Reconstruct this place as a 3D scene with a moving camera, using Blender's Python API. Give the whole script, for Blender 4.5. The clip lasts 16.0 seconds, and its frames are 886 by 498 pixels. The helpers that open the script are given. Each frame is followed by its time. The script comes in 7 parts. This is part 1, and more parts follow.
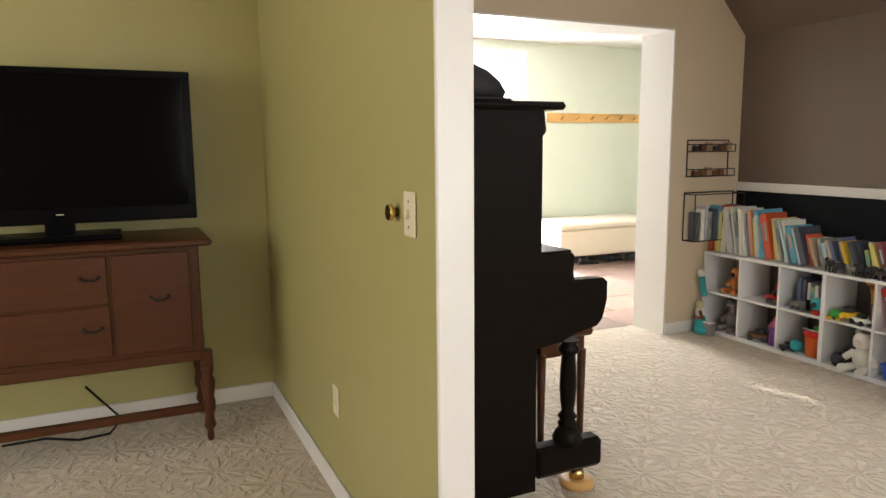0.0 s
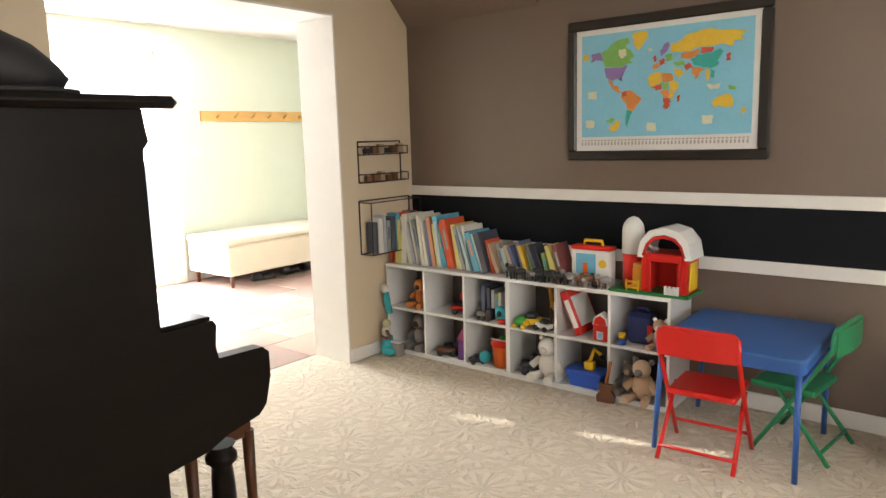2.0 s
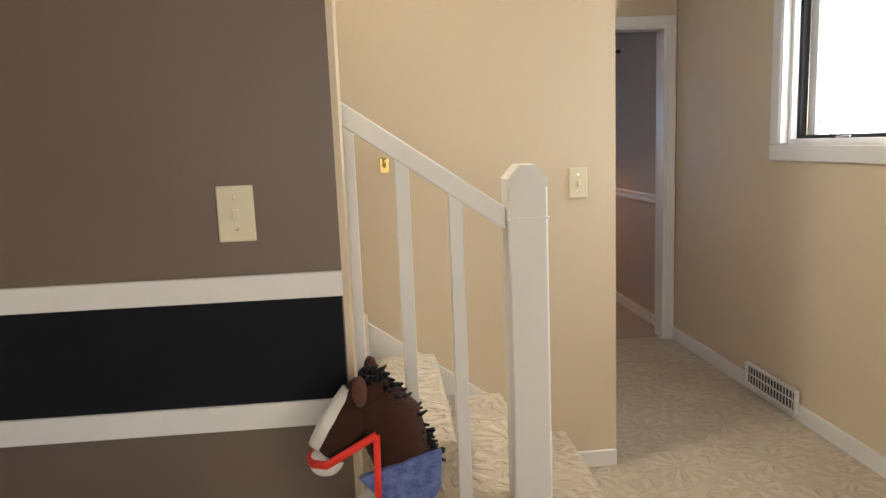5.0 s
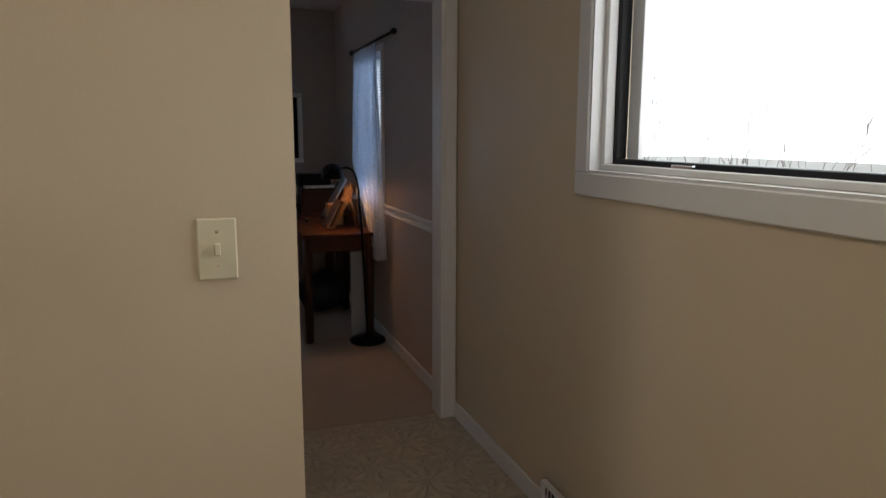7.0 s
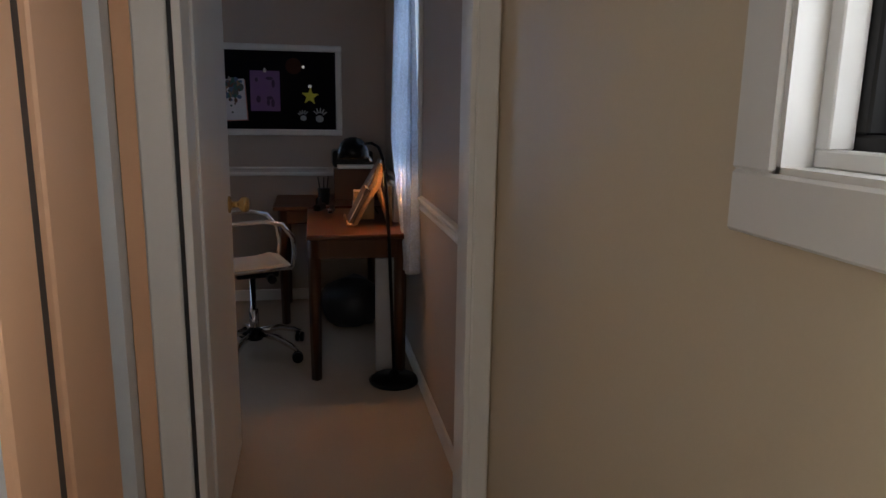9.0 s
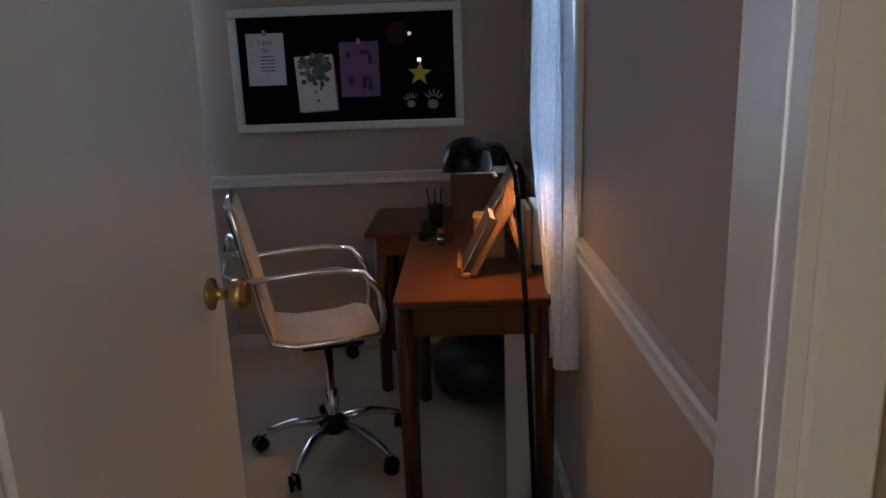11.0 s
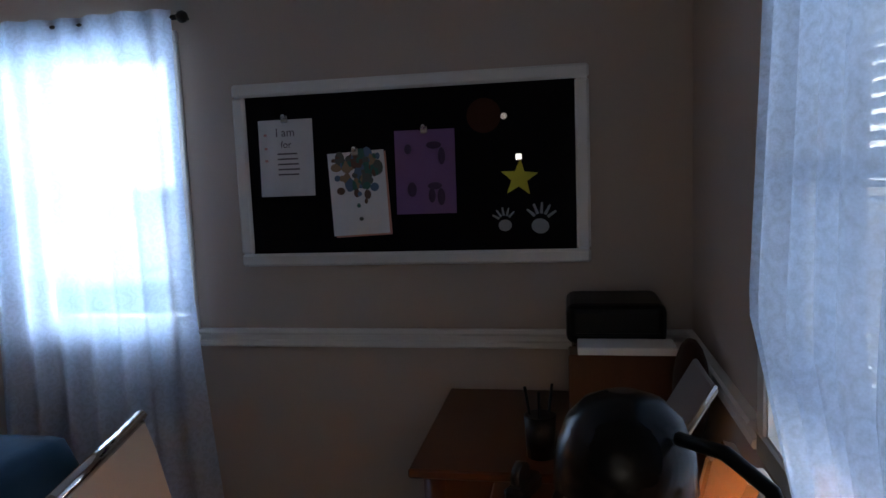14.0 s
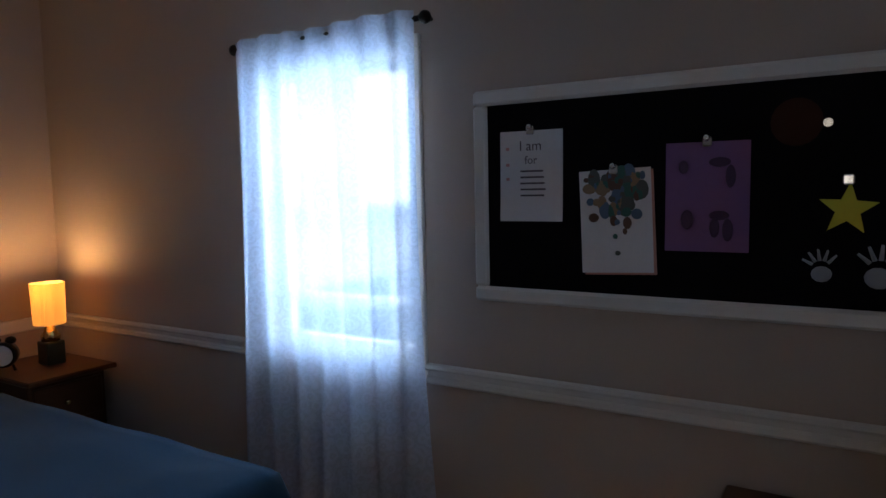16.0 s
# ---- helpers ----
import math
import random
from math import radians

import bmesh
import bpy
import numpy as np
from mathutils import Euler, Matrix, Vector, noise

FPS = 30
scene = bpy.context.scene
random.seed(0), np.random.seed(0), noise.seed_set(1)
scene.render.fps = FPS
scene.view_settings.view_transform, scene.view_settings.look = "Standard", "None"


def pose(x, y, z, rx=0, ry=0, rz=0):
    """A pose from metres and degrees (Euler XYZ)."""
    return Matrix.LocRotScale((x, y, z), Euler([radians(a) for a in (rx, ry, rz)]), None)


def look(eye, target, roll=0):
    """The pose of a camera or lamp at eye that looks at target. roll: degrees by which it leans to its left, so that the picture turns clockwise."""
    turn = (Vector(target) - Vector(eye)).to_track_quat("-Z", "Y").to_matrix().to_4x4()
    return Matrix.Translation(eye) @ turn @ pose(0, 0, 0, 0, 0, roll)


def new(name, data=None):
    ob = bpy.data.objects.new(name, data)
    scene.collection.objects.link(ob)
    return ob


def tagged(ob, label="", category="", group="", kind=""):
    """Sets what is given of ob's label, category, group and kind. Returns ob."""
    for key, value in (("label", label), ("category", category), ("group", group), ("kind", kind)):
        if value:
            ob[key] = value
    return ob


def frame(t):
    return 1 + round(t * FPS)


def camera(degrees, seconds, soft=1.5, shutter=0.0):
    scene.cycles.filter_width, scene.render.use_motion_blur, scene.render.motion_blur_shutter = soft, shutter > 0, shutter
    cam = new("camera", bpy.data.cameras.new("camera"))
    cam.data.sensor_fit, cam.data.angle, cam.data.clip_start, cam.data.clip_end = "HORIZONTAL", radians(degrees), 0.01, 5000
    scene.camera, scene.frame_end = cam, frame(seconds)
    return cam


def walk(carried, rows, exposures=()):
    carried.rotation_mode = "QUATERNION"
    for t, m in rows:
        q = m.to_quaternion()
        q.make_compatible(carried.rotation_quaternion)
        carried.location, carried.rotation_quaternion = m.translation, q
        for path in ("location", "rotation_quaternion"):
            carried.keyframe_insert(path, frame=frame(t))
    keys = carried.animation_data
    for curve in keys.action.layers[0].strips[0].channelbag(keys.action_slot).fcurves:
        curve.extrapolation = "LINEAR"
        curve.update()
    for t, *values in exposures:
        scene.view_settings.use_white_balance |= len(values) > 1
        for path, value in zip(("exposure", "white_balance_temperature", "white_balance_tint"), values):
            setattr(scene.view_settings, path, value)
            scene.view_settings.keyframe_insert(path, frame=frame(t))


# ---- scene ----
import itertools

cam = camera(65.5, 16.0)
PATH = [
    (0, (1.882, 0.694, 1.353), (0.084, 1.521, 1.062), -0.5),
    (0.5, (1.82, 0.785, 1.348), (0.114, 1.787, 1.056), -0.6),
    (1, (1.721, 0.916, 1.349), (0.121, 2.079, 1.054), -1.1),
    (1.5, (1.496, 1.065, 1.343), (0.05, 2.416, 1.052), -1.3),
    (2, (1.289, 1.26, 1.397), (0.045, 2.794, 1.08), -1.7),
    (2.5, (1.207, 1.579, 1.341), (0.157, 3.257, 1.054), -2.0),
    (3, (1.16, 1.88, 1.345), (0.347, 3.686, 1.062), -2.7),
    (3.5, (1.121, 2.159, 1.336), (0.596, 4.07, 1.062), -2.6),
    (4, (1.221, 2.496, 1.341), (0.915, 4.451, 1.052), -2.9),
    (4.5, (1.302, 2.786, 1.376), (1.215, 4.76, 1.063), -3.2),
    (5, (1.377, 3.125, 1.383), (1.538, 5.096, 1.083), -2.3),
    (7.5, (2.316, 4.749, 1.437), (2.991, 6.601, 1.098), 0.3),
    (8, (2.487, 5.084, 1.416), (3.101, 6.953, 1.054), 0.5),
    (8.5, (2.668, 5.37, 1.39), (3.16, 7.272, 1.015), 1.3),
    (9, (2.788, 5.664, 1.38), (3.157, 7.589, 0.983), 0.9),
    (11.5, (2.972, 7.362, 1.417), (2.867, 9.303, 0.948), -2.3),
    (12, (2.954, 7.634, 1.44), (2.817, 9.577, 0.99), -2.2),
    (12.5, (2.942, 7.899, 1.456), (2.76, 9.848, 1.049), -2.0),
    (13, (2.926, 8.115, 1.439), (2.716, 10.079, 1.12), -1.9),
    (13.5, (2.944, 8.293, 1.486), (2.664, 10.253, 1.199), -2.7),
    (14, (2.94, 8.445, 1.484), (2.577, 10.4, 1.261), -2.2),
    (14.5, (2.944, 8.673, 1.498), (2.411, 10.592, 1.308), -1.8),
    (15, (2.881, 8.749, 1.499), (2.235, 10.634, 1.331), -1.3),
    (15.5, (2.82, 8.776, 1.546), (2.029, 10.601, 1.341), -1.3),
    (16, (2.832, 8.849, 1.524), (1.778, 10.539, 1.344), -1.2),
]
EXPO = [(0, 0.5), (1, 0.55), (2, 0.85), (2.5, 0.5), (3, 0.36), (3.5, 0.65), (4, 0.6), (5, 0.5), (5.6, 0.3), (7.3, -1.08), (8, -1.32), (8.5, -0.85), (9, -0.35), (11.3, 0.2), (12, 0.45), (12.5, 0.4), (13.5, -0.05), (14.5, -0.25), (16, -0.38)]
walk(cam, [(t, look(e, g, r)) for t, e, g, r in PATH], EXPO)

# ---- world and large lights ----
world = bpy.data.worlds.new("sky")
scene.world = world
world.use_nodes = True
wn = world.node_tree
sky = wn.nodes.new("ShaderNodeTexSky")
sky.sky_type, sky.sun_disc = 'NISHITA', False
sky.sun_elevation, sky.sun_rotation = radians(21), radians(256)
wn.nodes["Background"].inputs[1].default_value = 0.15
wn.links.new(sky.outputs[0], wn.nodes["Background"].inputs[0])


def sun_light():
    d = bpy.data.lights.new("sun", 'SUN')
    d.energy, d.angle, d.color = 5.0, radians(0.4), (1, 0.94, 0.84)
    ob = new("sun", d)
    ob.matrix_world = look((-9, 0, 6), (-8, 0.25, 6 - 0.392))
    return ob


def area_light(name, place, target, sx, sy, watts, color):
    d = bpy.data.lights.new(name, 'AREA')
    d.shape, d.size, d.size_y, d.energy, d.color = 'RECTANGLE', sx, sy, watts, color
    ob = new(name, d)
    ob.matrix_world = look(place, target)
    return ob


sun_light()
area_light("south_window_light", (0.7, -2.44, 1.45), (0.7, 0, 1.35), 3.2, 1.4, 50, (1.0, 0.95, 0.89))
area_light("glass_door_light", (-5.22, 4.15, 1.2), (-2, 4.0, 1.1), 1.5, 2.2, 260, (0.98, 0.98, 0.98))
# Added behind the view to brighten the west wall, through the EW opening.
area_light("east_fill_light", (3.42, 2.1, 1.5), (0, 2.3, 1.4), 1.5, 1.0, 24, (1.0, 0.95, 0.88))
area_light("hall_window_light", (3.46, 5.55, 1.69), (1.5, 5.55, 1.4), 1.5, 0.7, 15, (0.93, 0.96, 1.0))
# Added lamp high in the stairwell, no window there; it brightens the stair wall.
area_light("stair_fill_light", (0.3, 5.15, 3.55), (1.8, 5.83, 1.5), 0.7, 0.7, 46, (1.0, 0.92, 0.76))
area_light("bed_window_light", (1.28, 10.78, 1.45), (1.28, 9, 1.2), 0.64, 0.95, 22, (0.58, 0.76, 1.0))
area_light("desk_window_light", (3.45, 9.39, 1.47), (1.5, 9.39, 1.2), 0.74, 1.0, 4.0, (0.52, 0.72, 1.0))


# ---- materials ----
def mat(name, color, rough=0.6, metal=0.0, vary=0.12, scale=6.0, fine=90.0, bump=0.1, depth=0.002, color2=None, sheen=0.0, trans=0.0, emit=None, coat=0.0, spec=0.5, axis=(1, 1, 1), rnd=0.0):
    m = bpy.data.materials.new(name)
    m.use_nodes = True
    nt = m.node_tree
    N, L = nt.nodes, nt.links
    b = N["Principled BSDF"]
    b.inputs["Roughness"].default_value, b.inputs["Metallic"].default_value = rough, metal
    b.inputs["Specular IOR Level"].default_value = spec
    b.inputs["Sheen Weight"].default_value = sheen
    b.inputs["Transmission Weight"].default_value = trans
    b.inputs["Coat Weight"].default_value = coat
    tc = N.new("ShaderNodeTexCoord")
    mp = N.new("ShaderNodeMapping")
    mp.inputs["Scale"].default_value = axis
    L.new(tc.outputs["Object"], mp.inputs[0])
    big, small = N.new("ShaderNodeTexNoise"), N.new("ShaderNodeTexNoise")
    big.inputs["Scale"].default_value, big.inputs["Detail"].default_value = scale, 5
    small.inputs["Scale"].default_value, small.inputs["Detail"].default_value = fine, 3
    L.new(mp.outputs[0], big.inputs["Vector"])
    L.new(mp.outputs[0], small.inputs["Vector"])
    ramp = N.new("ShaderNodeMix")
    ramp.data_type = 'RGBA'
    c2 = color2 or tuple(c * (1 - 2 * vary) for c in color)
    ramp.inputs[6].default_value, ramp.inputs[7].default_value = (*color, 1), (*c2, 1)
    mth = N.new("ShaderNodeMath")
    mth.operation = 'MULTIPLY_ADD'
    mth.inputs[1].default_value, mth.inputs[2].default_value = 1.6, -0.45
    mth.use_clamp = True
    avg = N.new("ShaderNodeMath")
    avg.operation = 'MULTIPLY_ADD'
    avg.inputs[1].default_value = 0.35
    L.new(small.outputs[0], avg.inputs[0])
    sc = N.new("ShaderNodeMath")
    sc.operation = 'MULTIPLY'
    sc.inputs[1].default_value = 0.65
    L.new(big.outputs[0], sc.inputs[0])
    L.new(sc.outputs[0], avg.inputs[2])
    L.new(avg.outputs[0], mth.inputs[0])
    L.new(mth.outputs[0], ramp.inputs[0])
    out = ramp.outputs[2]
    if rnd:
        oi, hs = N.new("ShaderNodeObjectInfo"), N.new("ShaderNodeHueSaturation")
        mr = N.new("ShaderNodeMapRange")
        mr.inputs[3].default_value, mr.inputs[4].default_value = 1 - rnd, 1 + rnd
        L.new(oi.outputs["Random"], mr.inputs[0])
        L.new(mr.outputs[0], hs.inputs["Value"])
        L.new(out, hs.inputs["Color"])
        out = hs.outputs[0]
    L.new(out, b.inputs["Base Color"])
    if bump:
        bp = N.new("ShaderNodeBump")
        bp.inputs["Strength"].default_value, bp.inputs["Distance"].default_value = bump, depth
        L.new(small.outputs[0], bp.inputs["Height"])
        L.new(bp.outputs[0], b.inputs["Normal"])
    if emit:
        b.inputs["Emission Color"].default_value, b.inputs["Emission Strength"].default_value = (*emit[0], 1), emit[1]
    return m


def carpet_mat(name, c1, c2, pattern=True, size=0.40):
    m = mat(name, c1, 0.95, vary=0.1, scale=3, fine=260, bump=0.5, depth=0.004, sheen=0.3, spec=0.1)
    nt = m.node_tree
    N, L = nt.nodes, nt.links
    b = N["Principled BSDF"]
    base = b.inputs["Base Color"].links[0].from_socket
    if pattern:
        tc, wob = N.new("ShaderNodeTexCoord"), N.new("ShaderNodeTexNoise")
        wob.inputs["Scale"].default_value, wob.inputs["Detail"].default_value = 5.0, 1.5

        def op(kind, a, b=0.0, c=None):
            q = N.new("ShaderNodeMath")
            q.operation = kind
            for i, v in enumerate((a, b, c)):
                if v is None:
                    continue
                if isinstance(v, (int, float)):
                    q.inputs[i].default_value = v
                else:
                    L.new(v, q.inputs[i])
            return q.outputs[0]

        L.new(tc.outputs["Object"], wob.inputs["Vector"])
        vm = N.new("ShaderNodeVectorMath")
        vm.operation = 'MULTIPLY_ADD'
        vm.inputs[1].default_value = (0.07, 0.07, 0.0)
        L.new(wob.outputs["Color"], vm.inputs[0])
        L.new(tc.outputs["Object"], vm.inputs[2])
        sp = N.new("ShaderNodeSeparateXYZ")
        L.new(vm.outputs[0], sp.inputs[0])

        def flower(off, petals, r0, r1, cut):
            """Raised petals round the centres of a square lattice."""
            u = op('SUBTRACT', op('FRACT', op('MULTIPLY_ADD', sp.outputs[0], 1 / size, off)), 0.5)
            v = op('SUBTRACT', op('FRACT', op('MULTIPLY_ADD', sp.outputs[1], 1 / size, off)), 0.5)
            rad = op('SQRT', op('ADD', op('MULTIPLY', u, u), op('MULTIPLY', v, v)))
            spoke = op('ABSOLUTE', op('COSINE', op('MULTIPLY', op('ARCTAN2', v, u), petals / 2)))
            width = op('MULTIPLY', op('SUBTRACT', spoke, cut), 3.5)
            band = op('MULTIPLY', op('MINIMUM', op('SUBTRACT', rad, r0), op('SUBTRACT', r1, rad)), 14.0)
            return op('MAXIMUM', op('MINIMUM', op('MINIMUM', width, band), 1.0), 0.0)

        core = flower(0.0, 12, 0.05, 0.36, 0.55)
        ring = flower(0.5, 8, 0.10, 0.33, 0.62)
        leaf_noise = N.new("ShaderNodeTexNoise")
        leaf_noise.inputs["Scale"].default_value, leaf_noise.inputs["Detail"].default_value, leaf_noise.inputs["Distortion"].default_value = 19.0, 0.5, 1.2
        L.new(tc.outputs["Object"], leaf_noise.inputs["Vector"])
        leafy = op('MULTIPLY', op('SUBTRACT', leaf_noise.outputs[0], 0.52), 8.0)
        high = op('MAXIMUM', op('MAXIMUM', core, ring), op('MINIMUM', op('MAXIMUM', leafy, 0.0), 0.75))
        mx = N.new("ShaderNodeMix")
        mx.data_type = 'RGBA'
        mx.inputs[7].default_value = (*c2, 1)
        # Hollows of the relief lean to the darker c2: their shade put into colour.
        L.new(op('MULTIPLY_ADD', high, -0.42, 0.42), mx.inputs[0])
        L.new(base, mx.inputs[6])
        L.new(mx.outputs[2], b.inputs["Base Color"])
        bp = N.new("ShaderNodeBump")
        bp.inputs["Strength"].default_value, bp.inputs["Distance"].default_value = 0.9, 0.011
        L.new(high, bp.inputs["Height"])
        L.new(b.inputs["Normal"].links[0].from_socket, bp.inputs["Normal"])
        L.new(bp.outputs[0], b.inputs["Normal"])
    return m


OLIVE = mat("olive_wall_paint", (0.37, 0.335, 0.135), 0.45, vary=0.03, scale=2, fine=160, bump=0.12, depth=0.001)
CREAM = mat("cream_wall_paint", (0.63, 0.52, 0.372), 0.5, spec=0.4, vary=0.03, scale=2, fine=120, bump=0.2, depth=0.0015)
BROWN = mat("brown_wall_paint", (0.158, 0.114, 0.088), 0.42, spec=0.55, vary=0.04, scale=2, fine=140, bump=0.15, depth=0.001)
CHALK = mat("chalkboard_paint", (0.007, 0.008, 0.011), 0.6, vary=0.2, scale=3, fine=60, bump=0.05, spec=0.12, color2=(0.012, 0.013, 0.016))
WHITE = mat("white_trim_paint", (0.74, 0.72, 0.69), 0.35, vary=0.03, fine=60, bump=0.05)
CEIL = mat("white_ceiling_paint", (0.78, 0.77, 0.75), 0.8, vary=0.02, fine=200, bump=0.2)
SAGE = mat("pale_green_wall_paint", (0.58, 0.62, 0.53), 0.5, vary=0.03, fine=140, bump=0.12)
TAUPE = mat("taupe_bedroom_paint", (0.48, 0.40, 0.345), 0.65, spec=0.2, vary=0.03, scale=2, fine=120, bump=0.2, depth=0.0012)
LILAC = mat("hall_white_paint", (0.68, 0.70, 0.72), 0.5, vary=0.02, fine=120, bump=0.1)
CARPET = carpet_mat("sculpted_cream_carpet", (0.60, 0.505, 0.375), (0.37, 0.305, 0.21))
BEDCARPET = carpet_mat("plain_tan_carpet", (0.46, 0.35, 0.25), (0.3, 0.25, 0.2), False)
SLATE = mat("slate_floor_tile", (0.27, 0.17, 0.14), 0.5, vary=0.2, scale=4, fine=40, bump=0.35, depth=0.004, color2=(0.20, 0.155, 0.14), rnd=0.18)
GROUT = mat("grout", (0.5, 0.46, 0.42), 0.9)


# ---- mesh helpers ----
def bm_new():
    return bmesh.new()


def box(bm, x0, y0, z0, x1, y1, z1, bevel=0.0, seg=1):
    m = Matrix.Translation(((x0 + x1) / 2, (y0 + y1) / 2, (z0 + z1) / 2)) @ Matrix.Diagonal((abs(x1 - x0), abs(y1 - y0), abs(z1 - z0), 1))
    vs = bmesh.ops.create_cube(bm, size=1, matrix=m)["verts"]
    if bevel:
        es = list({e for v in vs for e in v.link_edges})
        bmesh.ops.bevel(bm, geom=es, offset=bevel, segments=seg, affect='EDGES', profile=0.5)
    return bm


def tube(bm, pts, r, seg=8, cap=True):
    """A round bar along points; r a number or a list of radii."""
    pts = [Vector(p) for p in pts]
    rs = r if isinstance(r, (list, tuple)) else [r] * len(pts)
    rings = []
    up = None
    for i, p in enumerate(pts):
        a, c = pts[max(i - 1, 0)], pts[min(i + 1, len(pts) - 1)]
        d = (c - a).normalized()
        if up is None or abs(d.dot(up)) > 0.99:
            up = Vector((0, 0, 1)) if abs(d.z) < 0.9 else Vector((1, 0, 0))
        u = d.cross(up).normalized()
        v = u.cross(d).normalized()
        up = v
        rings.append([bm.verts.new(p + (u * math.cos(k * math.tau / seg) + v * math.sin(k * math.tau / seg)) * rs[i]) for k in range(seg)])
    for a, b in zip(rings, rings[1:]):
        for k in range(seg):
            f = bm.faces.new((a[k], a[(k + 1) % seg], b[(k + 1) % seg], b[k]))
            f.smooth = True
    if cap:
        bm.faces.new(rings[0][::-1])
        bm.faces.new(rings[-1])
    return bm


def lathe(bm, profile, place=(0, 0, 0), seg=16, axis='z'):
    """Turned shape from (radius, height) pairs."""
    rings = []
    for r, h in profile:
        ring = []
        for k in range(seg):
            c, s = math.cos(k * math.tau / seg) * r, math.sin(k * math.tau / seg) * r
            q = {'z': (c, s, h), 'y': (c, h, s), 'x': (h, c, s)}[axis]
            ring.append(bm.verts.new(Vector(q) + Vector(place)))
        rings.append(ring)
    for a, b in zip(rings, rings[1:]):
        for k in range(seg):
            bm.faces.new((a[k], a[(k + 1) % seg], b[(k + 1) % seg], b[k])).smooth = True
    bm.faces.new(rings[0][::-1])
    bm.faces.new(rings[-1])
    bmesh.ops.recalc_face_normals(bm, faces=bm.faces)
    return bm


def ball(bm, c, rx, ry=None, rz=None, u=14, v=9):
    ry, rz = ry or rx, rz or rx
    made = bmesh.ops.create_uvsphere(bm, u_segments=u, v_segments=v, radius=1, matrix=Matrix.Translation(c) @ Matrix.Diagonal((rx, ry, rz, 1)))
    for w in made["verts"]:
        for f in w.link_faces:
            f.smooth = True
    return bm


def prism(bm, poly, axis, a, b):
    """A flat polygon of (u, v) drawn out along an axis from a to b. u, v are the other two axes in order."""
    put = {'x': lambda u, v, w: (w, u, v), 'y': lambda u, v, w: (u, w, v), 'z': lambda u, v, w: (u, v, w)}[axis]
    lo, hi = [bm.verts.new(put(u, v, a)) for u, v in poly], [bm.verts.new(put(u, v, b)) for u, v in poly]
    bm.faces.new(lo)
    bm.faces.new(hi[::-1])
    n = len(poly)
    for i in range(n):
        bm.faces.new((lo[i], lo[(i + 1) % n], hi[(i + 1) % n], hi[i]))
    bmesh.ops.recalc_face_normals(bm, faces=bm.faces)
    return bm


def turn(bm, m):
    bmesh.ops.transform(bm, matrix=m, verts=bm.verts)
    return bm


def part(name, bm, material, parent=None, label=""):
    me = bpy.data.meshes.new(name)
    bmesh.ops.recalc_face_normals(bm, faces=bm.faces)
    bm.to_mesh(me)
    bm.free()
    me.materials.append(material)
    ob = new(name, me)
    if parent:
        ob.parent = parent
    if label:
        ob["label"] = label
    return ob


def thing(name, place, label, category, group="", rz=0):
    ob = new(name)
    ob.empty_display_size = 0.1
    ob.matrix_basis = pose(*place, 0, 0, rz)
    return tagged(ob, label, category, group)


def setting(name, bm, material, label="", category=""):
    return tagged(part(name, bm, material), label, category, "", "structure")


def boxes(*bs, bevel=0.0):
    bm = bm_new()
    for b in bs:
        box(bm, *b, bevel=bevel)
    return bm


# ---- structure ----
XW, XE, YM, YD, YB, YC = -1.85, 3.31, 4.815, 7.58, 10.645, 5.83
CH = 2.5
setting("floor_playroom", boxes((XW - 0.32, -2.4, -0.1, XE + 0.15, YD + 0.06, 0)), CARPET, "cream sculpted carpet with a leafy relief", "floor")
setting("floor_bedroom", boxes((-0.55, YD + 0.06, -0.1, XE + 0.15, YB + 0.15, 0.006)), BEDCARPET, "plain tan bedroom carpet", "floor")
mud = setting("floor_mudroom", boxes((-5.4, 0.9, -0.1, XW - 0.32, 8.6, -0.008)), GROUT, "slate tiled mudroom floor with pale joints", "floor")
setting("wall_west_tv_side", boxes((XW - 0.32, -2.4, 0, XW, 1.375, CH)), OLIVE, "olive green painted wall behind the television", "wall")
setting("wall_west", boxes((XW - 0.32, 1.375, 0, XW, 2.56, CH), (XW - 0.32, 4.165, 0, XW, YM + 0.12, CH), (XW - 0.32, 2.56, 2.14, XW, 4.165, CH)), CREAM, "cream wall with a wide opening", "wall")
setting("opening_jamb", boxes((XW - 0.322, 4.153, 0, XW + 0.002, 4.165, 2.14), (XW - 0.322, 2.572, 2.128, XW + 0.002, 4.153, 2.14)), WHITE, "white painted lining of the wide opening", "trim")
setting("wall_divider", boxes((XW, 1.375, 0, 0.372, 1.42, CH)), OLIVE, "olive green painted divider wall", "wall")
setting("wall_divider_back", boxes((XW, 1.42, 0, 0.372, 1.462, CH)), CREAM, "cream back of the divider wall", "wall")
setting("divider_end_trim", boxes((0.372, 1.368, 0, 0.390, 1.466, CH), bevel=0.003), WHITE, "white trim on the end of the divider wall", "trim")
setting("wall_map", boxes((XW, YM, 0, 1.262, YM + 0.12, 3.7)), BROWN, "dark brown painted accent wall", "wall")
setting("chalkboard_band", boxes((XW, YM - 0.004, 0.755, 1.258, YM + 0.001, 1.03)), CHALK, "black chalkboard paint band along the wall", "wall")
setting("trim_upper", boxes((XW, YM - 0.014, 1.024, 1.262, YM + 0.002, 1.086), bevel=0.002), WHITE, "white board above the chalkboard band", "trim")
setting("trim_lower", boxes((XW, YM - 0.014, 0.695, 1.262, YM + 0.002, 0.760), bevel=0.002), WHITE, "white board below the chalkboard band", "trim")
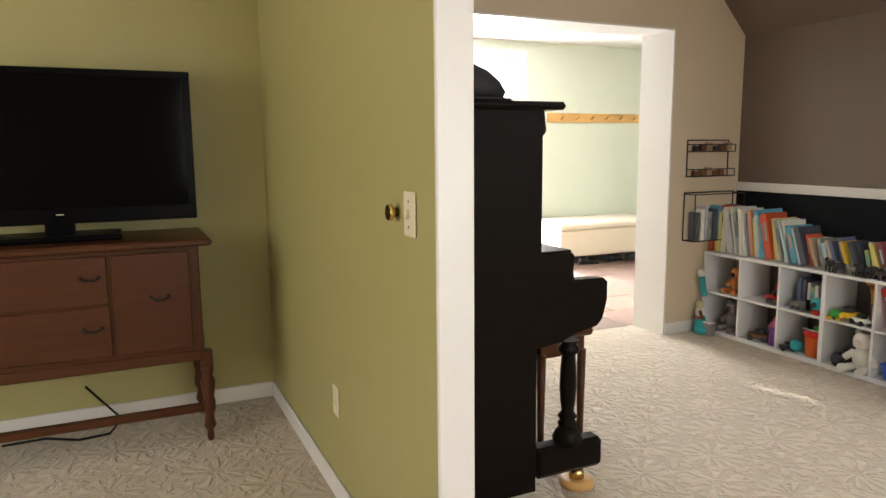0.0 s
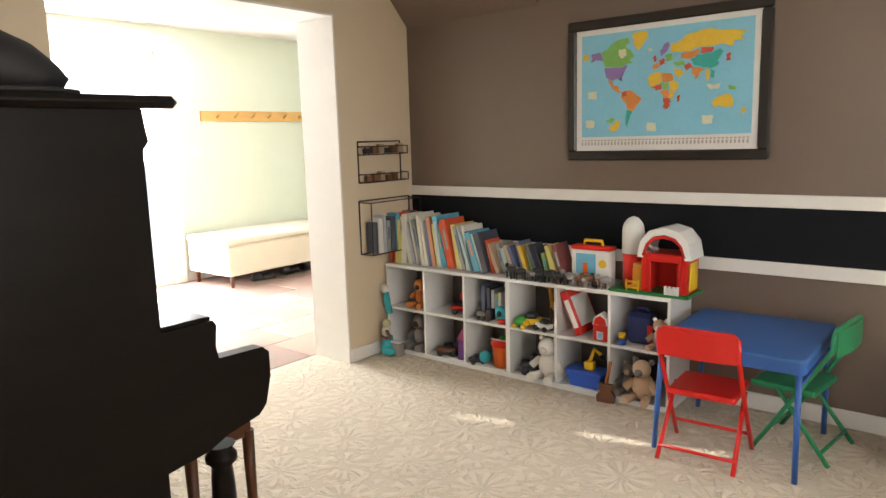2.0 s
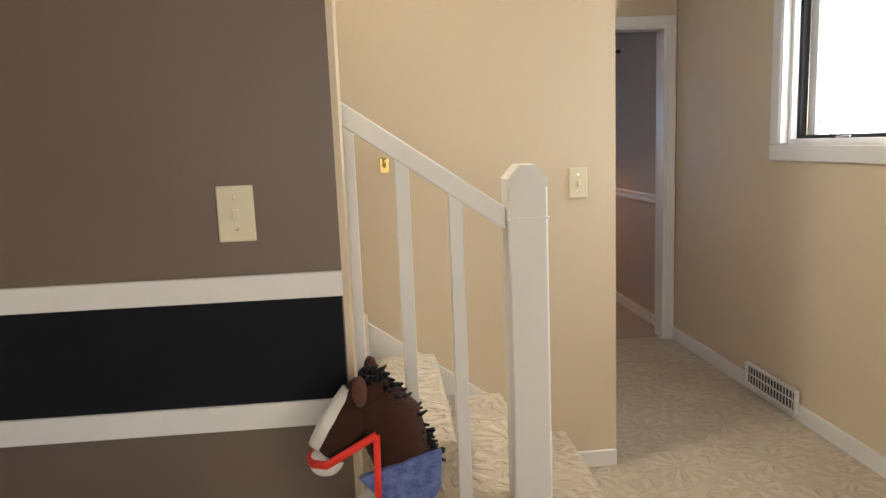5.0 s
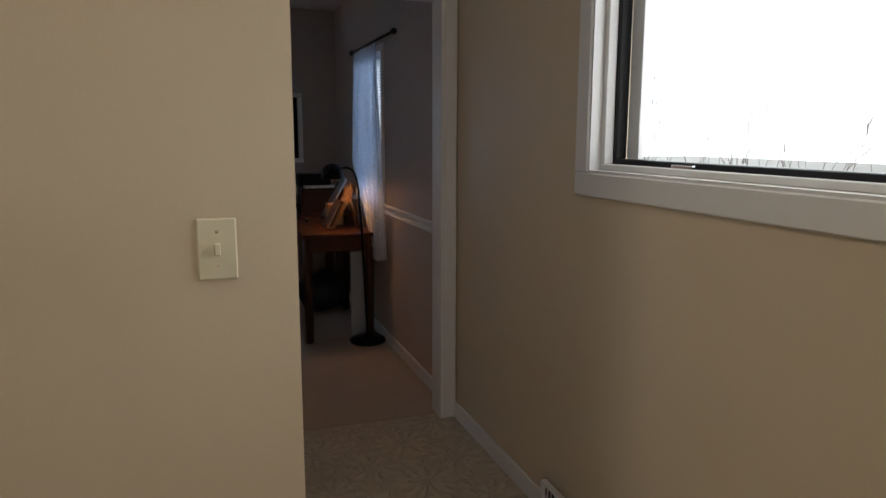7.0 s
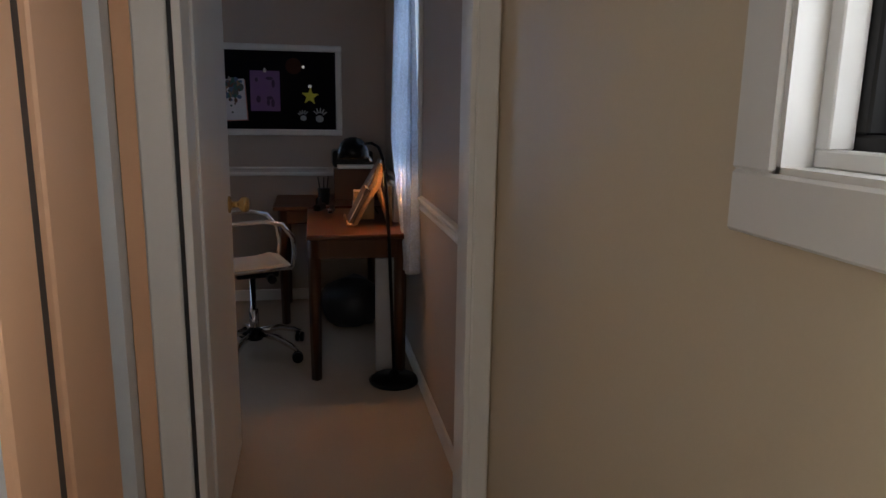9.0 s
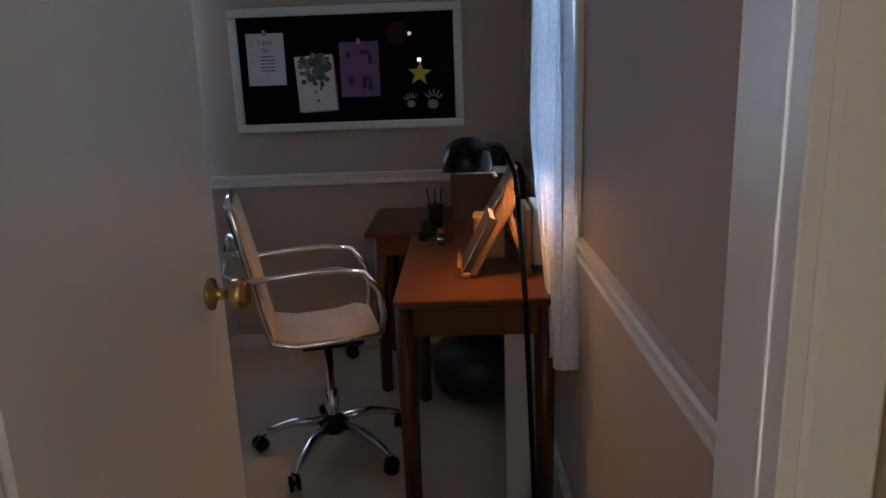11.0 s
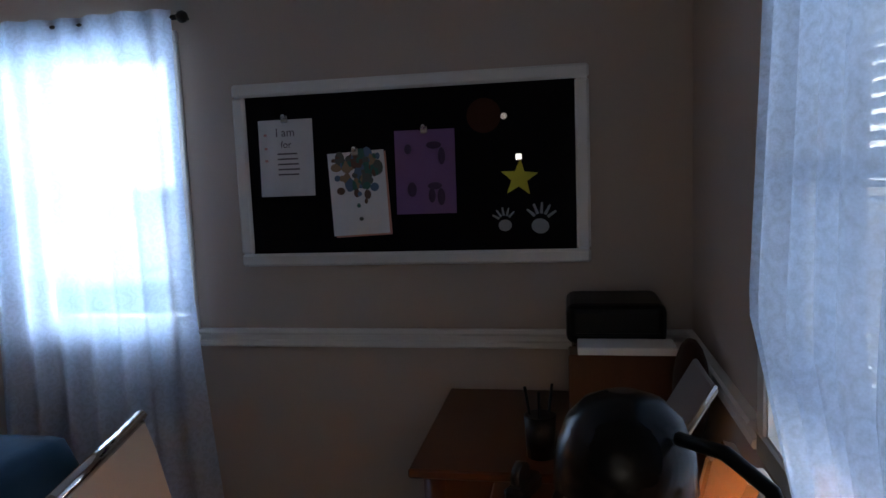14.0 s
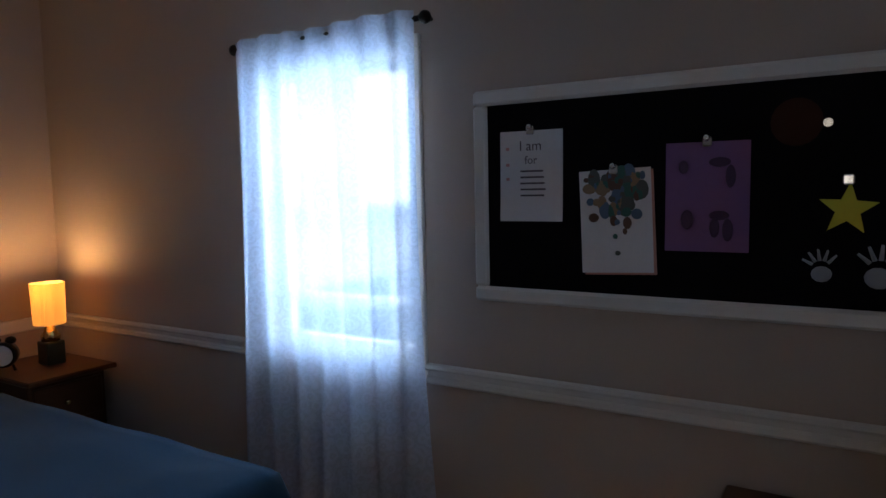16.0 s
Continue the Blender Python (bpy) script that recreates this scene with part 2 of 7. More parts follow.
setting("map_wall_end_trim", boxes((1.262, YM - 0.004, 0, 1.278, YM + 0.124, CH)), CREAM, "cream wall end beside the stairs", "trim")
bm = bm_new()
prism(bm, [(YM, 2.13), (YM, 2.6), (4.36, 2.6)], 'x', XW, -0.84)
setting("sloped_soffit", bm, BROWN, "brown sloped soffit in the room corner", "ceiling")
setting("ceiling_playroom", boxes((XW - 0.32, -2.4, CH, XE + 0.15, YM, CH + 0.12), (2.1, YM, CH, XE + 0.15, YD + 0.06, CH + 0.12)), CEIL, "white painted ceiling", "ceiling")
setting("ceiling_stairwell", boxes((XW - 0.32, YM, 3.7, 2.1, YC + 0.1, 3.8), (2.1, YM, CH + 0.12, 2.2, YC + 0.1, 3.8)), CEIL, "white stairwell ceiling", "ceiling")
setting("wall_stairwell_front", boxes((1.262, YM, CH + 0.12, 2.1, YM + 0.12, 3.7)), CREAM, "cream wall above the stair opening", "wall")
setting("wall_stairwell_end", boxes((XW - 0.32, YM + 0.12, 0, XW, YC, 3.7)), CREAM, "cream end wall of the stairwell", "wall")
setting("wall_stair", boxes((XW - 0.32, YC, 0, 2.304, YC + 0.1, 3.7)), CREAM, "cream textured wall beside the stairs", "wall")
setting("wall_hall_west", boxes((2.2, YC + 0.1, 0, 2.30, 6.77, CH), (2.2, 6.77, 2.07, 2.30, YD + 0.06, CH), (2.2, 7.50, 0, 2.30, YD + 0.06, 2.07)), LILAC, "white hall wall with framed pictures", "wall")
# east wall with two windows (HW, DW) and an unseen one added for light (EW)
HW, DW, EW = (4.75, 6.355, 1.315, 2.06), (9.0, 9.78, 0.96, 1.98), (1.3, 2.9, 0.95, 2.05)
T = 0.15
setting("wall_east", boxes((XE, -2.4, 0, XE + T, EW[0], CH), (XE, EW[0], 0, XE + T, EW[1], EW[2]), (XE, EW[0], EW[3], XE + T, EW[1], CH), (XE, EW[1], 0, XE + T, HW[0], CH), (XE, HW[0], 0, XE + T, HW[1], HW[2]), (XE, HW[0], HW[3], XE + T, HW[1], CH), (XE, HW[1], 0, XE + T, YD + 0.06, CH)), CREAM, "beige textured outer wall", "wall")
setting("wall_bedroom_east", boxes((XE, YD + 0.06, 0, XE + T, DW[0], CH), (XE, DW[0], 0, XE + T, DW[1], DW[2]), (XE, DW[0], DW[3], XE + T, DW[1], CH), (XE, DW[1], 0, XE + T, YB + T, CH)), TAUPE, "taupe bedroom wall", "wall")
# bedroom
BW = (0.95, 1.61, 0.95, 1.95)
DX0, DX1, DZ = 2.46, 3.235, 2.075
setting("wall_bedroom_door", boxes((-0.55, YD + 0.06, 0, DX0, YD + 0.12, CH), (DX1, YD + 0.06, 0, XE, YD + 0.12, CH), (DX0, YD + 0.06, DZ, DX1, YD + 0.12, CH)), TAUPE, "taupe wall with the bedroom doorway", "wall")
setting("wall_hall_end", boxes((2.30, YD, 0, DX0, YD + 0.06, CH), (DX1, YD, 0, XE, YD + 0.06, CH), (DX0, YD, DZ, DX1, YD + 0.06, CH)), CREAM, "beige end wall of the hall", "wall")
setting("wall_bedroom_north", boxes((-0.55, YB, 0, BW[0], YB + T, CH), (BW[0], YB, 0, BW[1], YB + T, BW[2]), (BW[0], YB, BW[3], BW[1], YB + T, CH), (BW[1], YB, 0, XE, YB + T, CH)), TAUPE, "taupe bedroom wall with a window", "wall")
setting("wall_bedroom_west", boxes((-0.55, YD + 0.12, 0, -0.45, YB, CH)), TAUPE, "taupe bedroom wall", "wall")
setting("ceiling_bedroom", boxes((-0.55, YD + 0.06, CH, XE + T, YB + T, CH + 0.1)), CEIL, "white bedroom ceiling", "ceiling")
# south end behind the start, with its window
SW = (-0.95, 2.35, 0.7, 2.2)
setting("wall_south", boxes((XW - 0.32, -2.55, 0, SW[0], -2.4, CH), (SW[1], -2.55, 0, XE + T, -2.4, CH), (SW[0], -2.55, 0, SW[1], -2.4, SW[2]), (SW[0], -2.55, SW[3], SW[1], -2.4, CH)), CREAM, "cream wall", "wall")
# mudroom
MX, MC = -5.25, 2.57
GD = (3.32, 4.98, 0.0, 2.38)
# SL: unseen slits added to the wall to throw sun slivers on the carpet.
SL = 2.71
setting("wall_mudroom_west", boxes((MX - 0.12, 0.9, 0, MX, SL, MC), (MX - 0.12, SL, 0, MX, SL + 0.08, 1.75), (MX - 0.12, SL, 1.92, MX, SL + 0.08, 1.99), (MX - 0.12, SL, 2.28, MX, SL + 0.08, MC), (MX - 0.12, SL + 0.08, 0, MX, GD[0], MC), (MX - 0.12, GD[0], GD[3], MX, GD[1], MC), (MX - 0.12, GD[1], 0, MX, 8.6, MC)), SAGE, "pale green mudroom wall", "wall")
setting("wall_mudroom_south", boxes((MX, 0.9, 0, XW - 0.32, 1.0, MC)), SAGE, "pale green mudroom wall", "wall")
setting("wall_mudroom_north", boxes((MX, 8.5, 0, XW - 0.32, 8.6, MC)), SAGE, "pale green mudroom wall", "wall")
setting("wall_mudroom_east", boxes((XW - 0.42, YM + 0.12, 0, XW - 0.32, 8.5, MC)), SAGE, "pale green mudroom wall", "wall")
setting("ceiling_mudroom", boxes((MX - 0.1, 0.9, MC, XW - 0.32, 8.6, MC + 0.1)), CEIL, "white mudroom ceiling", "ceiling")

# ---- more materials ----
BLACKWOOD = mat("ebonised_wood", (0.0055, 0.004, 0.003), 0.36, vary=0.25, scale=3, fine=50, bump=0.06, spec=0.07, color2=(0.011, 0.008, 0.006), axis=(1, 1, 6))
SIDEWOOD = mat("walnut_veneer", (0.078, 0.027, 0.010), 0.34, spec=0.22, vary=0.2, scale=5, fine=60, bump=0.08, color2=(0.045, 0.016, 0.007), axis=(1, 0.5, 7))
DESKWOOD = mat("reddish_desk_wood", (0.085, 0.029, 0.010), 0.34, spec=0.3, vary=0.2, scale=4, fine=55, bump=0.07, color2=(0.055, 0.018, 0.007), axis=(6, 1, 1))
PINE = mat("pale_pine", (0.62, 0.36, 0.12), 0.45, vary=0.12, scale=5, fine=50, bump=0.08, axis=(6, 1, 6))
STEEL = mat("chrome", (0.75, 0.75, 0.76), 0.12, 1.0, vary=0.02, bump=0)
BRASS = mat("brass", (0.62, 0.43, 0.17), 0.25, 1.0, vary=0.05, bump=0)
WIRE = mat("black_wire", (0.03, 0.025, 0.022), 0.5, 0.6, bump=0)
PLASTIC = mat("black_plastic", (0.005, 0.005, 0.006), 0.35, vary=0.1, bump=0.03, spec=0.15)
SCREEN = mat("tv_glass", (0.003, 0.003, 0.003), 0.10, vary=0.05, bump=0, spec=0.025)
TVBLACK = mat("tv_black_plastic", (0.0025, 0.0025, 0.003), 0.3, vary=0.1, bump=0, spec=0.05)
LAMINATE = mat("white_laminate", (0.72, 0.72, 0.72), 0.35, vary=0.03, fine=80, bump=0.03)
IVORY = mat("ivory_plastic", (0.70, 0.63, 0.45), 0.35, vary=0.03, bump=0)
LEATHER = mat("brown_leatherette", (0.20, 0.075, 0.035), 0.42, vary=0.2, scale=8, fine=120, bump=0.3, depth=0.002)
BENCH = mat("beige_linen", (0.62, 0.55, 0.45), 0.85, vary=0.05, fine=300, bump=0.4)
PAPER = mat("book_paper", (0.75, 0.70, 0.6), 0.8, fine=200, bump=0.2)
PALETTE = {}


def paint(name, c, rough=0.4, fur=False):
    if name not in PALETTE:
        PALETTE[name] = mat(name, c, 0.9 if fur else rough, vary=0.12 if fur else 0.06, scale=12 if fur else 6, fine=220 if fur else 80, bump=0.6 if fur else 0.05, depth=0.004, sheen=0.06 if fur else 0, spec=0.15 if fur else 0.35)
    return PALETTE[name]


RED = paint("red_enamel", (0.58, 0.018, 0.012), 0.35)
BLUE = paint("blue_vinyl", (0.03, 0.10, 0.30), 0.45)
GREEN = paint("green_enamel", (0.02, 0.20, 0.085), 0.38)
YELLOW = paint("yellow_plastic", (0.75, 0.46, 0.02))
ORANGE = paint("orange_plastic", (0.72, 0.14, 0.02))
TEAL = paint("teal_plastic", (0.03, 0.35, 0.40))
WHITEP = paint("white_plastic", (0.76, 0.76, 0.74))
PURPLE = paint("purple_plastic", (0.28, 0.10, 0.45))
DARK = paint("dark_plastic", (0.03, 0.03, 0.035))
TANFUR = paint("tan_plush", (0.52, 0.36, 0.24), fur=True)
PINKFUR = paint("pink_plush", (0.62, 0.36, 0.27), fur=True)
BROWNFUR = paint("brown_plush", (0.045, 0.017, 0.010), fur=True)
WHITEFUR = paint("white_plush", (0.74, 0.70, 0.64), fur=True)
GREYFUR = paint("grey_plush", (0.20, 0.18, 0.17), fur=True)
BROWNP = paint("brown_plastic", (0.16, 0.07, 0.035))

# baseboards
for n, b in (("tv_wall", (XW, -2.4, 0, XW + 0.014, 1.361, 0.085)), ("divider", (XW, 1.361, 0, 0.372, 1.375, 0.085)), ("west", (XW, 4.165, 0, XW + 0.014, YM, 0.085)), ("map_wall", (XW, YM - 0.014, 0, 1.262, YM, 0.085)),
             ("stair_wall", (2.09, YC - 0.014, 0, 2.304, YC, 0.075)), ("east", (XE - 0.014, -2.4, 0, XE, YD, 0.085)), ("hall_west", (2.30, YC + 0.1, 0, 2.314, 6.70, 0.085)), ("bedroom_north", (-0.45, YB - 0.014, 0, XE, YB, 0.085)),
             ("bedroom_east", (XE - 0.014, YD + 0.12, 0, XE, YB, 0.085)), ("bedroom_west", (-0.45, YD + 0.12, 0, -0.436, YB, 0.085)), ("mudroom", (MX, 5.08, 0, MX + 0.014, 8.5, 0.1))):
    setting("baseboard_" + n, boxes(b, bevel=0.004), WHITE, "white painted baseboard", "baseboard")


# ---- playroom: television side ----
def sideboard():
    s = thing("sideboard", (0, 0, 0), "walnut sideboard on turned legs, carrying the television", "sideboard")
    y0, y1, xf, xb = -0.62, 0.995, -1.36, -1.81
    part("body", boxes((xb, y0 + 0.03, 0.43, xf, y1 - 0.02, 0.93), bevel=0.006), SIDEWOOD, s)
    part("top", boxes((xb - 0.01, y0 - 0.02, 0.93, xf + 0.045, y1 + 0.035, 0.962), bevel=0.01), SIDEWOOD, s, "dark overhanging walnut top")
    part("skirt", boxes((xf - 0.01, y0 + 0.04, 0.40, xf + 0.012, y1 - 0.03, 0.45), bevel=0.005), SIDEWOOD, s)
    for (a, b, z0, z1, hs) in ((0.0, 0.60, 0.70, 0.91, [(0.53, 0.82)]), (0.0, 0.60, 0.47, 0.69, [(0.53, 0.60)]), (-0.58, -0.01, 0.47, 0.91, [(-0.08, 0.7)]), (0.615, 0.93, 0.47, 0.91, [(0.80, 0.715)])):
        d = part("drawer_front" if z1 - z0 < 0.3 else "door", boxes((xf - 0.004, a, z0, xf + 0.014, b, z1), bevel=0.004), SIDEWOOD, s)
        for hy, hz in hs:
            bm = bm_new()
            ball(bm, (xf + 0.022, hy - 0.035, hz), 0.009)
            ball(bm, (xf + 0.022, hy + 0.035, hz), 0.009)
            tube(bm, [(xf + 0.024, hy - 0.035, hz), (xf + 0.034, hy - 0.02, hz - 0.012), (xf + 0.034, hy + 0.02, hz - 0.012), (xf + 0.024, hy + 0.035, hz)], 0.004, 6)
            part("handle", bm, WIRE, d, "dull metal bail handle")
    for x in (xf - 0.02, xb + 0.04):
        for y in (y0 + 0.03, y1 - 0.012):
            bm = bm_new()
            box(bm, x - 0.026, y - 0.026, 0.36, x + 0.026, y + 0.026, 0.44, 0.004)
            lathe(bm, [(0.012, 0), (0.017, 0.02), (0.013, 0.05), (0.028, 0.075), (0.022, 0.10), (0.02, 0.13), (0.03, 0.15), (0.03, 0.19), (0.024, 0.21), (0.03, 0.25), (0.034, 0.29), (0.022, 0.32), (0.03, 0.34), (0.026, 0.37)], (x, y, 0), 12)
            part("leg", bm, SIDEWOOD, s)
    bm = boxes((xf - 0.04, y0 + 0.06, 0.15, xf, y1 - 0.04, 0.185), bevel=0.004)
    part("stretcher", bm, SIDEWOOD, s)


def television():
    t = thing("television", (0, 0, 0), "large flat black television, switched off, on the sideboard", "television")
    y0, y1 = -0.17, 1.0
    part("cabinet", boxes((-1.66, y0, 1.03, -1.605, y1, 1.712), bevel=0.008), TVBLACK, t)
    part("screen", boxes((-1.607, y0 + 0.035, 1.10, -1.602, y1 - 0.035, 1.68)), SCREEN, t, "glossy black screen")
    part("bezel", boxes((-1.606, y0, 1.032, -1.596, y1, 1.10), (-1.606, y0, 1.68, -1.598, y1, 1.712), (-1.606, y0, 1.1, -1.598, y0 + 0.035, 1.68), (-1.606, y1 - 0.035, 1.1, -1.598, y1, 1.68), bevel=0.002), TVBLACK, t)
    bm = boxes((-1.65, 0.36, 0.985, -1.61, 0.48, 1.06))
    box(bm, -1.73, 0.17, 0.962, -1.47, 0.67, 0.987, 0.008)
    part("stand", bm, TVBLACK, t)
    part("indicator", boxes((-1.597, 0.41, 1.07, -1.5945, 0.44, 1.076)), STEEL, t)
    bm = tube(bm_new(), [(-1.70, 0.1, 0.012), (-1.66, 0.28, 0.03), (-1.62, 0.42, 0.012), (-1.64, 0.55, 0.012), (-1.80, 0.60, 0.02), (-1.83, 0.45, 0.20)], 0.006, 6)
    tagged(part("power_cord", bm, PLASTIC), "black power cord lying on the carpet", "cord")


def switch_plate(place, axis, w, h, material, label, knob=True):
    """Wall plate facing along an axis: '-y', '+x' or '-x' or '+y'."""
    s = thing("light_switch", place, label, "light switch", rz={'-y': 0, '+x': 90, '+y': 180, '-x': -90}[axis])
    part("plate", boxes((-w / 2, -0.008, -h / 2, w / 2, -0.001, h / 2), bevel=0.003), material, s)
    bm = boxes((-0.006, -0.02, -0.012, 0.006, -0.006, 0.012), bevel=0.002)
    part("toggle", bm, material, s)
    for z in (-h * 0.28, h * 0.28):
        part("screw", lathe(bm_new(), [(0.0035, -0.0095), (0.0035, -0.007)], (0, 0, z), 8, 'y'), STEEL, s)
    return s


sideboard()
television()
switch_plate((0.205, 1.375, 1.18), '-y', 0.075, 0.12, IVORY, "ivory switch plate on the olive wall")
bm = lathe(bm_new(), [(0.022, -0.03), (0.024, -0.02), (0.014, -0.012), (0.012, 0.0)], (0.105, 1.375, 1.178), 12, 'y')
tagged(part("door_stop", bm, BRASS), "small brown door stop knob on the olive wall", "knob")
o = thing("outlet", (-0.58, 1.375, 0.40), "ivory outlet plate low on the olive wall", "outlet")
part("plate", boxes((-0.035, -0.007, -0.06, 0.035, -0.001, 0.06), bevel=0.003), IVORY, o)
part("socket", boxes((-0.017, -0.01, 0.008, 0.017, -0.006, 0.04), bevel=0.004), IVORY, o)
part("socket", boxes((-0.017, -0.01, -0.04, 0.017, -0.006, -0.008), bevel=0.004), IVORY, o)
switch_plate((1.02, YM, 1.238), '-y', 0.088, 0.135, IVORY, "ivory switch plate on the brown wall")
switch_plate((2.148, YC, 1.21), '-y', 0.075, 0.122, IVORY, "ivory switch plate on the cream stair wall")
switch_plate((2.30, 5.99, 1.205), '+x', 0.075, 0.125, WHITEP, "white switch plate on the hall wall")
switch_plate((MX, 5.26, 1.335), '+x', 0.10, 0.12, WHITEP, "white switch plate on the mudroom wall")


# ---- piano ----
def piano():
    p = thing("upright_piano", (0, -0.025, 0), "tall ebonised upright piano with turned front legs", "piano")
    x1, x0, yb = -0.25, -1.74, 1.70
    for x in (x1 - 0.045, x0):
        bm = bm_new()
        prism(bm, [(yb, 0.03), (2.085, 0.03), (2.085, 0.60), (2.20, 0.615), (2.26, 0.64), (2.36, 0.66), (2.385, 0.685), (2.405, 0.76), (2.405, 0.83), (2.385, 0.848), (2.25, 0.852), (2.243, 0.885), (2.25, 0.94), (2.24, 0.955), (2.10, 0.955), (2.10, 1.39), (2.115, 1.41), (2.11, 1.44), (2.105, 1.483), (yb, 1.483)], 'x', x, x + 0.045)
        part("side_panel", bm, BLACKWOOD, p)
    part("upper_panel", boxes((x0 + 0.045, 2.03, 0.95, x1 - 0.045, 2.06, 1.483)), BLACKWOOD, p)
    part("lower_panel", boxes((x0 + 0.045, 2.03, 0.03, x1 - 0.045, 2.06, 0.62)), BLACKWOOD, p)
    part("back", boxes((x0 + 0.045, yb, 0.05, x1 - 0.045, yb + 0.05, 1.48)), BLACKWOOD, p)
    part("key_bed", boxes((x0 + 0.045, 2.06, 0.66, x1 - 0.045, 2.38, 0.76), bevel=0.006), BLACKWOOD, p)
    part("fallboard", boxes((x0 + 0.045, 2.06, 0.76, x1 - 0.045, 2.23, 0.953), bevel=0.01), BLACKWOOD, p)
    part("lid", boxes((x0 - 0.04, yb - 0.02, 1.483, x1 + 0.045, 2.175, 1.512), bevel=0.012, ), BLACKWOOD, p, "black overhanging piano lid")
    part("music_ledge", boxes((x0 + 0.1, 2.10, 0.956, x1 - 0.0, 2.235, 0.968), bevel=0.003), BLACKWOOD, p)
    for x in (x1 - 0.03, x0 + 0.03):
        bm = bm_new()
        lathe(bm, [(0.035, 0.255), (0.04, 0.27), (0.03, 0.285), (0.04, 0.30), (0.024, 0.32), (0.03, 0.36), (0.034, 0.42), (0.031, 0.50), (0.027, 0.55), (0.042, 0.565), (0.042, 0.58), (0.03, 0.595), (0.04, 0.61)], (x, 2.25, 0), 14)
        part("front_leg", bm, BLACKWOOD, p)
        part("toe_block", boxes((x - 0.045, 2.08, 0.075, x + 0.045, 2.40, 0.20), bevel=0.02), BLACKWOOD, p)
        bm = lathe(bm_new(), [(0.055, 0.19), (0.06, 0.21), (0.05, 0.235), (0.036, 0.256)], (x, 2.25, 0), 14)
        part("leg_base", bm, BLACKWOOD, p)
        for cy in (1.78, 2.30):
            bm = lathe(bm_new(), [(0.012, 0.03), (0.03, 0.032), (0.03, 0.058), (0.012, 0.076)], (x, cy, 0), 12)
            part("caster", bm, BRASS, p)
    for x in (-0.95, -1.0, -1.05):
        part("pedal", tube(bm_new(), [(x, 2.06, 0.07), (x, 2.15, 0.075), (x, 2.22, 0.05)], 0.012, 8), BRASS, p)
    for x in (x1 - 0.03, x0 + 0.03):
        c = part("caster_cup", lathe(bm_new(), [(0.07, 0.0), (0.07, 0.022), (0.055, 0.032)], (x, 2.275, 0), 16), PINE)
        tagged(c, "pale wooden caster cup under the piano foot", "caster cup", "caster cups")


def soft_cap():
    c = thing("cap", (-0.36, 1.80, 1.512), "black soft cap lying on top of the piano", "hat")
    felt = paint("black_felt", (0.012, 0.011, 0.012), 0.6)
    bm = lathe(bm_new(), [(0.10, 0.0), (0.13, 0.02), (0.14, 0.05), (0.128, 0.09), (0.09, 0.125), (0.04, 0.145), (0.005, 0.148)], (0, 0, 0), 24)
    for v in bm.verts:
        v.co += noise.noise_vector(v.co * 14) * 0.010
        v.co.z = max(0.0, v.co.z * (1.0 - 2.4 * v.co.y) * 0.95)
        v.co.y += 0.02
    part("crown", bm, felt, c)
    bm = lathe(bm_new(), [(0.06, 0.004), (0.135, 0.0), (0.142, 0.010), (0.06, 0.026)], (0, 0.045, 0), 24)
    part("brim", bm, felt, c)


def piano_bench():
    b = thing("piano_bench", (-1.02, 2.47, 0), "reddish wooden piano bench pushed under the keyboard", "bench")
    part("seat", boxes((-0.38, -0.15, 0.49, 0.38, 0.15, 0.53), bevel=0.01), SIDEWOOD, b)
    part("apron", boxes((-0.35, -0.12, 0.40, 0.35, 0.12, 0.49), bevel=0.003), SIDEWOOD, b)
    for x in (-0.34, 0.34):
        for y in (-0.11, 0.11):
            part("leg", tube(bm_new(), [(x, y, 0), (x, y, 0.42)], [0.015, 0.022], 8), SIDEWOOD, b)


piano()
soft_cap()
piano_bench()


# ---- wall racks on the west wall ----
def wire_rack(y0, y1, z0, z1, shelves, depth, label):
    r = thing("wall_rack", (XW, y0, z0), label, "wall rack", "wire racks on the wall")
    w, h = y1 - y0, z1 - z0
    bm = bm_new()
    for z in (0, h):
        tube(bm, [(0.004, 0, z), (0.004, w, z)], 0.005, 6)
    for y in (0, w):
        tube(bm, [(0.004, y, 0), (0.004, y, h)], 0.005, 6)
    part("back_frame", bm, WIRE, r)
    for z, hh in shelves:
        bm = bm_new()
        for zz in (z, z + hh):
            tube(bm, [(0.004, 0, zz), (depth, 0, zz), (depth, w, zz), (0.004, w, zz)], 0.004, 6)
        for y in (0, w):
            tube(bm, [(depth, y, z), (depth, y, z + hh)], 0.004, 6)
        n = 12
        for i in range(1, n):
            tube(bm, [(0.004, w * i / n, z), (depth, w * i / n, z)], 0.002, 5)
        part("basket", bm, WIRE, r)
    return r


wire_rack(4.31, 4.70, 1.135, 1.39, [(0.002, 0.05), (0.175, 0.05)], 0.07, "black wire wall rack with two narrow shelves")
wire_rack(4.30, 4.77, 0.68, 1.02, [(0.002, 0.33)], 0.11, "black wire wall pocket holding books")
for z, col, n in ((1.142, BROWNP, 5), (1.315, DARK, 6)):
    for i in range(n):
        x = 4.335 + 0.06 * i
        b = tagged(part("card", boxes((XW + 0.018, x, z, XW + 0.055, x + 0.045, z + 0.035 + 0.012 * (i % 3)), bevel=0.003), (col, BROWNP, paint("tan_card", (0.4, 0.28, 0.18)))[i % 3]), "small boxed card set standing in the wire rack", "card box", "boxed cards in the rack")

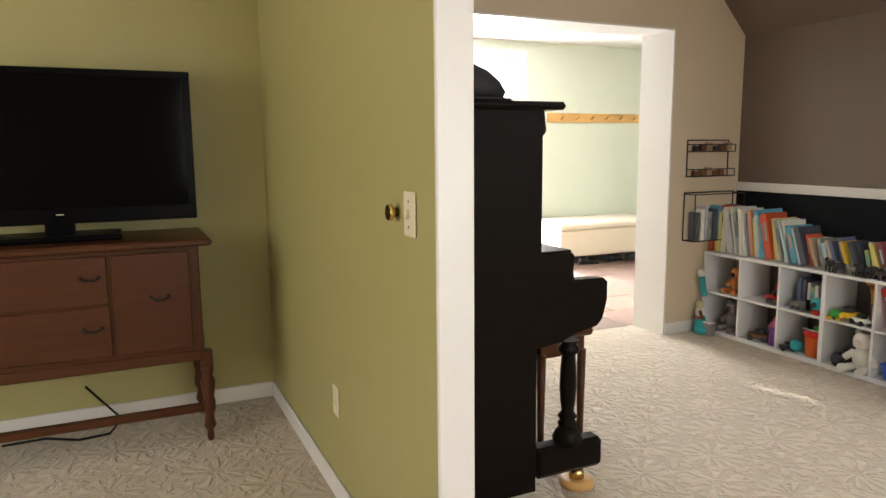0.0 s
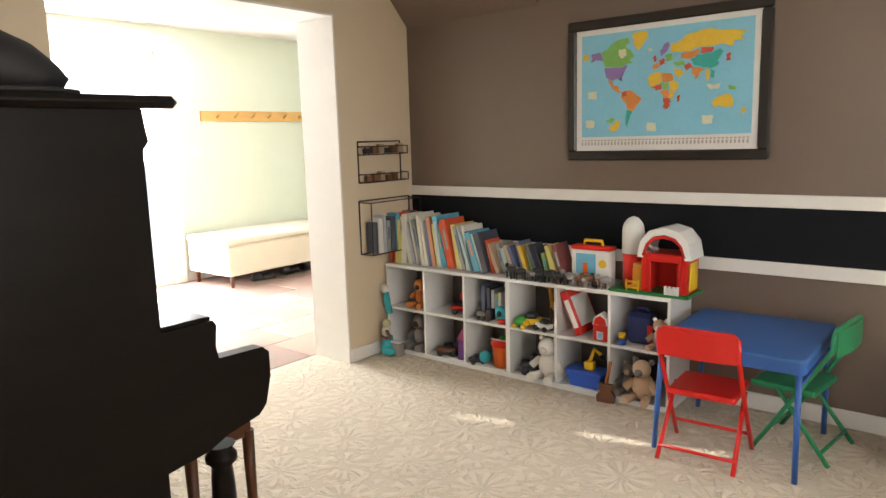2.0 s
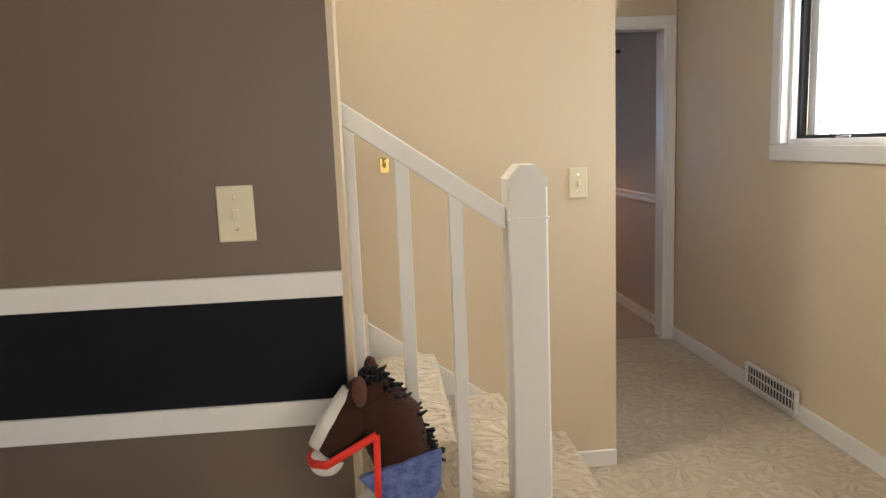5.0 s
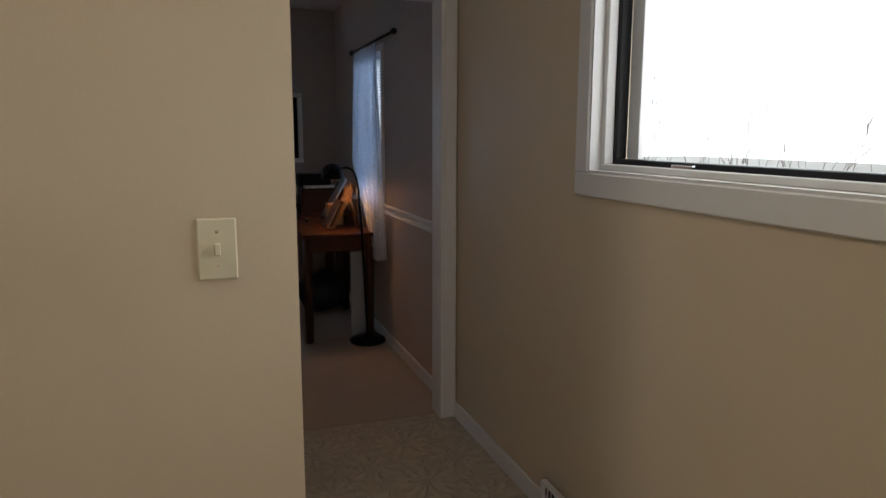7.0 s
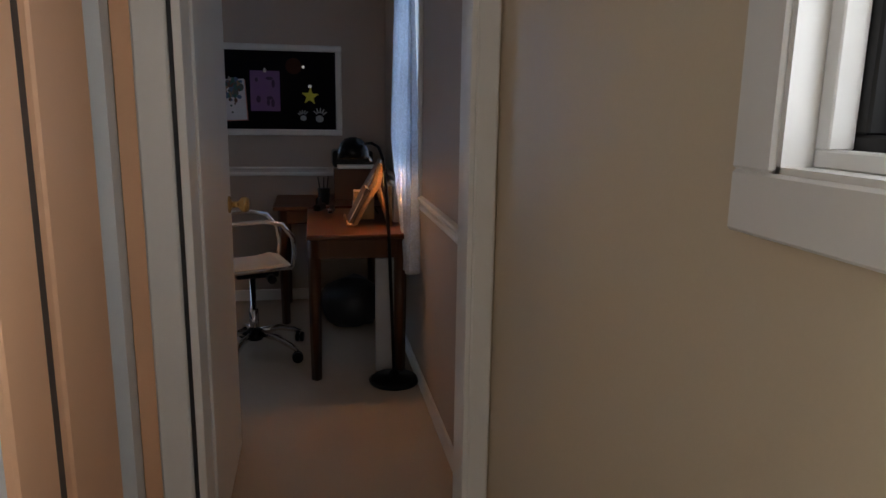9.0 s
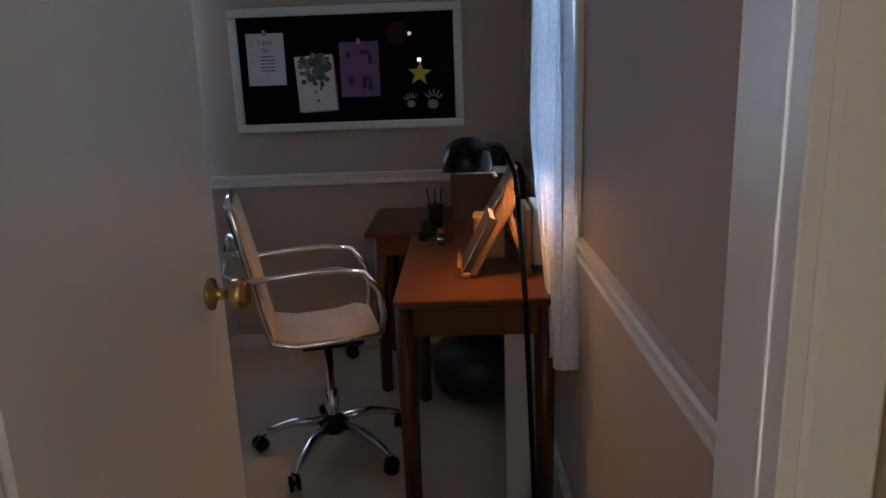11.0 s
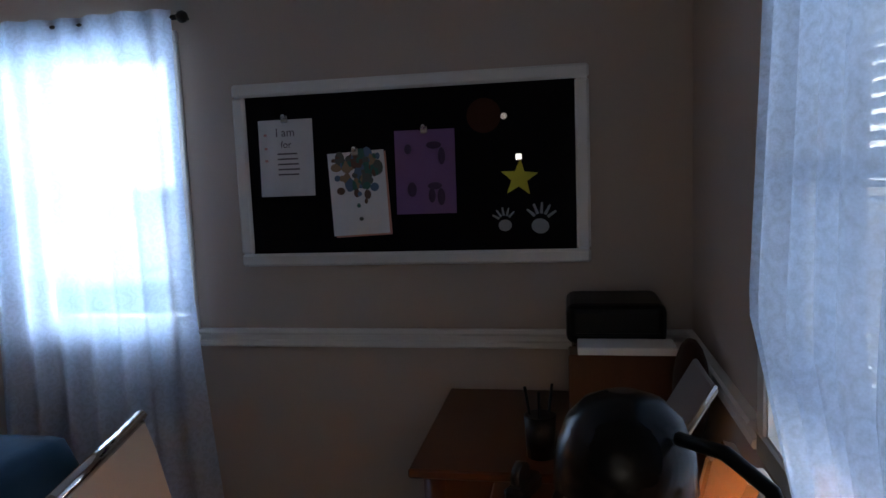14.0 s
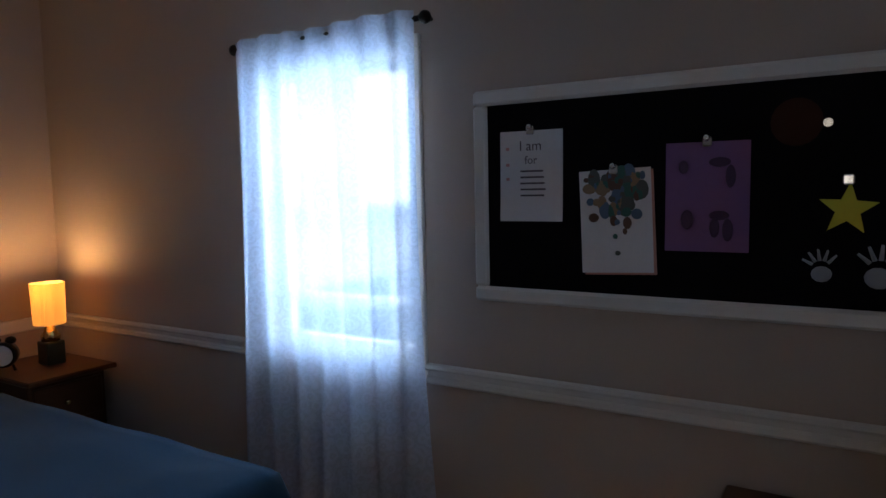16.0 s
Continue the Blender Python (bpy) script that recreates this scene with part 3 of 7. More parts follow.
BOOKCOLS = [(0.62, 0.09, 0.03), (0.68, 0.60, 0.20), (0.72, 0.70, 0.62), (0.30, 0.33, 0.30), (0.12, 0.14, 0.26), (0.62, 0.28, 0.16), (0.10, 0.36, 0.52), (0.42, 0.56, 0.62), (0.07, 0.075, 0.10), (0.30, 0.42, 0.12), (0.56, 0.42, 0.30), (0.70, 0.44, 0.04), (0.24, 0.07, 0.07), (0.5, 0.5, 0.55)]
BOOKM = [mat("book_cover", c, 0.4, vary=0.08, scale=14, fine=120, bump=0.03) for c in BOOKCOLS]
rng = random.Random(4)


def book(name, x, y, z, w, d, h, lean, k, label, group, rz=0):
    """A book on end: spine to -y, w thick, d deep, h tall, leaning to +x by some degrees about its lower edge."""
    o = thing(name, (x, y, z), label, "book", group)
    o.matrix_basis = pose(x, y, z, 0, lean, rz)
    m = BOOKM[k % len(BOOKM)]
    part("cover", boxes((0, 0, 0, 0.003, d, h), (w - 0.003, 0, 0, w, d, h), (0.003, 0, 0, w - 0.003, 0.003, h)), m, o)
    part("pages", boxes((0.003, 0.004, 0.003, w - 0.003, d - 0.004, h - 0.004)), PAPER, o, "cream page block")
    if h > 0.15 and k % 3 == 0:
        part("spine_label", boxes((w * 0.3, -0.0012, h * 0.4, w * 0.7, 0.0002, h * 0.8)), BOOKM[(k * 5 + 3) % len(BOOKM)], o)
    return o


BL = ["thin picture book standing on the white cubby shelf", "hardback children's book leaning on its neighbours", "paperback storybook on the cubby shelf"]
x = -1.83
ks = [0, 0, 1, 2, 3, 2, 13, 2, 3, 2, 2, 4, 5, 1, 7, 6]
for i in range(27):
    w = rng.uniform(0.016, 0.042)
    h = rng.uniform(0.27, 0.335) if i < 22 else rng.uniform(0.22, 0.27)
    lean = rng.uniform(0, 3) if i < 4 else -rng.uniform(6, 15) if i < 22 else -18
    book("book", x, 4.535 + rng.uniform(0, 0.03), 0.595, w, rng.uniform(0.19, 0.24), h, lean, ks[i % 16] if i < 22 else 6 + i % 3, BL[i % 3], "books on the cubby shelf")
    x += w / math.cos(radians(lean)) + 0.004
    if x > -0.86:
        break
while x < -0.54:
    w = rng.uniform(0.012, 0.026)
    book("book", x, 4.56 + rng.uniform(0, 0.03), 0.595, w, rng.uniform(0.13, 0.16), rng.uniform(0.15, 0.21), -rng.uniform(14, 24), rng.randrange(14), "small slanting paperback on the cubby shelf", "books on the cubby shelf")
    x += w + 0.012
for i, (yy, w) in enumerate(((4.34, 0.02), (4.37, 0.035), (4.415, 0.02), (4.445, 0.03), (4.485, 0.04), (4.535, 0.03), (4.57, 0.045), (4.625, 0.05), (4.685, 0.04))):
    o = book("book", XW + 0.10, yy, 0.686, w, 0.085, 0.20 + 0.02 * (i % 3), 0, (8, 2, 13, 3, 8, 6, 10, 12, 8)[i], "book standing in the wire wall pocket", "books in the wall pocket", 90)


# ---- cubby shelf ----
def cubby():
    c = thing("cubby_shelf", (0, 0, 0), "long low white cubby shelf with two rows of cells", "shelf")
    x0, x1, y0, y1, z1 = -1.83, 0.085, 4.50, 4.80, 0.592
    n, t = 6, 0.016
    part("top_board", boxes((x0, y0 - 0.003, z1 - 0.02, x1, y1, z1), bevel=0.002), LAMINATE, c)
    part("bottom_board", boxes((x0, y0, 0.0, x1, y1, 0.03), bevel=0.002), LAMINATE, c)
    part("middle_board", boxes((x0 + 0.01, y0 + 0.002, 0.292, x1 - 0.01, y1 - 0.01, 0.308), bevel=0.001), LAMINATE, c)
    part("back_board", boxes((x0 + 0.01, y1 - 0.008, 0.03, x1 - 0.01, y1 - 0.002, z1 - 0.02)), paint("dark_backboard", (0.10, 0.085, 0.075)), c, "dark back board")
    p = (x1 - x0 - t) / n
    for i in range(n + 1):
        x = x0 + i * p
        part("upright", boxes((x - (0.006 if i == 3 else 0), y0 - 0.001, 0.03, x + t + (0.006 if i == 3 else 0), y1 - 0.009, z1 - 0.02), bevel=0.001), LAMINATE, c)
    part("end_lip", boxes((x1, y1 - 0.1, z1 - 0.01, x1 + 0.012, y1 - 0.005, z1 + 0.06), bevel=0.004), LAMINATE, c)
    return x0, p, t


CX, CP, CT = cubby()


def cell(i, row):
    return CX + CT + CP * i, CX + CP * (i + 1), 0.031 if row == 0 else 0.309


def toy(name, label, place, pieces, rz=0, category="toy"):
    """A toy from (part name, material, builder) pieces; z of place is the surface it stands on."""
    t = thing(name, place, label, category, "toys in the cubby shelf" if name != "toy_barn" else "", rz)
    for pn, m, f in pieces:
        bm = bm_new()
        f(bm)
        part(pn, bm, m, t)
    return t


def B(*a, bevel=0.005):
    return lambda bm: box(bm, *a, bevel=bevel)


def S(c, *r):
    return lambda bm: ball(bm, c, *r)


def TU(pts, r):
    return lambda bm: tube(bm, pts, r, 8)


def LA(prof, at=(0, 0, 0), axis='z'):
    return lambda bm: lathe(bm, prof, at, 14, axis)


def mid(i, row, dx=0.0, y=4.60):
    a, b, z = cell(i, row)
    return ((a + b) / 2 + dx, y, z)


def plush(name, label, place, fur, tone, s=1.0, rz=0):
    return toy(name, label, place, [("body", fur, S((0, 0, 0.07 * s), 0.055 * s, 0.05 * s, 0.07 * s)), ("head", fur, S((0, -0.02 * s, 0.165 * s), 0.045 * s)), ("muzzle", tone, S((0, -0.06 * s, 0.155 * s), 0.02 * s)),
               ("ear", tone, S((-0.04 * s, 0, 0.20 * s), 0.016 * s)), ("ear", tone, S((0.04 * s, 0, 0.20 * s), 0.016 * s)), ("arm", fur, TU([(0.045 * s, -0.01, 0.10 * s), (0.08 * s, -0.04 * s, 0.06 * s)], 0.018 * s)), ("arm", fur, TU([(-0.045 * s, -0.01, 0.10 * s), (-0.08 * s, -0.04 * s, 0.06 * s)], 0.018 * s)),
               ("leg", fur, TU([(0.03 * s, -0.03 * s, 0.025 * s), (0.05 * s, -0.11 * s, 0.025 * s)], 0.022 * s)), ("leg", fur, TU([(-0.03 * s, -0.03 * s, 0.025 * s), (-0.05 * s, -0.11 * s, 0.025 * s)], 0.022 * s))], rz, "plush toy")


def toy_car(name, label, place, m, s=1.0, rz=0):
    return toy(name, label, place, [("body", m, B(-0.06 * s, -0.03 * s, 0.015 * s, 0.06 * s, 0.03 * s, 0.045 * s, bevel=0.008 * s)), ("cab", DARK, B(-0.02 * s, -0.025 * s, 0.045 * s, 0.035 * s, 0.025 * s, 0.072 * s, bevel=0.008 * s))] +
               [("wheel", DARK, LA([(0.005, -0.008), (0.017 * s, -0.008), (0.017 * s, 0.008), (0.005, 0.008)], (x * s, y * s, 0.017 * s), 'y')) for x in (-0.038, 0.038) for y in (-0.032, 0.032)], rz, "toy car")


# upper row
plush("plush_lion", "orange plush lion sitting in a cubby cell", mid(0, 1, 0.06), paint("orange_plush", (0.5, 0.18, 0.05), fur=True), BROWNFUR, 0.9)
toy_car("toy_truck", "red and blue toy truck in a cubby cell", mid(1, 1, 0.06), RED, 1.1, 40)
toy("toy_robot", "upright red and blue toy robot in a cubby cell", mid(1, 1, 0.09, 4.64), [("torso", RED, B(-0.035, -0.02, 0.06, 0.035, 0.02, 0.13)), ("head", BLUE, B(-0.02, -0.018, 0.13, 0.02, 0.018, 0.165)), ("leg", BLUE, B(-0.032, -0.02, 0, -0.006, 0.02, 0.06)), ("leg", BLUE, B(0.006, -0.02, 0, 0.032, 0.02, 0.06)), ("arm", RED, B(-0.055, -0.015, 0.055, -0.036, 0.015, 0.125)), ("arm", RED, B(0.036, -0.015, 0.055, 0.055, 0.015, 0.125))], 15)
a, b_, z = cell(2, 1)
for i, (dx, k, h) in enumerate(((0.07, 4, 0.2), (0.105, 8, 0.19), (0.14, 13, 0.18), (0.165, 9, 0.16), (0.19, 2, 0.17), (0.22, 8, 0.18))):
    book("book", a + dx, 4.58, z, 0.022, 0.15, h, 0, k, "slim book standing in a cubby cell", "books in the cubby cell")
toy("toy_camera", "teal toy camera with red base in a cubby cell", mid(2, 1, 0.10, 4.545), [("body", TEAL, LA([(0.02, 0.03), (0.045, 0.035), (0.05, 0.06), (0.045, 0.09), (0.02, 0.10)])), ("base", RED, LA([(0.035, 0.0), (0.04, 0.012), (0.03, 0.03)])), ("lens", DARK, S((0, -0.045, 0.065), 0.018))])
toy("toy_train", "grey toy train engine in a cubby cell", mid(2, 1, -0.03, 4.54), [("boiler", GREYFUR, LA([(0.02, -0.05), (0.02, 0.04)], (0, 0, 0.035), 'x')), ("cab", DARK, B(0.02, -0.025, 0.012, 0.06, 0.025, 0.075)), ("funnel", DARK, LA([(0.006, 0.05), (0.01, 0.08)], (-0.035, 0, 0)))] + [("wheel", DARK, LA([(0.013, -0.006), (0.013, 0.006)], (x, y, 0.014), 'y')) for x in (-0.035, 0.0, 0.04) for y in (-0.022, 0.022)])
toy("toy_giraffe", "standing orange toy giraffe in a cubby cell", mid(3, 1, 0.07, 4.68), [("body", paint("giraffe_orange", (0.6, 0.25, 0.03)), S((0, 0, 0.11), 0.05, 0.025, 0.03)), ("neck", paint("giraffe_orange", (0.6, 0.25, 0.03)), TU([(-0.035, 0, 0.12), (-0.05, 0, 0.21)], 0.012)), ("head", paint("giraffe_orange", (0.6, 0.25, 0.03)), S((-0.062, 0, 0.222), 0.024, 0.014, 0.013))] + [("leg", BROWNP, TU([(x, y, 0), (x, y, 0.10)], 0.007)) for x in (-0.035, 0.035) for y in (-0.015, 0.015)])
toy_car("toy_tractor", "yellow and green toy tractor in a cubby cell", mid(3, 1, -0.04, 4.56), YELLOW, 1.2, 20)
toy("toy_turtle", "green and yellow toy turtle in a cubby cell", mid(3, 1, -0.085, 4.53), [("shell", paint("green_plastic", (0.05, 0.32, 0.05)), S((0, 0, 0.035), 0.045, 0.04, 0.03)), ("head", YELLOW, S((0.05, -0.02, 0.035), 0.018)), ("foot", YELLOW, S((0.03, -0.03, 0.01), 0.014)), ("foot", YELLOW, S((-0.03, -0.03, 0.01), 0.014))])
toy_car("toy_plane", "white toy ambulance in a cubby cell", mid(3, 1, 0.06, 4.54), WHITEP, 0.9, -15)
a, b_, z = cell(4, 1)
o = thing("game_box", (a + 0.02, 4.53, z), "large red board game box leaning in a cubby cell", "game box")
o.matrix_basis = pose(a + 0.10, 4.53, z + 0.002, 0, -24, 0)
part("lid", boxes((0, 0, 0, 0.045, 0.22, 0.25), bevel=0.003), RED, o)
part("cover_print", boxes((0.0445, 0.02, 0.04, 0.0465, 0.2, 0.21)), WHITEP, o, "pale printed panel")
part("side_print", boxes((0.008, -0.0015, 0.04, 0.037, 0.0005, 0.2)), WHITEP, o, "white printed bars")
toy("toy_barn_house", "small red toy barn with white trim in a cubby cell", mid(4, 1, 0.095, 4.545), [("walls", RED, B(-0.04, -0.02, 0, 0.04, 0.03, 0.09, bevel=0.002)), ("roof", WHITEP, lambda bm: prism(bm, [(-0.045, 0.085), (0.045, 0.085), (0.036, 0.125), (0.0, 0.15), (-0.036, 0.125)], 'y', -0.02, 0.035)), ("gable", RED, lambda bm: prism(bm, [(-0.036, 0.088), (0.036, 0.088), (0.028, 0.12), (0.0, 0.138), (-0.028, 0.12)], 'y', -0.0235, -0.019)), ("door", WHITEP, B(-0.018, -0.0225, 0.005, 0.018, -0.0195, 0.05, bevel=0.001)), ("window", paint("sky_blue", (0.2, 0.4, 0.6)), B(-0.013, -0.0245, 0.012, 0.013, -0.022, 0.042, bevel=0.001))])
toy("toy_suitcase", "dark blue toy case standing in a cubby cell", mid(5, 1, 0.0, 4.62), [("case", paint("navy_plastic", (0.02, 0.03, 0.12)), B(-0.10, -0.05, 0, 0.05, 0.06, 0.165, bevel=0.02)), ("handle", paint("navy_plastic", (0.02, 0.03, 0.12)), TU([(-0.06, 0, 0.16), (-0.05, 0, 0.185), (0.0, 0, 0.185), (0.01, 0, 0.16)], 0.008)), ("stripe", RED, B(0.02, -0.052, 0.02, 0.05, -0.048, 0.11, bevel=0.001))])
plush("plush_doll_bear", "small tan plush bear in a cubby cell", mid(5, 1, 0.095, 4.56), TANFUR, WHITEFUR, 0.75)
toy("stacking_cup", "yellow and blue stacking cups in a cubby cell", mid(5, 1, -0.10, 4.53), [("cup", paint("blue_plastic", (0.03, 0.10, 0.5)), LA([(0.02, 0), (0.026, 0.03)])), ("cup", YELLOW, LA([(0.016, 0.03), (0.022, 0.06)]))])
# lower row
plush("plush_dog", "dark plush dog lying in a cubby cell", mid(0, 0, 0.05), GREYFUR, BROWNFUR, 1.1)
toy_car("toy_car", "black toy car in a cubby cell", mid(1, 0, -0.03, 4.56), BROWNP, 1.1, 30)
toy("toy_doll_house", "purple toy castle tower in a cubby cell", mid(1, 0, 0.10, 4.56), [("tower", PURPLE, LA([(0.035, 0), (0.03, 0.10), (0.037, 0.105), (0.037, 0.125)])), ("roof", paint("pink_plastic", (0.6, 0.12, 0.3)), LA([(0.04, 0.125), (0.004, 0.19)]))])
toy_car("toy_wagon", "red toy wagon in a cubby cell", mid(1, 0, 0.03, 4.62), RED, 1.0, -35)
toy("toy_bucket", "orange lidded toy bucket in a cubby cell", mid(2, 0, 0.07, 4.58), [("bucket", ORANGE, LA([(0.055, 0), (0.068, 0.125), (0.07, 0.13)])), ("lid", RED, LA([(0.074, 0.13), (0.074, 0.15), (0.03, 0.16)])), ("handle", WHITEP, TU([(-0.07, 0, 0.12), (-0.06, -0.04, 0.17), (0.06, -0.04, 0.17), (0.07, 0, 0.12)], 0.005)), ("knob", paint("green_plastic", (0.05, 0.32, 0.05)), S((0, 0, 0.175), 0.02))])
toy("toy_ball", "teal ball in a cubby cell", mid(2, 0, -0.05, 4.56), [("ball", TEAL, S((0, 0, 0.04), 0.04))])
toy_car("toy_van", "black toy van in a cubby cell", mid(2, 0, -0.09, 4.53), DARK, 0.8, 50)
toy_car("toy_digger", "black and orange toy digger in a cubby cell", mid(3, 0, -0.02, 4.58), DARK, 1.5, 25)
plush("plush_sheep", "white plush lamb standing in a cubby cell", mid(3, 0, 0.09, 4.55), WHITEFUR, WHITEFUR, 1.15)
toy("toy_tub", "blue plastic tub with toys in a cubby cell", mid(4, 0, 0.0, 4.57), [("tub", paint("blue_plastic", (0.03, 0.10, 0.5)), lambda bm: prism(bm, [(-0.08, 0.0), (0.08, 0.0), (0.105, 0.085), (-0.105, 0.085)], 'y', -0.05, 0.07)), ("rim", paint("blue_plastic", (0.03, 0.10, 0.5)), B(-0.112, -0.058, 0.08, 0.112, 0.078, 0.09, bevel=0.003))])
toy("toy_excavator_arm", "yellow toy digger standing in the blue tub", (*mid(4, 0, 0.01, 4.575)[:2], 0.121), [("cab", YELLOW, B(-0.025, -0.02, 0, 0.03, 0.02, 0.045)), ("arm", YELLOW, TU([(0.0, 0, 0.04), (0.03, 0, 0.12), (0.07, 0, 0.09)], 0.011)), ("scoop", DARK, S((0.075, 0, 0.08), 0.018))])
toy("toy_guitar", "brown wooden toy guitar leaning in front of the shelf", (0.085 - CP - 0.01, 4.485, 0.0), [("body", BROWNP, lambda bm: prism(bm, [(-0.045, 0.0), (0.045, 0.0), (0.05, 0.035), (0.03, 0.06), (0.038, 0.10), (-0.038, 0.10), (-0.03, 0.06), (-0.05, 0.035)], 'y', -0.03, -0.005)), ("neck", paint("orange_wood", (0.35, 0.13, 0.04)), TU([(0, -0.015, 0.1), (0.02, -0.005, 0.22)], 0.009))], 10)
plush("plush_bear", "large tan plush bear with grey limbs slumped in a cubby cell", mid(5, 0, 0.02, 4.53), TANFUR, GREYFUR, 1.05)
plush("plush_mouse", "grey plush mouse in a cubby cell", mid(5, 0, -0.08, 4.60), GREYFUR, TANFUR, 0.8)
toy("toy_drum", "jumbled teal and cream toy figure at the shelf end", (-1.775, 4.425, 0), [("foot", TEAL, S((0.03, -0.02, 0.035), 0.055, 0.04, 0.035)), ("body", TEAL, LA([(0.035, 0.03), (0.045, 0.07), (0.03, 0.13)], (0.01, 0, 0))), ("chest", WHITEFUR, S((0.0, 0, 0.155), 0.035, 0.03, 0.04)), ("head", paint("cream_plush", (0.62, 0.55, 0.35), fur=True), S((0.012, -0.01, 0.215), 0.03)), ("arm", BROWNP, TU([(0.02, -0.02, 0.17), (0.06, -0.03, 0.12)], 0.012)), ("scarf", RED, TU([(-0.03, -0.015, 0.12), (0.03, -0.03, 0.12)], 0.009))])
toy("toy_figure", "tall thin teal and cream toy figure leaning at the shelf end", (-1.77, 4.455, 0.27), [("body", TEAL, TU([(0, 0, 0), (-0.03, 0, 0.14)], 0.022)), ("head", WHITEFUR, S((-0.035, 0, 0.165), 0.03))])
toy("toy_block", "brown striped toy box at the shelf end", (-1.70, 4.44, 0), [("box", paint("grey_card", (0.25, 0.23, 0.22)), B(-0.04, -0.03, 0, 0.04, 0.03, 0.09)), ("lid", WHITEP, B(-0.042, -0.032, 0.09, 0.042, 0.032, 0.1))])


# ---- on top of the cubby shelf ----
def lunch_box():
    t = thing("toy_lunch_box", (-0.39, 4.62, 0.592), "red, white and blue toy case with a yellow handle", "toy case")
    part("case", boxes((-0.115, -0.035, 0, 0.115, 0.035, 0.195), bevel=0.008), WHITEP, t)
    part("lid_band", boxes((-0.118, -0.038, 0.19, 0.118, 0.038, 0.212), bevel=0.006), RED, t)
    part("picture", boxes((-0.085, -0.0375, 0.06, 0.03, -0.034, 0.17)), paint("sky_blue_print", (0.15, 0.42, 0.62)), t, "pale blue picture")
    part("figure_shape", boxes((-0.045, -0.039, 0.06, -0.015, -0.037, 0.12), bevel=0.001), ORANGE, t)
    part("sticker", lathe(bm_new(), [(0.022, -0.0385), (0.022, -0.034)], (0.07, 0, 0.12), 14, 'y'), YELLOW, t)
    part("handle", tube(bm_new(), [(-0.055, 0, 0.21), (-0.05, 0, 0.238), (0.05, 0, 0.238), (0.055, 0, 0.21)], 0.009, 8), YELLOW, t)


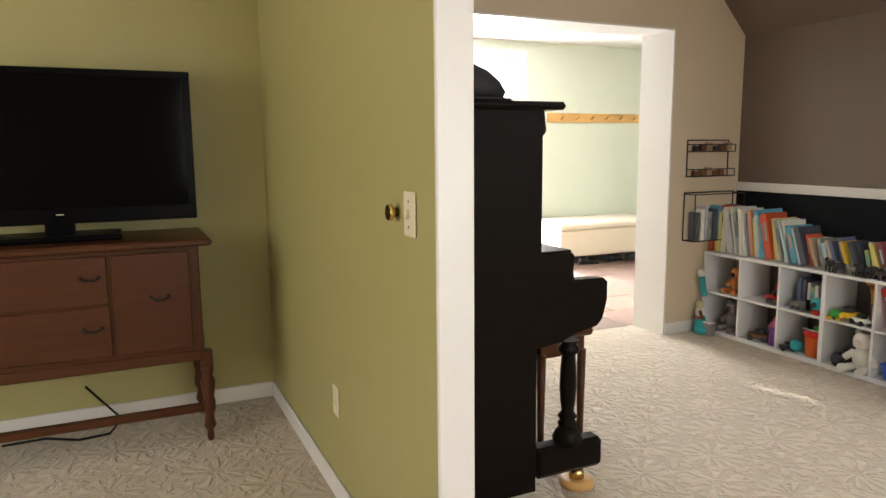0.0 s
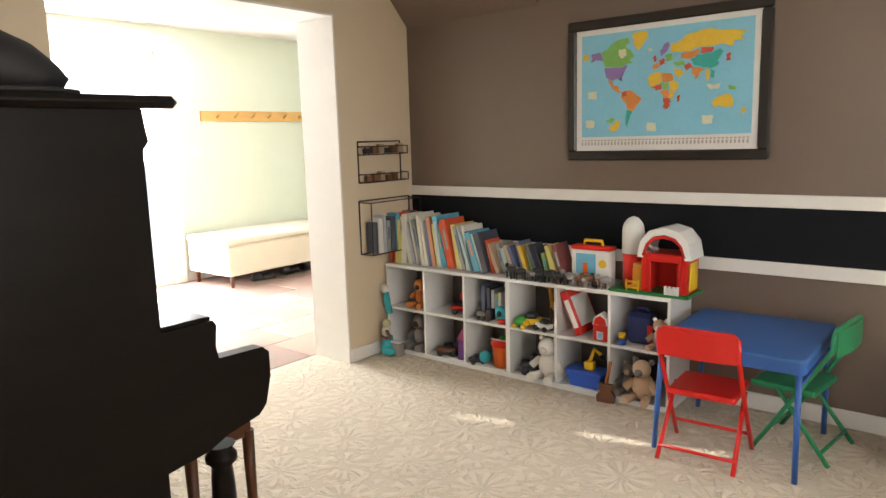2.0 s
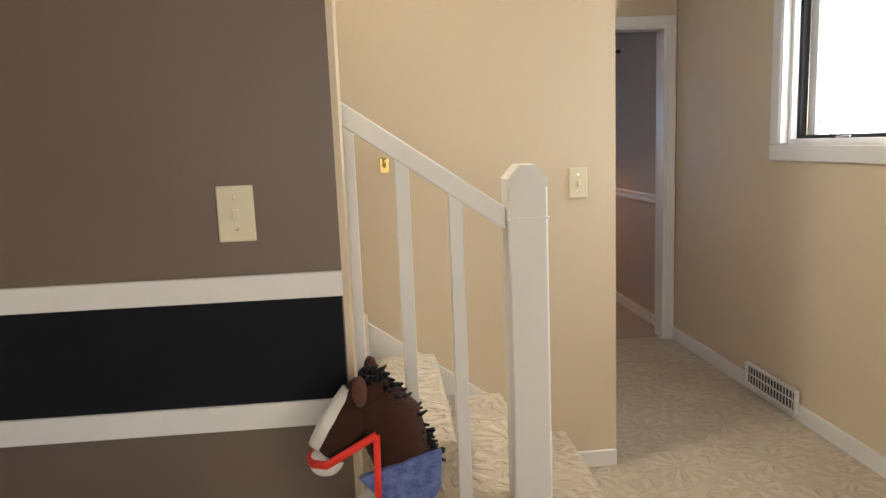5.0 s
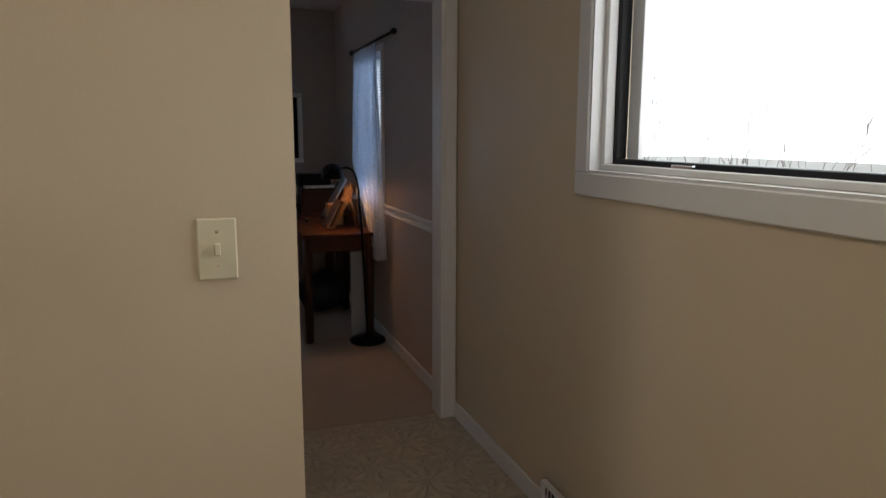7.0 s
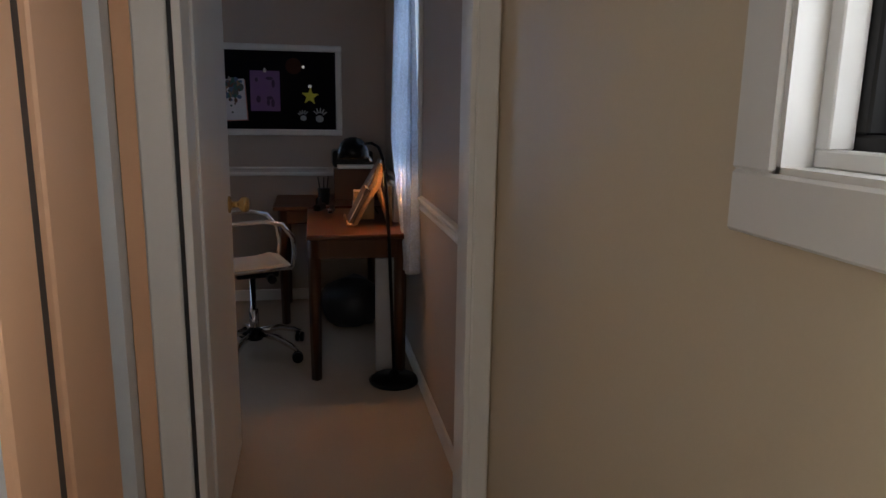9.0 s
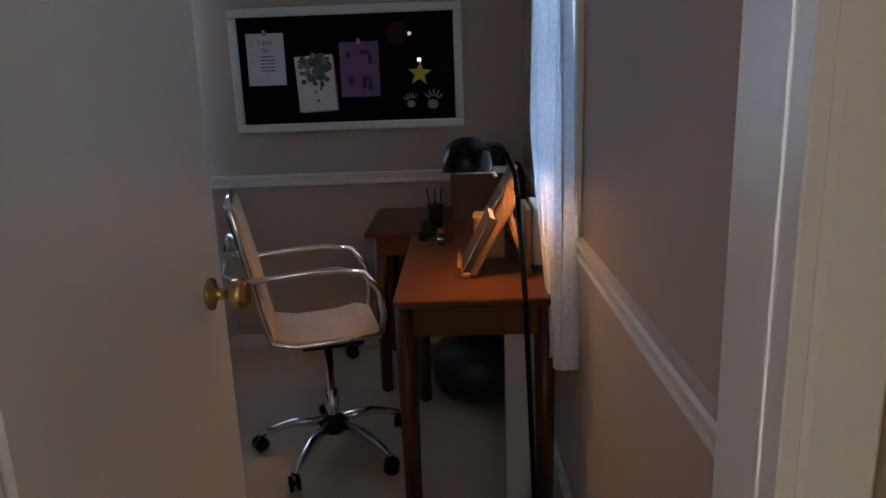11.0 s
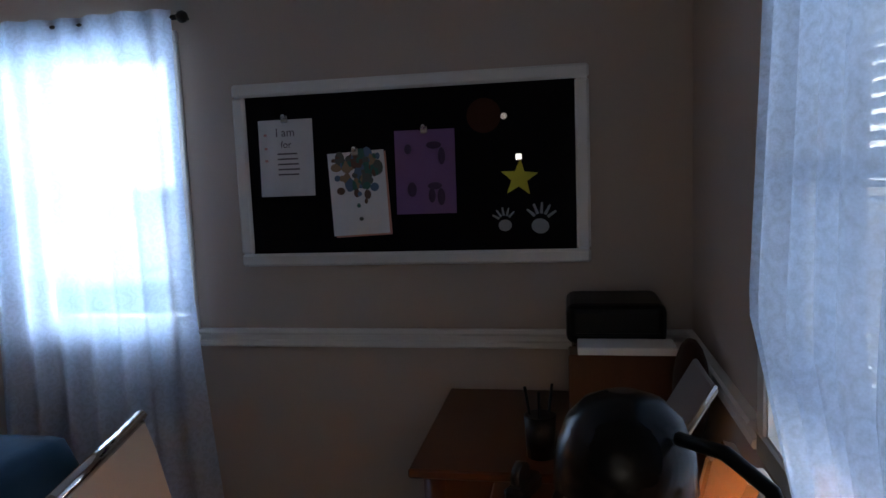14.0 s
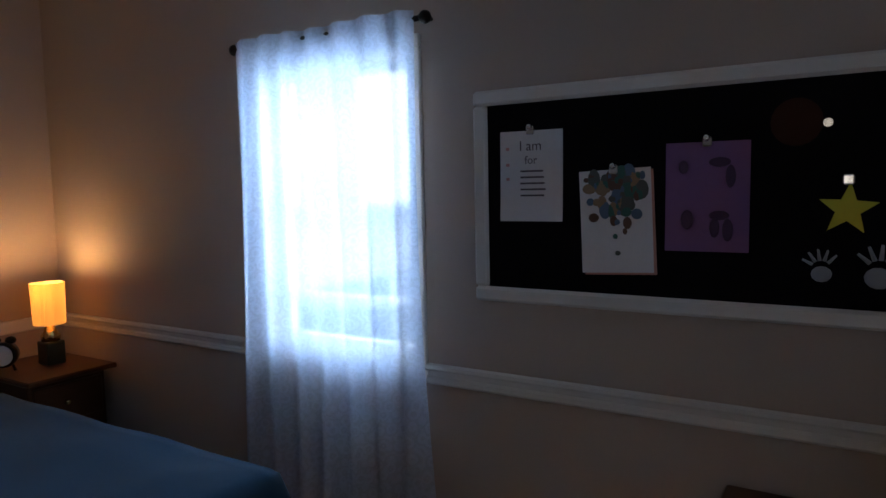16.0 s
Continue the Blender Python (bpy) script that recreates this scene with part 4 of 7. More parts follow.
def play_barn():
    t = thing("toy_barn", (0.02, 4.60, 0.592), "red plastic toy barn with a white roof and silo", "toy barn")
    part("ground", boxes((-0.27, -0.10, 0, 0.15, 0.12, 0.016), bevel=0.006), paint("grass_plastic", (0.02, 0.20, 0.05)), t, "green base")
    for n, q in (("side_wall", (-0.10, -0.075, 0.016, -0.07, 0.09, 0.20)), ("side_wall", (0.10, -0.075, 0.016, 0.13, 0.09, 0.20)), ("front_lintel", (-0.07, -0.075, 0.17, 0.10, -0.055, 0.21)), ("back_wall", (-0.07, 0.07, 0.016, 0.10, 0.09, 0.21))):
        part(n, boxes(q, bevel=0.004), RED, t)
    for u in (-0.07, 0.08):
        part("door_post", boxes((u, -0.078, 0.016, u + 0.02, -0.055, 0.17), bevel=0.004), RED, t)
    bm = bm_new()
    outer = [(-0.12, 0.19), (-0.105, 0.27), (-0.06, 0.325), (0.015, 0.345), (0.09, 0.325), (0.135, 0.27), (0.15, 0.19)]
    inner = [(0.12, 0.19), (0.108, 0.255), (0.075, 0.295), (0.015, 0.31), (-0.045, 0.295), (-0.078, 0.255), (-0.09, 0.19)]
    prism(bm, outer + inner, 'y', -0.085, 0.10)
    part("roof", bm, WHITEP, t, "white arched roof")
    bm = bm_new()
    arc = [(-0.09, 0.20), (-0.07, 0.26), (-0.03, 0.29), (0.015, 0.298), (0.06, 0.29), (0.10, 0.26), (0.12, 0.20)]
    tube(bm, [(u, -0.078, v) for u, v in arc], 0.010, 6)
    part("arch_trim", bm, RED, t)
    part("loft_floor", boxes((-0.10, -0.08, 0.20, 0.13, 0.09, 0.212), bevel=0.002), RED, t)
    part("silo", lathe(bm_new(), [(0.052, 0.016), (0.052, 0.19)], (-0.185, 0.02, 0), 18), RED, t, "red silo")
    part("silo_dome", lathe(bm_new(), [(0.056, 0.19), (0.056, 0.31), (0.048, 0.345), (0.028, 0.37), (0.004, 0.38)], (-0.185, 0.02, 0), 18), WHITEP, t, "white silo dome")
    part("lean_to", boxes((-0.15, -0.06, 0.13, -0.09, 0.05, 0.15), bevel=0.003), paint("tan_plastic", (0.6, 0.25, 0.03)), t)
    part("side_wing", boxes((-0.155, -0.055, 0.016, -0.10, 0.05, 0.13), bevel=0.003), paint("tan_plastic", (0.6, 0.25, 0.03)), t)
    bm = boxes((-0.17, -0.105, 0.03, -0.10, -0.098, 0.038), (-0.17, -0.105, 0.06, -0.10, -0.098, 0.068), (-0.17, -0.105, 0.016, -0.163, -0.098, 0.075), (-0.107, -0.105, 0.016, -0.10, -0.098, 0.075))
    tube(bm, [(-0.165, -0.101, 0.035), (-0.105, -0.101, 0.065)], 0.004, 6)
    part("gate", bm, YELLOW, t, "yellow gate")
    part("yellow_door", boxes((0.131, -0.05, 0.03, 0.137, 0.06, 0.17), bevel=0.003), YELLOW, t)
    bm = boxes((0.03, -0.10, 0.016, 0.10, -0.09, 0.05))
    for i in range(4):
        box(bm, 0.03 + i * 0.02, -0.104, 0.016, 0.04 + i * 0.02, -0.09, 0.058)
    part("fence", bm, WHITEP, t, "white picket fence")
    toy("toy_cow", "small grey toy cow in the barn loft", (-0.02, 4.55, 0.805), [("body", paint("grey_card", (0.25, 0.23, 0.22)), S((0, 0, 0.022), 0.02, 0.012, 0.012)), ("head", WHITEP, S((-0.022, -0.004, 0.03), 0.01))] + [("leg", DARK, TU([(x, y, 0), (x, y, 0.015)], 0.003)) for x in (-0.012, 0.012) for y in (-0.006, 0.006)])


lunch_box()
play_barn()
ANIM = [paint("toy_brown", (0.20, 0.10, 0.06)), paint("toy_tan", (0.42, 0.28, 0.17)), paint("toy_grey", (0.30, 0.28, 0.27)), DARK]
for i in range(20):
    x = -0.86 + 0.031 * i + rng.uniform(-0.01, 0.01)
    m = ANIM[rng.randrange(4) if i > 6 else 3 - (i % 2)]
    k = rng.uniform(0.85, 1.5)
    toy("toy_animal", "small plastic farm animal on the shelf edge", (x, 4.518 + rng.uniform(0, 0.03), 0.592), [("body", m, S((0, 0, 0.034 * k), 0.026 * k, 0.012 * k, 0.014 * k)), ("head", m, S((-0.03 * k, 0, 0.046 * k), 0.012 * k, 0.008 * k, 0.01 * k))] + [("leg", m, TU([(sx * k, sy * k, 0), (sx * k, sy * k, 0.03 * k)], 0.0035 * k)) for sx in (-0.017, 0.017) for sy in (-0.007, 0.007)], rng.uniform(-40, 40))["group"] = "farm animals on the shelf"


# ---- world map ----
def world_map():
    t = thing("world_map", (0, 0, 0), "coloured world map poster in a dark wooden frame", "map")
    fx0, fx1, z0, z1, y = -0.64, 0.425, 1.252, 2.004, YM - 0.001
    f = 0.052
    m = mat("dark_frame", (0.022, 0.016, 0.013), 0.35, vary=0.2, bump=0.05)
    for b in ((fx0, z0, fx1, z0 + f), (fx0, z1 - f, fx1, z1)):
        part("frame_rail", boxes((b[0], y - 0.028, b[1], b[2], y, b[3]), bevel=0.008), m, t)
    for b in ((fx0, z0 + f, fx0 + f, z1 - f), (fx1 - f, z0 + f, fx1, z1 - f)):
        part("frame_stile", boxes((b[0], y - 0.028, b[1], b[2], y, b[3]), bevel=0.008), m, t)
    part("sheet", boxes((fx0 + f, y - 0.012, z0 + f, fx1 - f, y - 0.004, z1 - f)), paint("map_paper", (0.72, 0.70, 0.68), 0.5), t)
    ox0, ox1, oz0, oz1 = fx0 + f + 0.032, fx1 - f - 0.03, z0 + f + 0.075, z1 - f - 0.028
    part("ocean", boxes((ox0, y - 0.0135, oz0, ox1, y - 0.0115, oz1)), mat("map_blue", (0.24, 0.56, 0.74), 0.45, vary=0.12, scale=5, fine=60, bump=0), t, "pale blue printed sea")
    lands = [("yellow", (0.75, 0.50, 0.05)), ("green", (0.22, 0.48, 0.12)), ("violet", (0.28, 0.18, 0.45)), ("orange", (0.70, 0.26, 0.06)), ("sea_green", (0.04, 0.38, 0.33)), ("rust", (0.55, 0.09, 0.05)), ("pale", (0.70, 0.68, 0.5))]
    ms = [mat("map_" + n, c, 0.45, vary=0.1, scale=30, fine=90, bump=0) for n, c in lands]

    count = itertools.count()

    def land(k, *uv):
        bm = bm_new()
        up = 0.00006 * next(count)
        pts = []
        n = len(uv)
        for i, (u, v) in enumerate(uv):
            u2, v2 = uv[(i + 1) % n]
            for s in range(4):
                q = noise.noise_vector((u * 31 + s * 3.7, v * 27, k * 1.9)) * 0.012 if s else Vector((0, 0, 0))
                pts.append((ox0 + (ox1 - ox0) * (u + (u2 - u) * s / 4 + q.x), oz1 - (oz1 - oz0) * (v + (v2 - v) * s / 4 + q.y)))
        prism(bm, pts, 'y', y - 0.0148 - up, y - 0.0133)
        part("land", bm, ms[k], t)
    land(1, (0.13, 0.17), (0.17, 0.15), (0.20, 0.10), (0.25, 0.07), (0.30, 0.06), (0.31, 0.11), (0.28, 0.14), (0.31, 0.17), (0.34, 0.24), (0.31, 0.27), (0.33, 0.30), (0.29, 0.31), (0.26, 0.33), (0.16, 0.32), (0.14, 0.26))
    land(6, (0.24, 0.17), (0.28, 0.16), (0.29, 0.22), (0.26, 0.25), (0.24, 0.21))
    land(2, (0.06, 0.19), (0.11, 0.17), (0.13, 0.18), (0.14, 0.26), (0.10, 0.24), (0.06, 0.27), (0.07, 0.22))
    land(0, (0.01, 0.19), (0.05, 0.18), (0.05, 0.24), (0.01, 0.24))
    land(2, (0.15, 0.325), (0.26, 0.335), (0.30, 0.32), (0.28, 0.38), (0.26, 0.43), (0.265, 0.47), (0.24, 0.435), (0.20, 0.455), (0.16, 0.42))
    land(3, (0.17, 0.43), (0.20, 0.46), (0.215, 0.51), (0.235, 0.50), (0.25, 0.56), (0.27, 0.585), (0.24, 0.575), (0.20, 0.53))
    land(0, (0.32, 0.05), (0.36, 0.015), (0.42, 0.02), (0.42, 0.08), (0.39, 0.14), (0.365, 0.19), (0.34, 0.15), (0.335, 0.09))
    land(3, (0.27, 0.57), (0.31, 0.555), (0.35, 0.59), (0.385, 0.635), (0.37, 0.69), (0.345, 0.72), (0.335, 0.76), (0.30, 0.74), (0.285, 0.68), (0.26, 0.63))
    land(5, (0.26, 0.575), (0.29, 0.565), (0.295, 0.61), (0.265, 0.62))
    land(4, (0.30, 0.745), (0.33, 0.765), (0.315, 0.81), (0.305, 0.86), (0.30, 0.915), (0.288, 0.88), (0.29, 0.80))
    land(0, (0.18, 0.91), (0.22, 0.86), (0.25, 0.83), (0.255, 0.88), (0.235, 0.93), (0.20, 0.96))
    land(1, (0.16, 0.85), (0.20, 0.81), (0.22, 0.84), (0.19, 0.87))
    land(0, (0.43, 0.44), (0.46, 0.41), (0.50, 0.41), (0.505, 0.50), (0.47, 0.53), (0.44, 0.54), (0.42, 0.49))
    land(3, (0.505, 0.42), (0.56, 0.43), (0.575, 0.49), (0.54, 0.51), (0.51, 0.50))
    land(5, (0.44, 0.54), (0.47, 0.53), (0.505, 0.51), (0.505, 0.57), (0.47, 0.575))
    land(1, (0.51, 0.51), (0.545, 0.515), (0.545, 0.57), (0.51, 0.575))
    land(0, (0.55, 0.515), (0.58, 0.49), (0.605, 0.54), (0.58, 0.60), (0.555, 0.585))
    land(3, (0.50, 0.58), (0.545, 0.575), (0.55, 0.64), (0.515, 0.65))
    land(0, (0.555, 0.59), (0.58, 0.605), (0.57, 0.66), (0.55, 0.65))
    land(5, (0.515, 0.655), (0.55, 0.655), (0.562, 0.69), (0.54, 0.755), (0.523, 0.75))
    land(5, (0.595, 0.64), (0.612, 0.63), (0.606, 0.69), (0.594, 0.69))
    land(3, (0.45, 0.34), (0.485, 0.32), (0.485, 0.37), (0.455, 0.385))
    land(5, (0.485, 0.30), (0.515, 0.285), (0.525, 0.34), (0.49, 0.345))
    land(2, (0.49, 0.23), (0.505, 0.18), (0.535, 0.14), (0.55, 0.17), (0.53, 0.23), (0.50, 0.27))
    land(1, (0.53, 0.25), (0.56, 0.25), (0.565, 0.31), (0.53, 0.32))
    land(5, (0.45, 0.27), (0.465, 0.25), (0.475, 0.30), (0.455, 0.31))
    land(6, (0.42, 0.185), (0.445, 0.18), (0.445, 0.205), (0.42, 0.21))
    land(0, (0.55, 0.17), (0.60, 0.15), (0.64, 0.10), (0.70, 0.08), (0.76, 0.06), (0.83, 0.085), (0.91, 0.10), (0.965, 0.125), (0.93, 0.155), (0.945, 0.19), (0.90, 0.185), (0.885, 0.24), (0.84, 0.205), (0.78, 0.225), (0.72, 0.215), (0.66, 0.245), (0.60, 0.245), (0.56, 0.24))
    land(3, (0.61, 0.255), (0.66, 0.25), (0.72, 0.235), (0.70, 0.295), (0.65, 0.315), (0.61, 0.29))
    land(1, (0.57, 0.335), (0.62, 0.32), (0.64, 0.36), (0.59, 0.375))
    land(0, (0.575, 0.39), (0.62, 0.40), (0.635, 0.44), (0.60, 0.48), (0.58, 0.43))
    land(5, (0.63, 0.37), (0.66, 0.345), (0.675, 0.38), (0.645, 0.42))
    land(5, (0.725, 0.225), (0.79, 0.23), (0.785, 0.27), (0.73, 0.275))
    land(4, (0.67, 0.31), (0.71, 0.285), (0.78, 0.28), (0.82, 0.25), (0.845, 0.275), (0.82, 0.33), (0.815, 0.39), (0.78, 0.415), (0.73, 0.395), (0.69, 0.375))
    land(3, (0.67, 0.385), (0.71, 0.395), (0.745, 0.415), (0.72, 0.45), (0.70, 0.515), (0.685, 0.46))
    land(0, (0.75, 0.42), (0.775, 0.425), (0.775, 0.475), (0.76, 0.52), (0.755, 0.46))
    land(4, (0.778, 0.425), (0.80, 0.44), (0.795, 0.50), (0.78, 0.485))
    land(5, (0.86, 0.30), (0.88, 0.29), (0.875, 0.36), (0.86, 0.36))
    land(6, (0.755, 0.545), (0.80, 0.565), (0.83, 0.545), (0.83, 0.59), (0.78, 0.60))
    land(1, (0.87, 0.575), (0.915, 0.59), (0.91, 0.62), (0.875, 0.605))
    land(0, (0.79, 0.70), (0.82, 0.665), (0.85, 0.655), (0.875, 0.645), (0.905, 0.70), (0.90, 0.76), (0.86, 0.765), (0.83, 0.745), (0.80, 0.755))
    land(0, (0.955, 0.775), (0.975, 0.78), (0.955, 0.82), (0.94, 0.82))
    for u, v in ((0.74, 0.83), (0.03, 0.83), (0.045, 0.55), (0.42, 0.88)):
        land(6, (u, v), (u + 0.055, v), (u + 0.055, v + 0.075), (u, v + 0.07))
    bm = bm_new()
    for i in range(46):
        xx = ox0 + (ox1 - ox0) * i / 46
        box(bm, xx, y - 0.0135, oz0 - 0.045, xx + 0.009, y - 0.0118, oz0 - 0.028)
        box(bm, xx, y - 0.0135, oz0 - 0.022, xx + 0.012, y - 0.0118, oz0 - 0.016)
    part("legend_strip", bm, paint("legend_grey", (0.4, 0.33, 0.33)), t, "row of tiny printed flags")


world_map()


# ---- play table and folding chairs ----
def play_table():
    t = thing("play_table", (0, 0, 0), "blue padded folding play table beside the wall", "table")
    x0, x1, y0, y1 = 0.175, 0.775, 4.055, 4.70
    bm = bm_new()
    r, pts = 0.035, []
    for cx, cy, a0 in ((x1 - r, y1 - r, 0), (x0 + r, y1 - r, 90), (x0 + r, y0 + r, 180), (x1 - r, y0 + r, 270)):
        for k in range(5):
            a = radians(a0 + k * 22.5)
            pts.append((cx + r * math.cos(a), cy + r * math.sin(a)))
    prism(bm, pts, 'z', 0.488, 0.522)
    es = [e for e in bm.edges if all(abs(v.co.z - 0.522) < 1e-5 for v in e.verts)]
    bmesh.ops.bevel(bm, geom=es, offset=0.01, segments=2, affect='EDGES', profile=0.5)
    part("tabletop", bm, BLUE, t)
    bm = bm_new()
    prism(bm, [(x0 + (x - x0) * 0.99 + 0.003, y0 + (y - y0) * 0.99 + 0.003) for x, y in pts], 'z', 0.462, 0.488)
    part("rim", bm, paint("blue_enamel", (0.03, 0.10, 0.33), 0.35), t)
    for x, dx in ((x0 + 0.03, -0.06), (x1 - 0.03, 0.0)):
        for y, dy in ((y0 + 0.03, 0.02), (y1 - 0.04, 0.02)):
            part("leg", tube(bm_new(), [(x, y, 0.47), (x + dx * 0.6, y + dy, 0.0)], 0.012, 10), paint("blue_enamel", (0.03, 0.10, 0.33), 0.35), t)
    part("leg_brace", tube(bm_new(), [(x1 - 0.03, y0 + 0.04, 0.40), (x1 - 0.03, y1 - 0.05, 0.40)], 0.007, 8), paint("blue_enamel", (0.03, 0.10, 0.33), 0.35), t)


def folding_chair(place, rz, m, label, seat_m):
    """Faces +y, stands on its base centre."""
    c = thing("folding_chair", place, label, "chair", "folding chairs at the play table", rz)
    w = 0.16
    for s in (-1, 1):
        part("front_leg", tube(bm_new(), [(s * w, -0.155, 0.60 - 0.03), (s * w, -0.15, 0.50), (s * w, -0.02, 0.28), (s * (w + 0.005), 0.15, 0.0)], 0.010, 8), m, c)
        part("rear_leg", tube(bm_new(), [(s * (w - 0.014), 0.06, 0.29), (s * (w - 0.004), -0.16, 0.0)], 0.010, 8), m, c)
    bm = bm_new()
    tube(bm, [(-w, -0.155, 0.565), (-w + 0.02, -0.16, 0.59), (w - 0.02, -0.16, 0.59), (w, -0.155, 0.565)], 0.010, 8)
    us = [-w + 2 * w * i / 8 for i in range(9)]
    arc = [(u, -0.168 + (u * u - w * w) * 0.6) for u in us]
    prism(bm, arc + [(u, v + 0.008) for u, v in arc[::-1]], 'z', 0.475, 0.588)
    part("backrest", bm, seat_m, c)
    bm = box(bm_new(), -w + 0.018, -0.09, 0.275, w - 0.018, 0.18, 0.305, 0.012, 2)
    part("seat", bm, seat_m, c)
    part("rear_rung", tube(bm_new(), [(-w, -0.125, 0.05), (w, -0.125, 0.05)], 0.008, 8), m, c)
    part("front_rung", tube(bm_new(), [(-w, 0.10, 0.09), (w, 0.10, 0.09)], 0.008, 8), m, c)
    return c


play_table()
folding_chair((0.37, 4.17, 0), 3, RED, "red folding child's chair facing the blue table", RED)
folding_chair((0.69, 4.50, 0), 82, GREEN, "green folding child's chair at the table's end", GREEN)


# ---- toy chest with balls and plush toys ----
def toy_chest():
    t = thing("toy_chest", (0, 0, 0), "brown leatherette toy chest heaped with balls and plush toys", "toy chest")
    x0, x1, y0, y1, z = 1.075, 1.60, 4.40, 4.79, 0.235
    part("front_wall", boxes((x0, y0, 0, x1, y0 + 0.02, z), bevel=0.006), LEATHER, t)
    part("back_wall", boxes((x0, y1 - 0.02, 0, x1, y1, z), bevel=0.006), LEATHER, t)
    part("side_wall", boxes((x0, y0 + 0.02, 0, x0 + 0.02, y1 - 0.02, z), bevel=0.004), LEATHER, t)
    part("side_wall", boxes((x1 - 0.02, y0 + 0.02, 0, x1, y1 - 0.02, z), bevel=0.004), LEATHER, t)
    part("floor_panel", boxes((x0 + 0.02, y0 + 0.02, 0.0, x1 - 0.02, y1 - 0.02, 0.14)), LEATHER, t)
    lid = box(bm_new(), x0 + 0.0, y0 - 0.13, -0.012, x1 - 0.02, y0 - 0.02, 0.012, 0.008)
    part("lid_flap", turn(lid, Matrix.Translation((0, 0, 0.245)) @ Matrix.Translation((0, y0, 0)) @ Matrix.Rotation(radians(18), 4, 'X') @ Matrix.Translation((0, -y0 + 0.06, 0))), LEATHER, t)


def chest_toys():
    def ball_thing(name, label, c, r, m):
        bm = ball(bm_new(), c, r, u=28, v=18)
        return tagged(part(name, bm, m), label, "ball", "balls in the toy chest")
    ball_thing("ball", "large orange yellow play ball in the chest", (1.13, 4.58, 0.40), 0.093, paint("amber_vinyl", (0.72, 0.30, 0.01), 0.3))
    ball_thing("ball", "smaller red play ball in the chest", (1.20, 4.48, 0.305), 0.072, paint("red_vinyl", (0.62, 0.02, 0.03), 0.3))
    s = thing("soccer_ball", (1.305, 4.62, 0.34), "green, white and black soccer ball", "ball", "balls in the toy chest")
    part("shell", ball(bm_new(), (0, 0, 0), 0.082, u=24, v=16), WHITEP, s)
    lime = paint("lime_vinyl", (0.30, 0.52, 0.02))
    for k, (th, ph) in enumerate([(-90, 5), (-55, 45), (-125, 45), (-150, 0), (-30, 0), (-60, -40), (-120, -40), (-90, 85)]):
        d = Vector((math.cos(radians(th)) * math.cos(radians(ph)), math.sin(radians(th)) * math.cos(radians(ph)), math.sin(radians(ph))))
        for nm, mm, r, h in (("panel", DARK, 0.036, 0.0775), ("patch", lime, 0.026, 0.0795)):
            bm = lathe(bm_new(), [(r, h - 0.004), (r * 0.95, h), (0.002, h + 0.004)], (0, 0, 0), 5 if nm == "panel" else 6)
            part(nm, turn(bm, d.to_track_quat('Z', 'Y').to_matrix().to_4x4()), mm, s)
    pig = thing("plush_pig", (1.50, 4.55, 0.245), "pink plush animal with a black striped arm lying on the chest", "plush toy")
    part("body", ball(bm_new(), (0, 0, 0.075), 0.11, 0.08, 0.08), PINKFUR, pig)
    part("head", ball(bm_new(), (-0.14, -0.04, 0.10), 0.06), PINKFUR, pig)
    part("snout", ball(bm_new(), (-0.17, -0.08, 0.09), 0.026), paint("rose_plush", (0.45, 0.2, 0.16), fur=True), pig)
    part("ear", ball(bm_new(), (-0.15, 0.0, 0.16), 0.022, 0.012, 0.03), PINKFUR, pig)
    part("leg", tube(bm_new(), [(0.06, -0.05, 0.05), (0.10, -0.10, 0.02)], [0.035, 0.028], 8), PINKFUR, pig)
    part("leg", tube(bm_new(), [(0.10, 0.0, 0.10), (0.15, -0.02, 0.13)], [0.04, 0.05], 8), PINKFUR, pig)
    bm = tube(bm_new(), [(0.075, -0.05, 0.05), (0.075, -0.055, 0.19)], 0.017, 10)
    sock = part("striped_sock", bm, DARK, pig, "black and white striped sock")
    for i in range(4):
        part("stripe", lathe(bm_new(), [(0.0185, 0), (0.0185, 0.008)], (0.075, -0.053, 0.07 + 0.03 * i), 10), WHITEP, sock)
    part("white_paw", tube(bm_new(), [(0.05, -0.06, 0.06), (0.10, -0.10, 0.045), (0.115, -0.11, 0.075)], 0.014, 8), WHITEFUR, pig)
    bear = thing("plush_bear", (1.45, 4.70, 0.235), "pale tan plush bear behind the stick horse", "plush toy")
    part("body", ball(bm_new(), (0, 0, 0.07), 0.09, 0.06, 0.075), TANFUR, bear)
    part("head", ball(bm_new(), (0.12, 0.0, 0.08), 0.065), TANFUR, bear)
    lamb = thing("plush_lamb", (1.32, 4.73, 0.46), "white plush lamb hanging under the stick horse", "plush toy")
    part("body", ball(bm_new(), (0, 0, 0.04), 0.055, 0.04, 0.055), WHITEFUR, lamb)
    part("head", ball(bm_new(), (-0.015, -0.03, 0.0), 0.038), WHITEFUR, lamb)
    part("leg", tube(bm_new(), [(0.03, 0, 0.03), (0.035, 0.0, -0.20)], 0.02, 8), WHITEFUR, lamb)
    h = thing("stick_horse", (1.33, 4.72, 0.15), "brown plush stick horse with red bridle and blue bandana", "stick horse")
    part("stick", tube(bm_new(), [(0.15, -0.06, 0.0), (0.045, 0.0, 0.50)], 0.013, 8), BROWNP, h)
    bm = tube(bm_new(), [(0.06, 0.0, 0.42), (0.055, 0, 0.50), (0.03, 0, 0.58), (-0.01, 0, 0.64)], [0.06, 0.075, 0.08, 0.062], 14)
    ball(bm, (-0.015, 0, 0.635), 0.068, 0.058, 0.062)
    part("neck", bm, BROWNFUR, h)
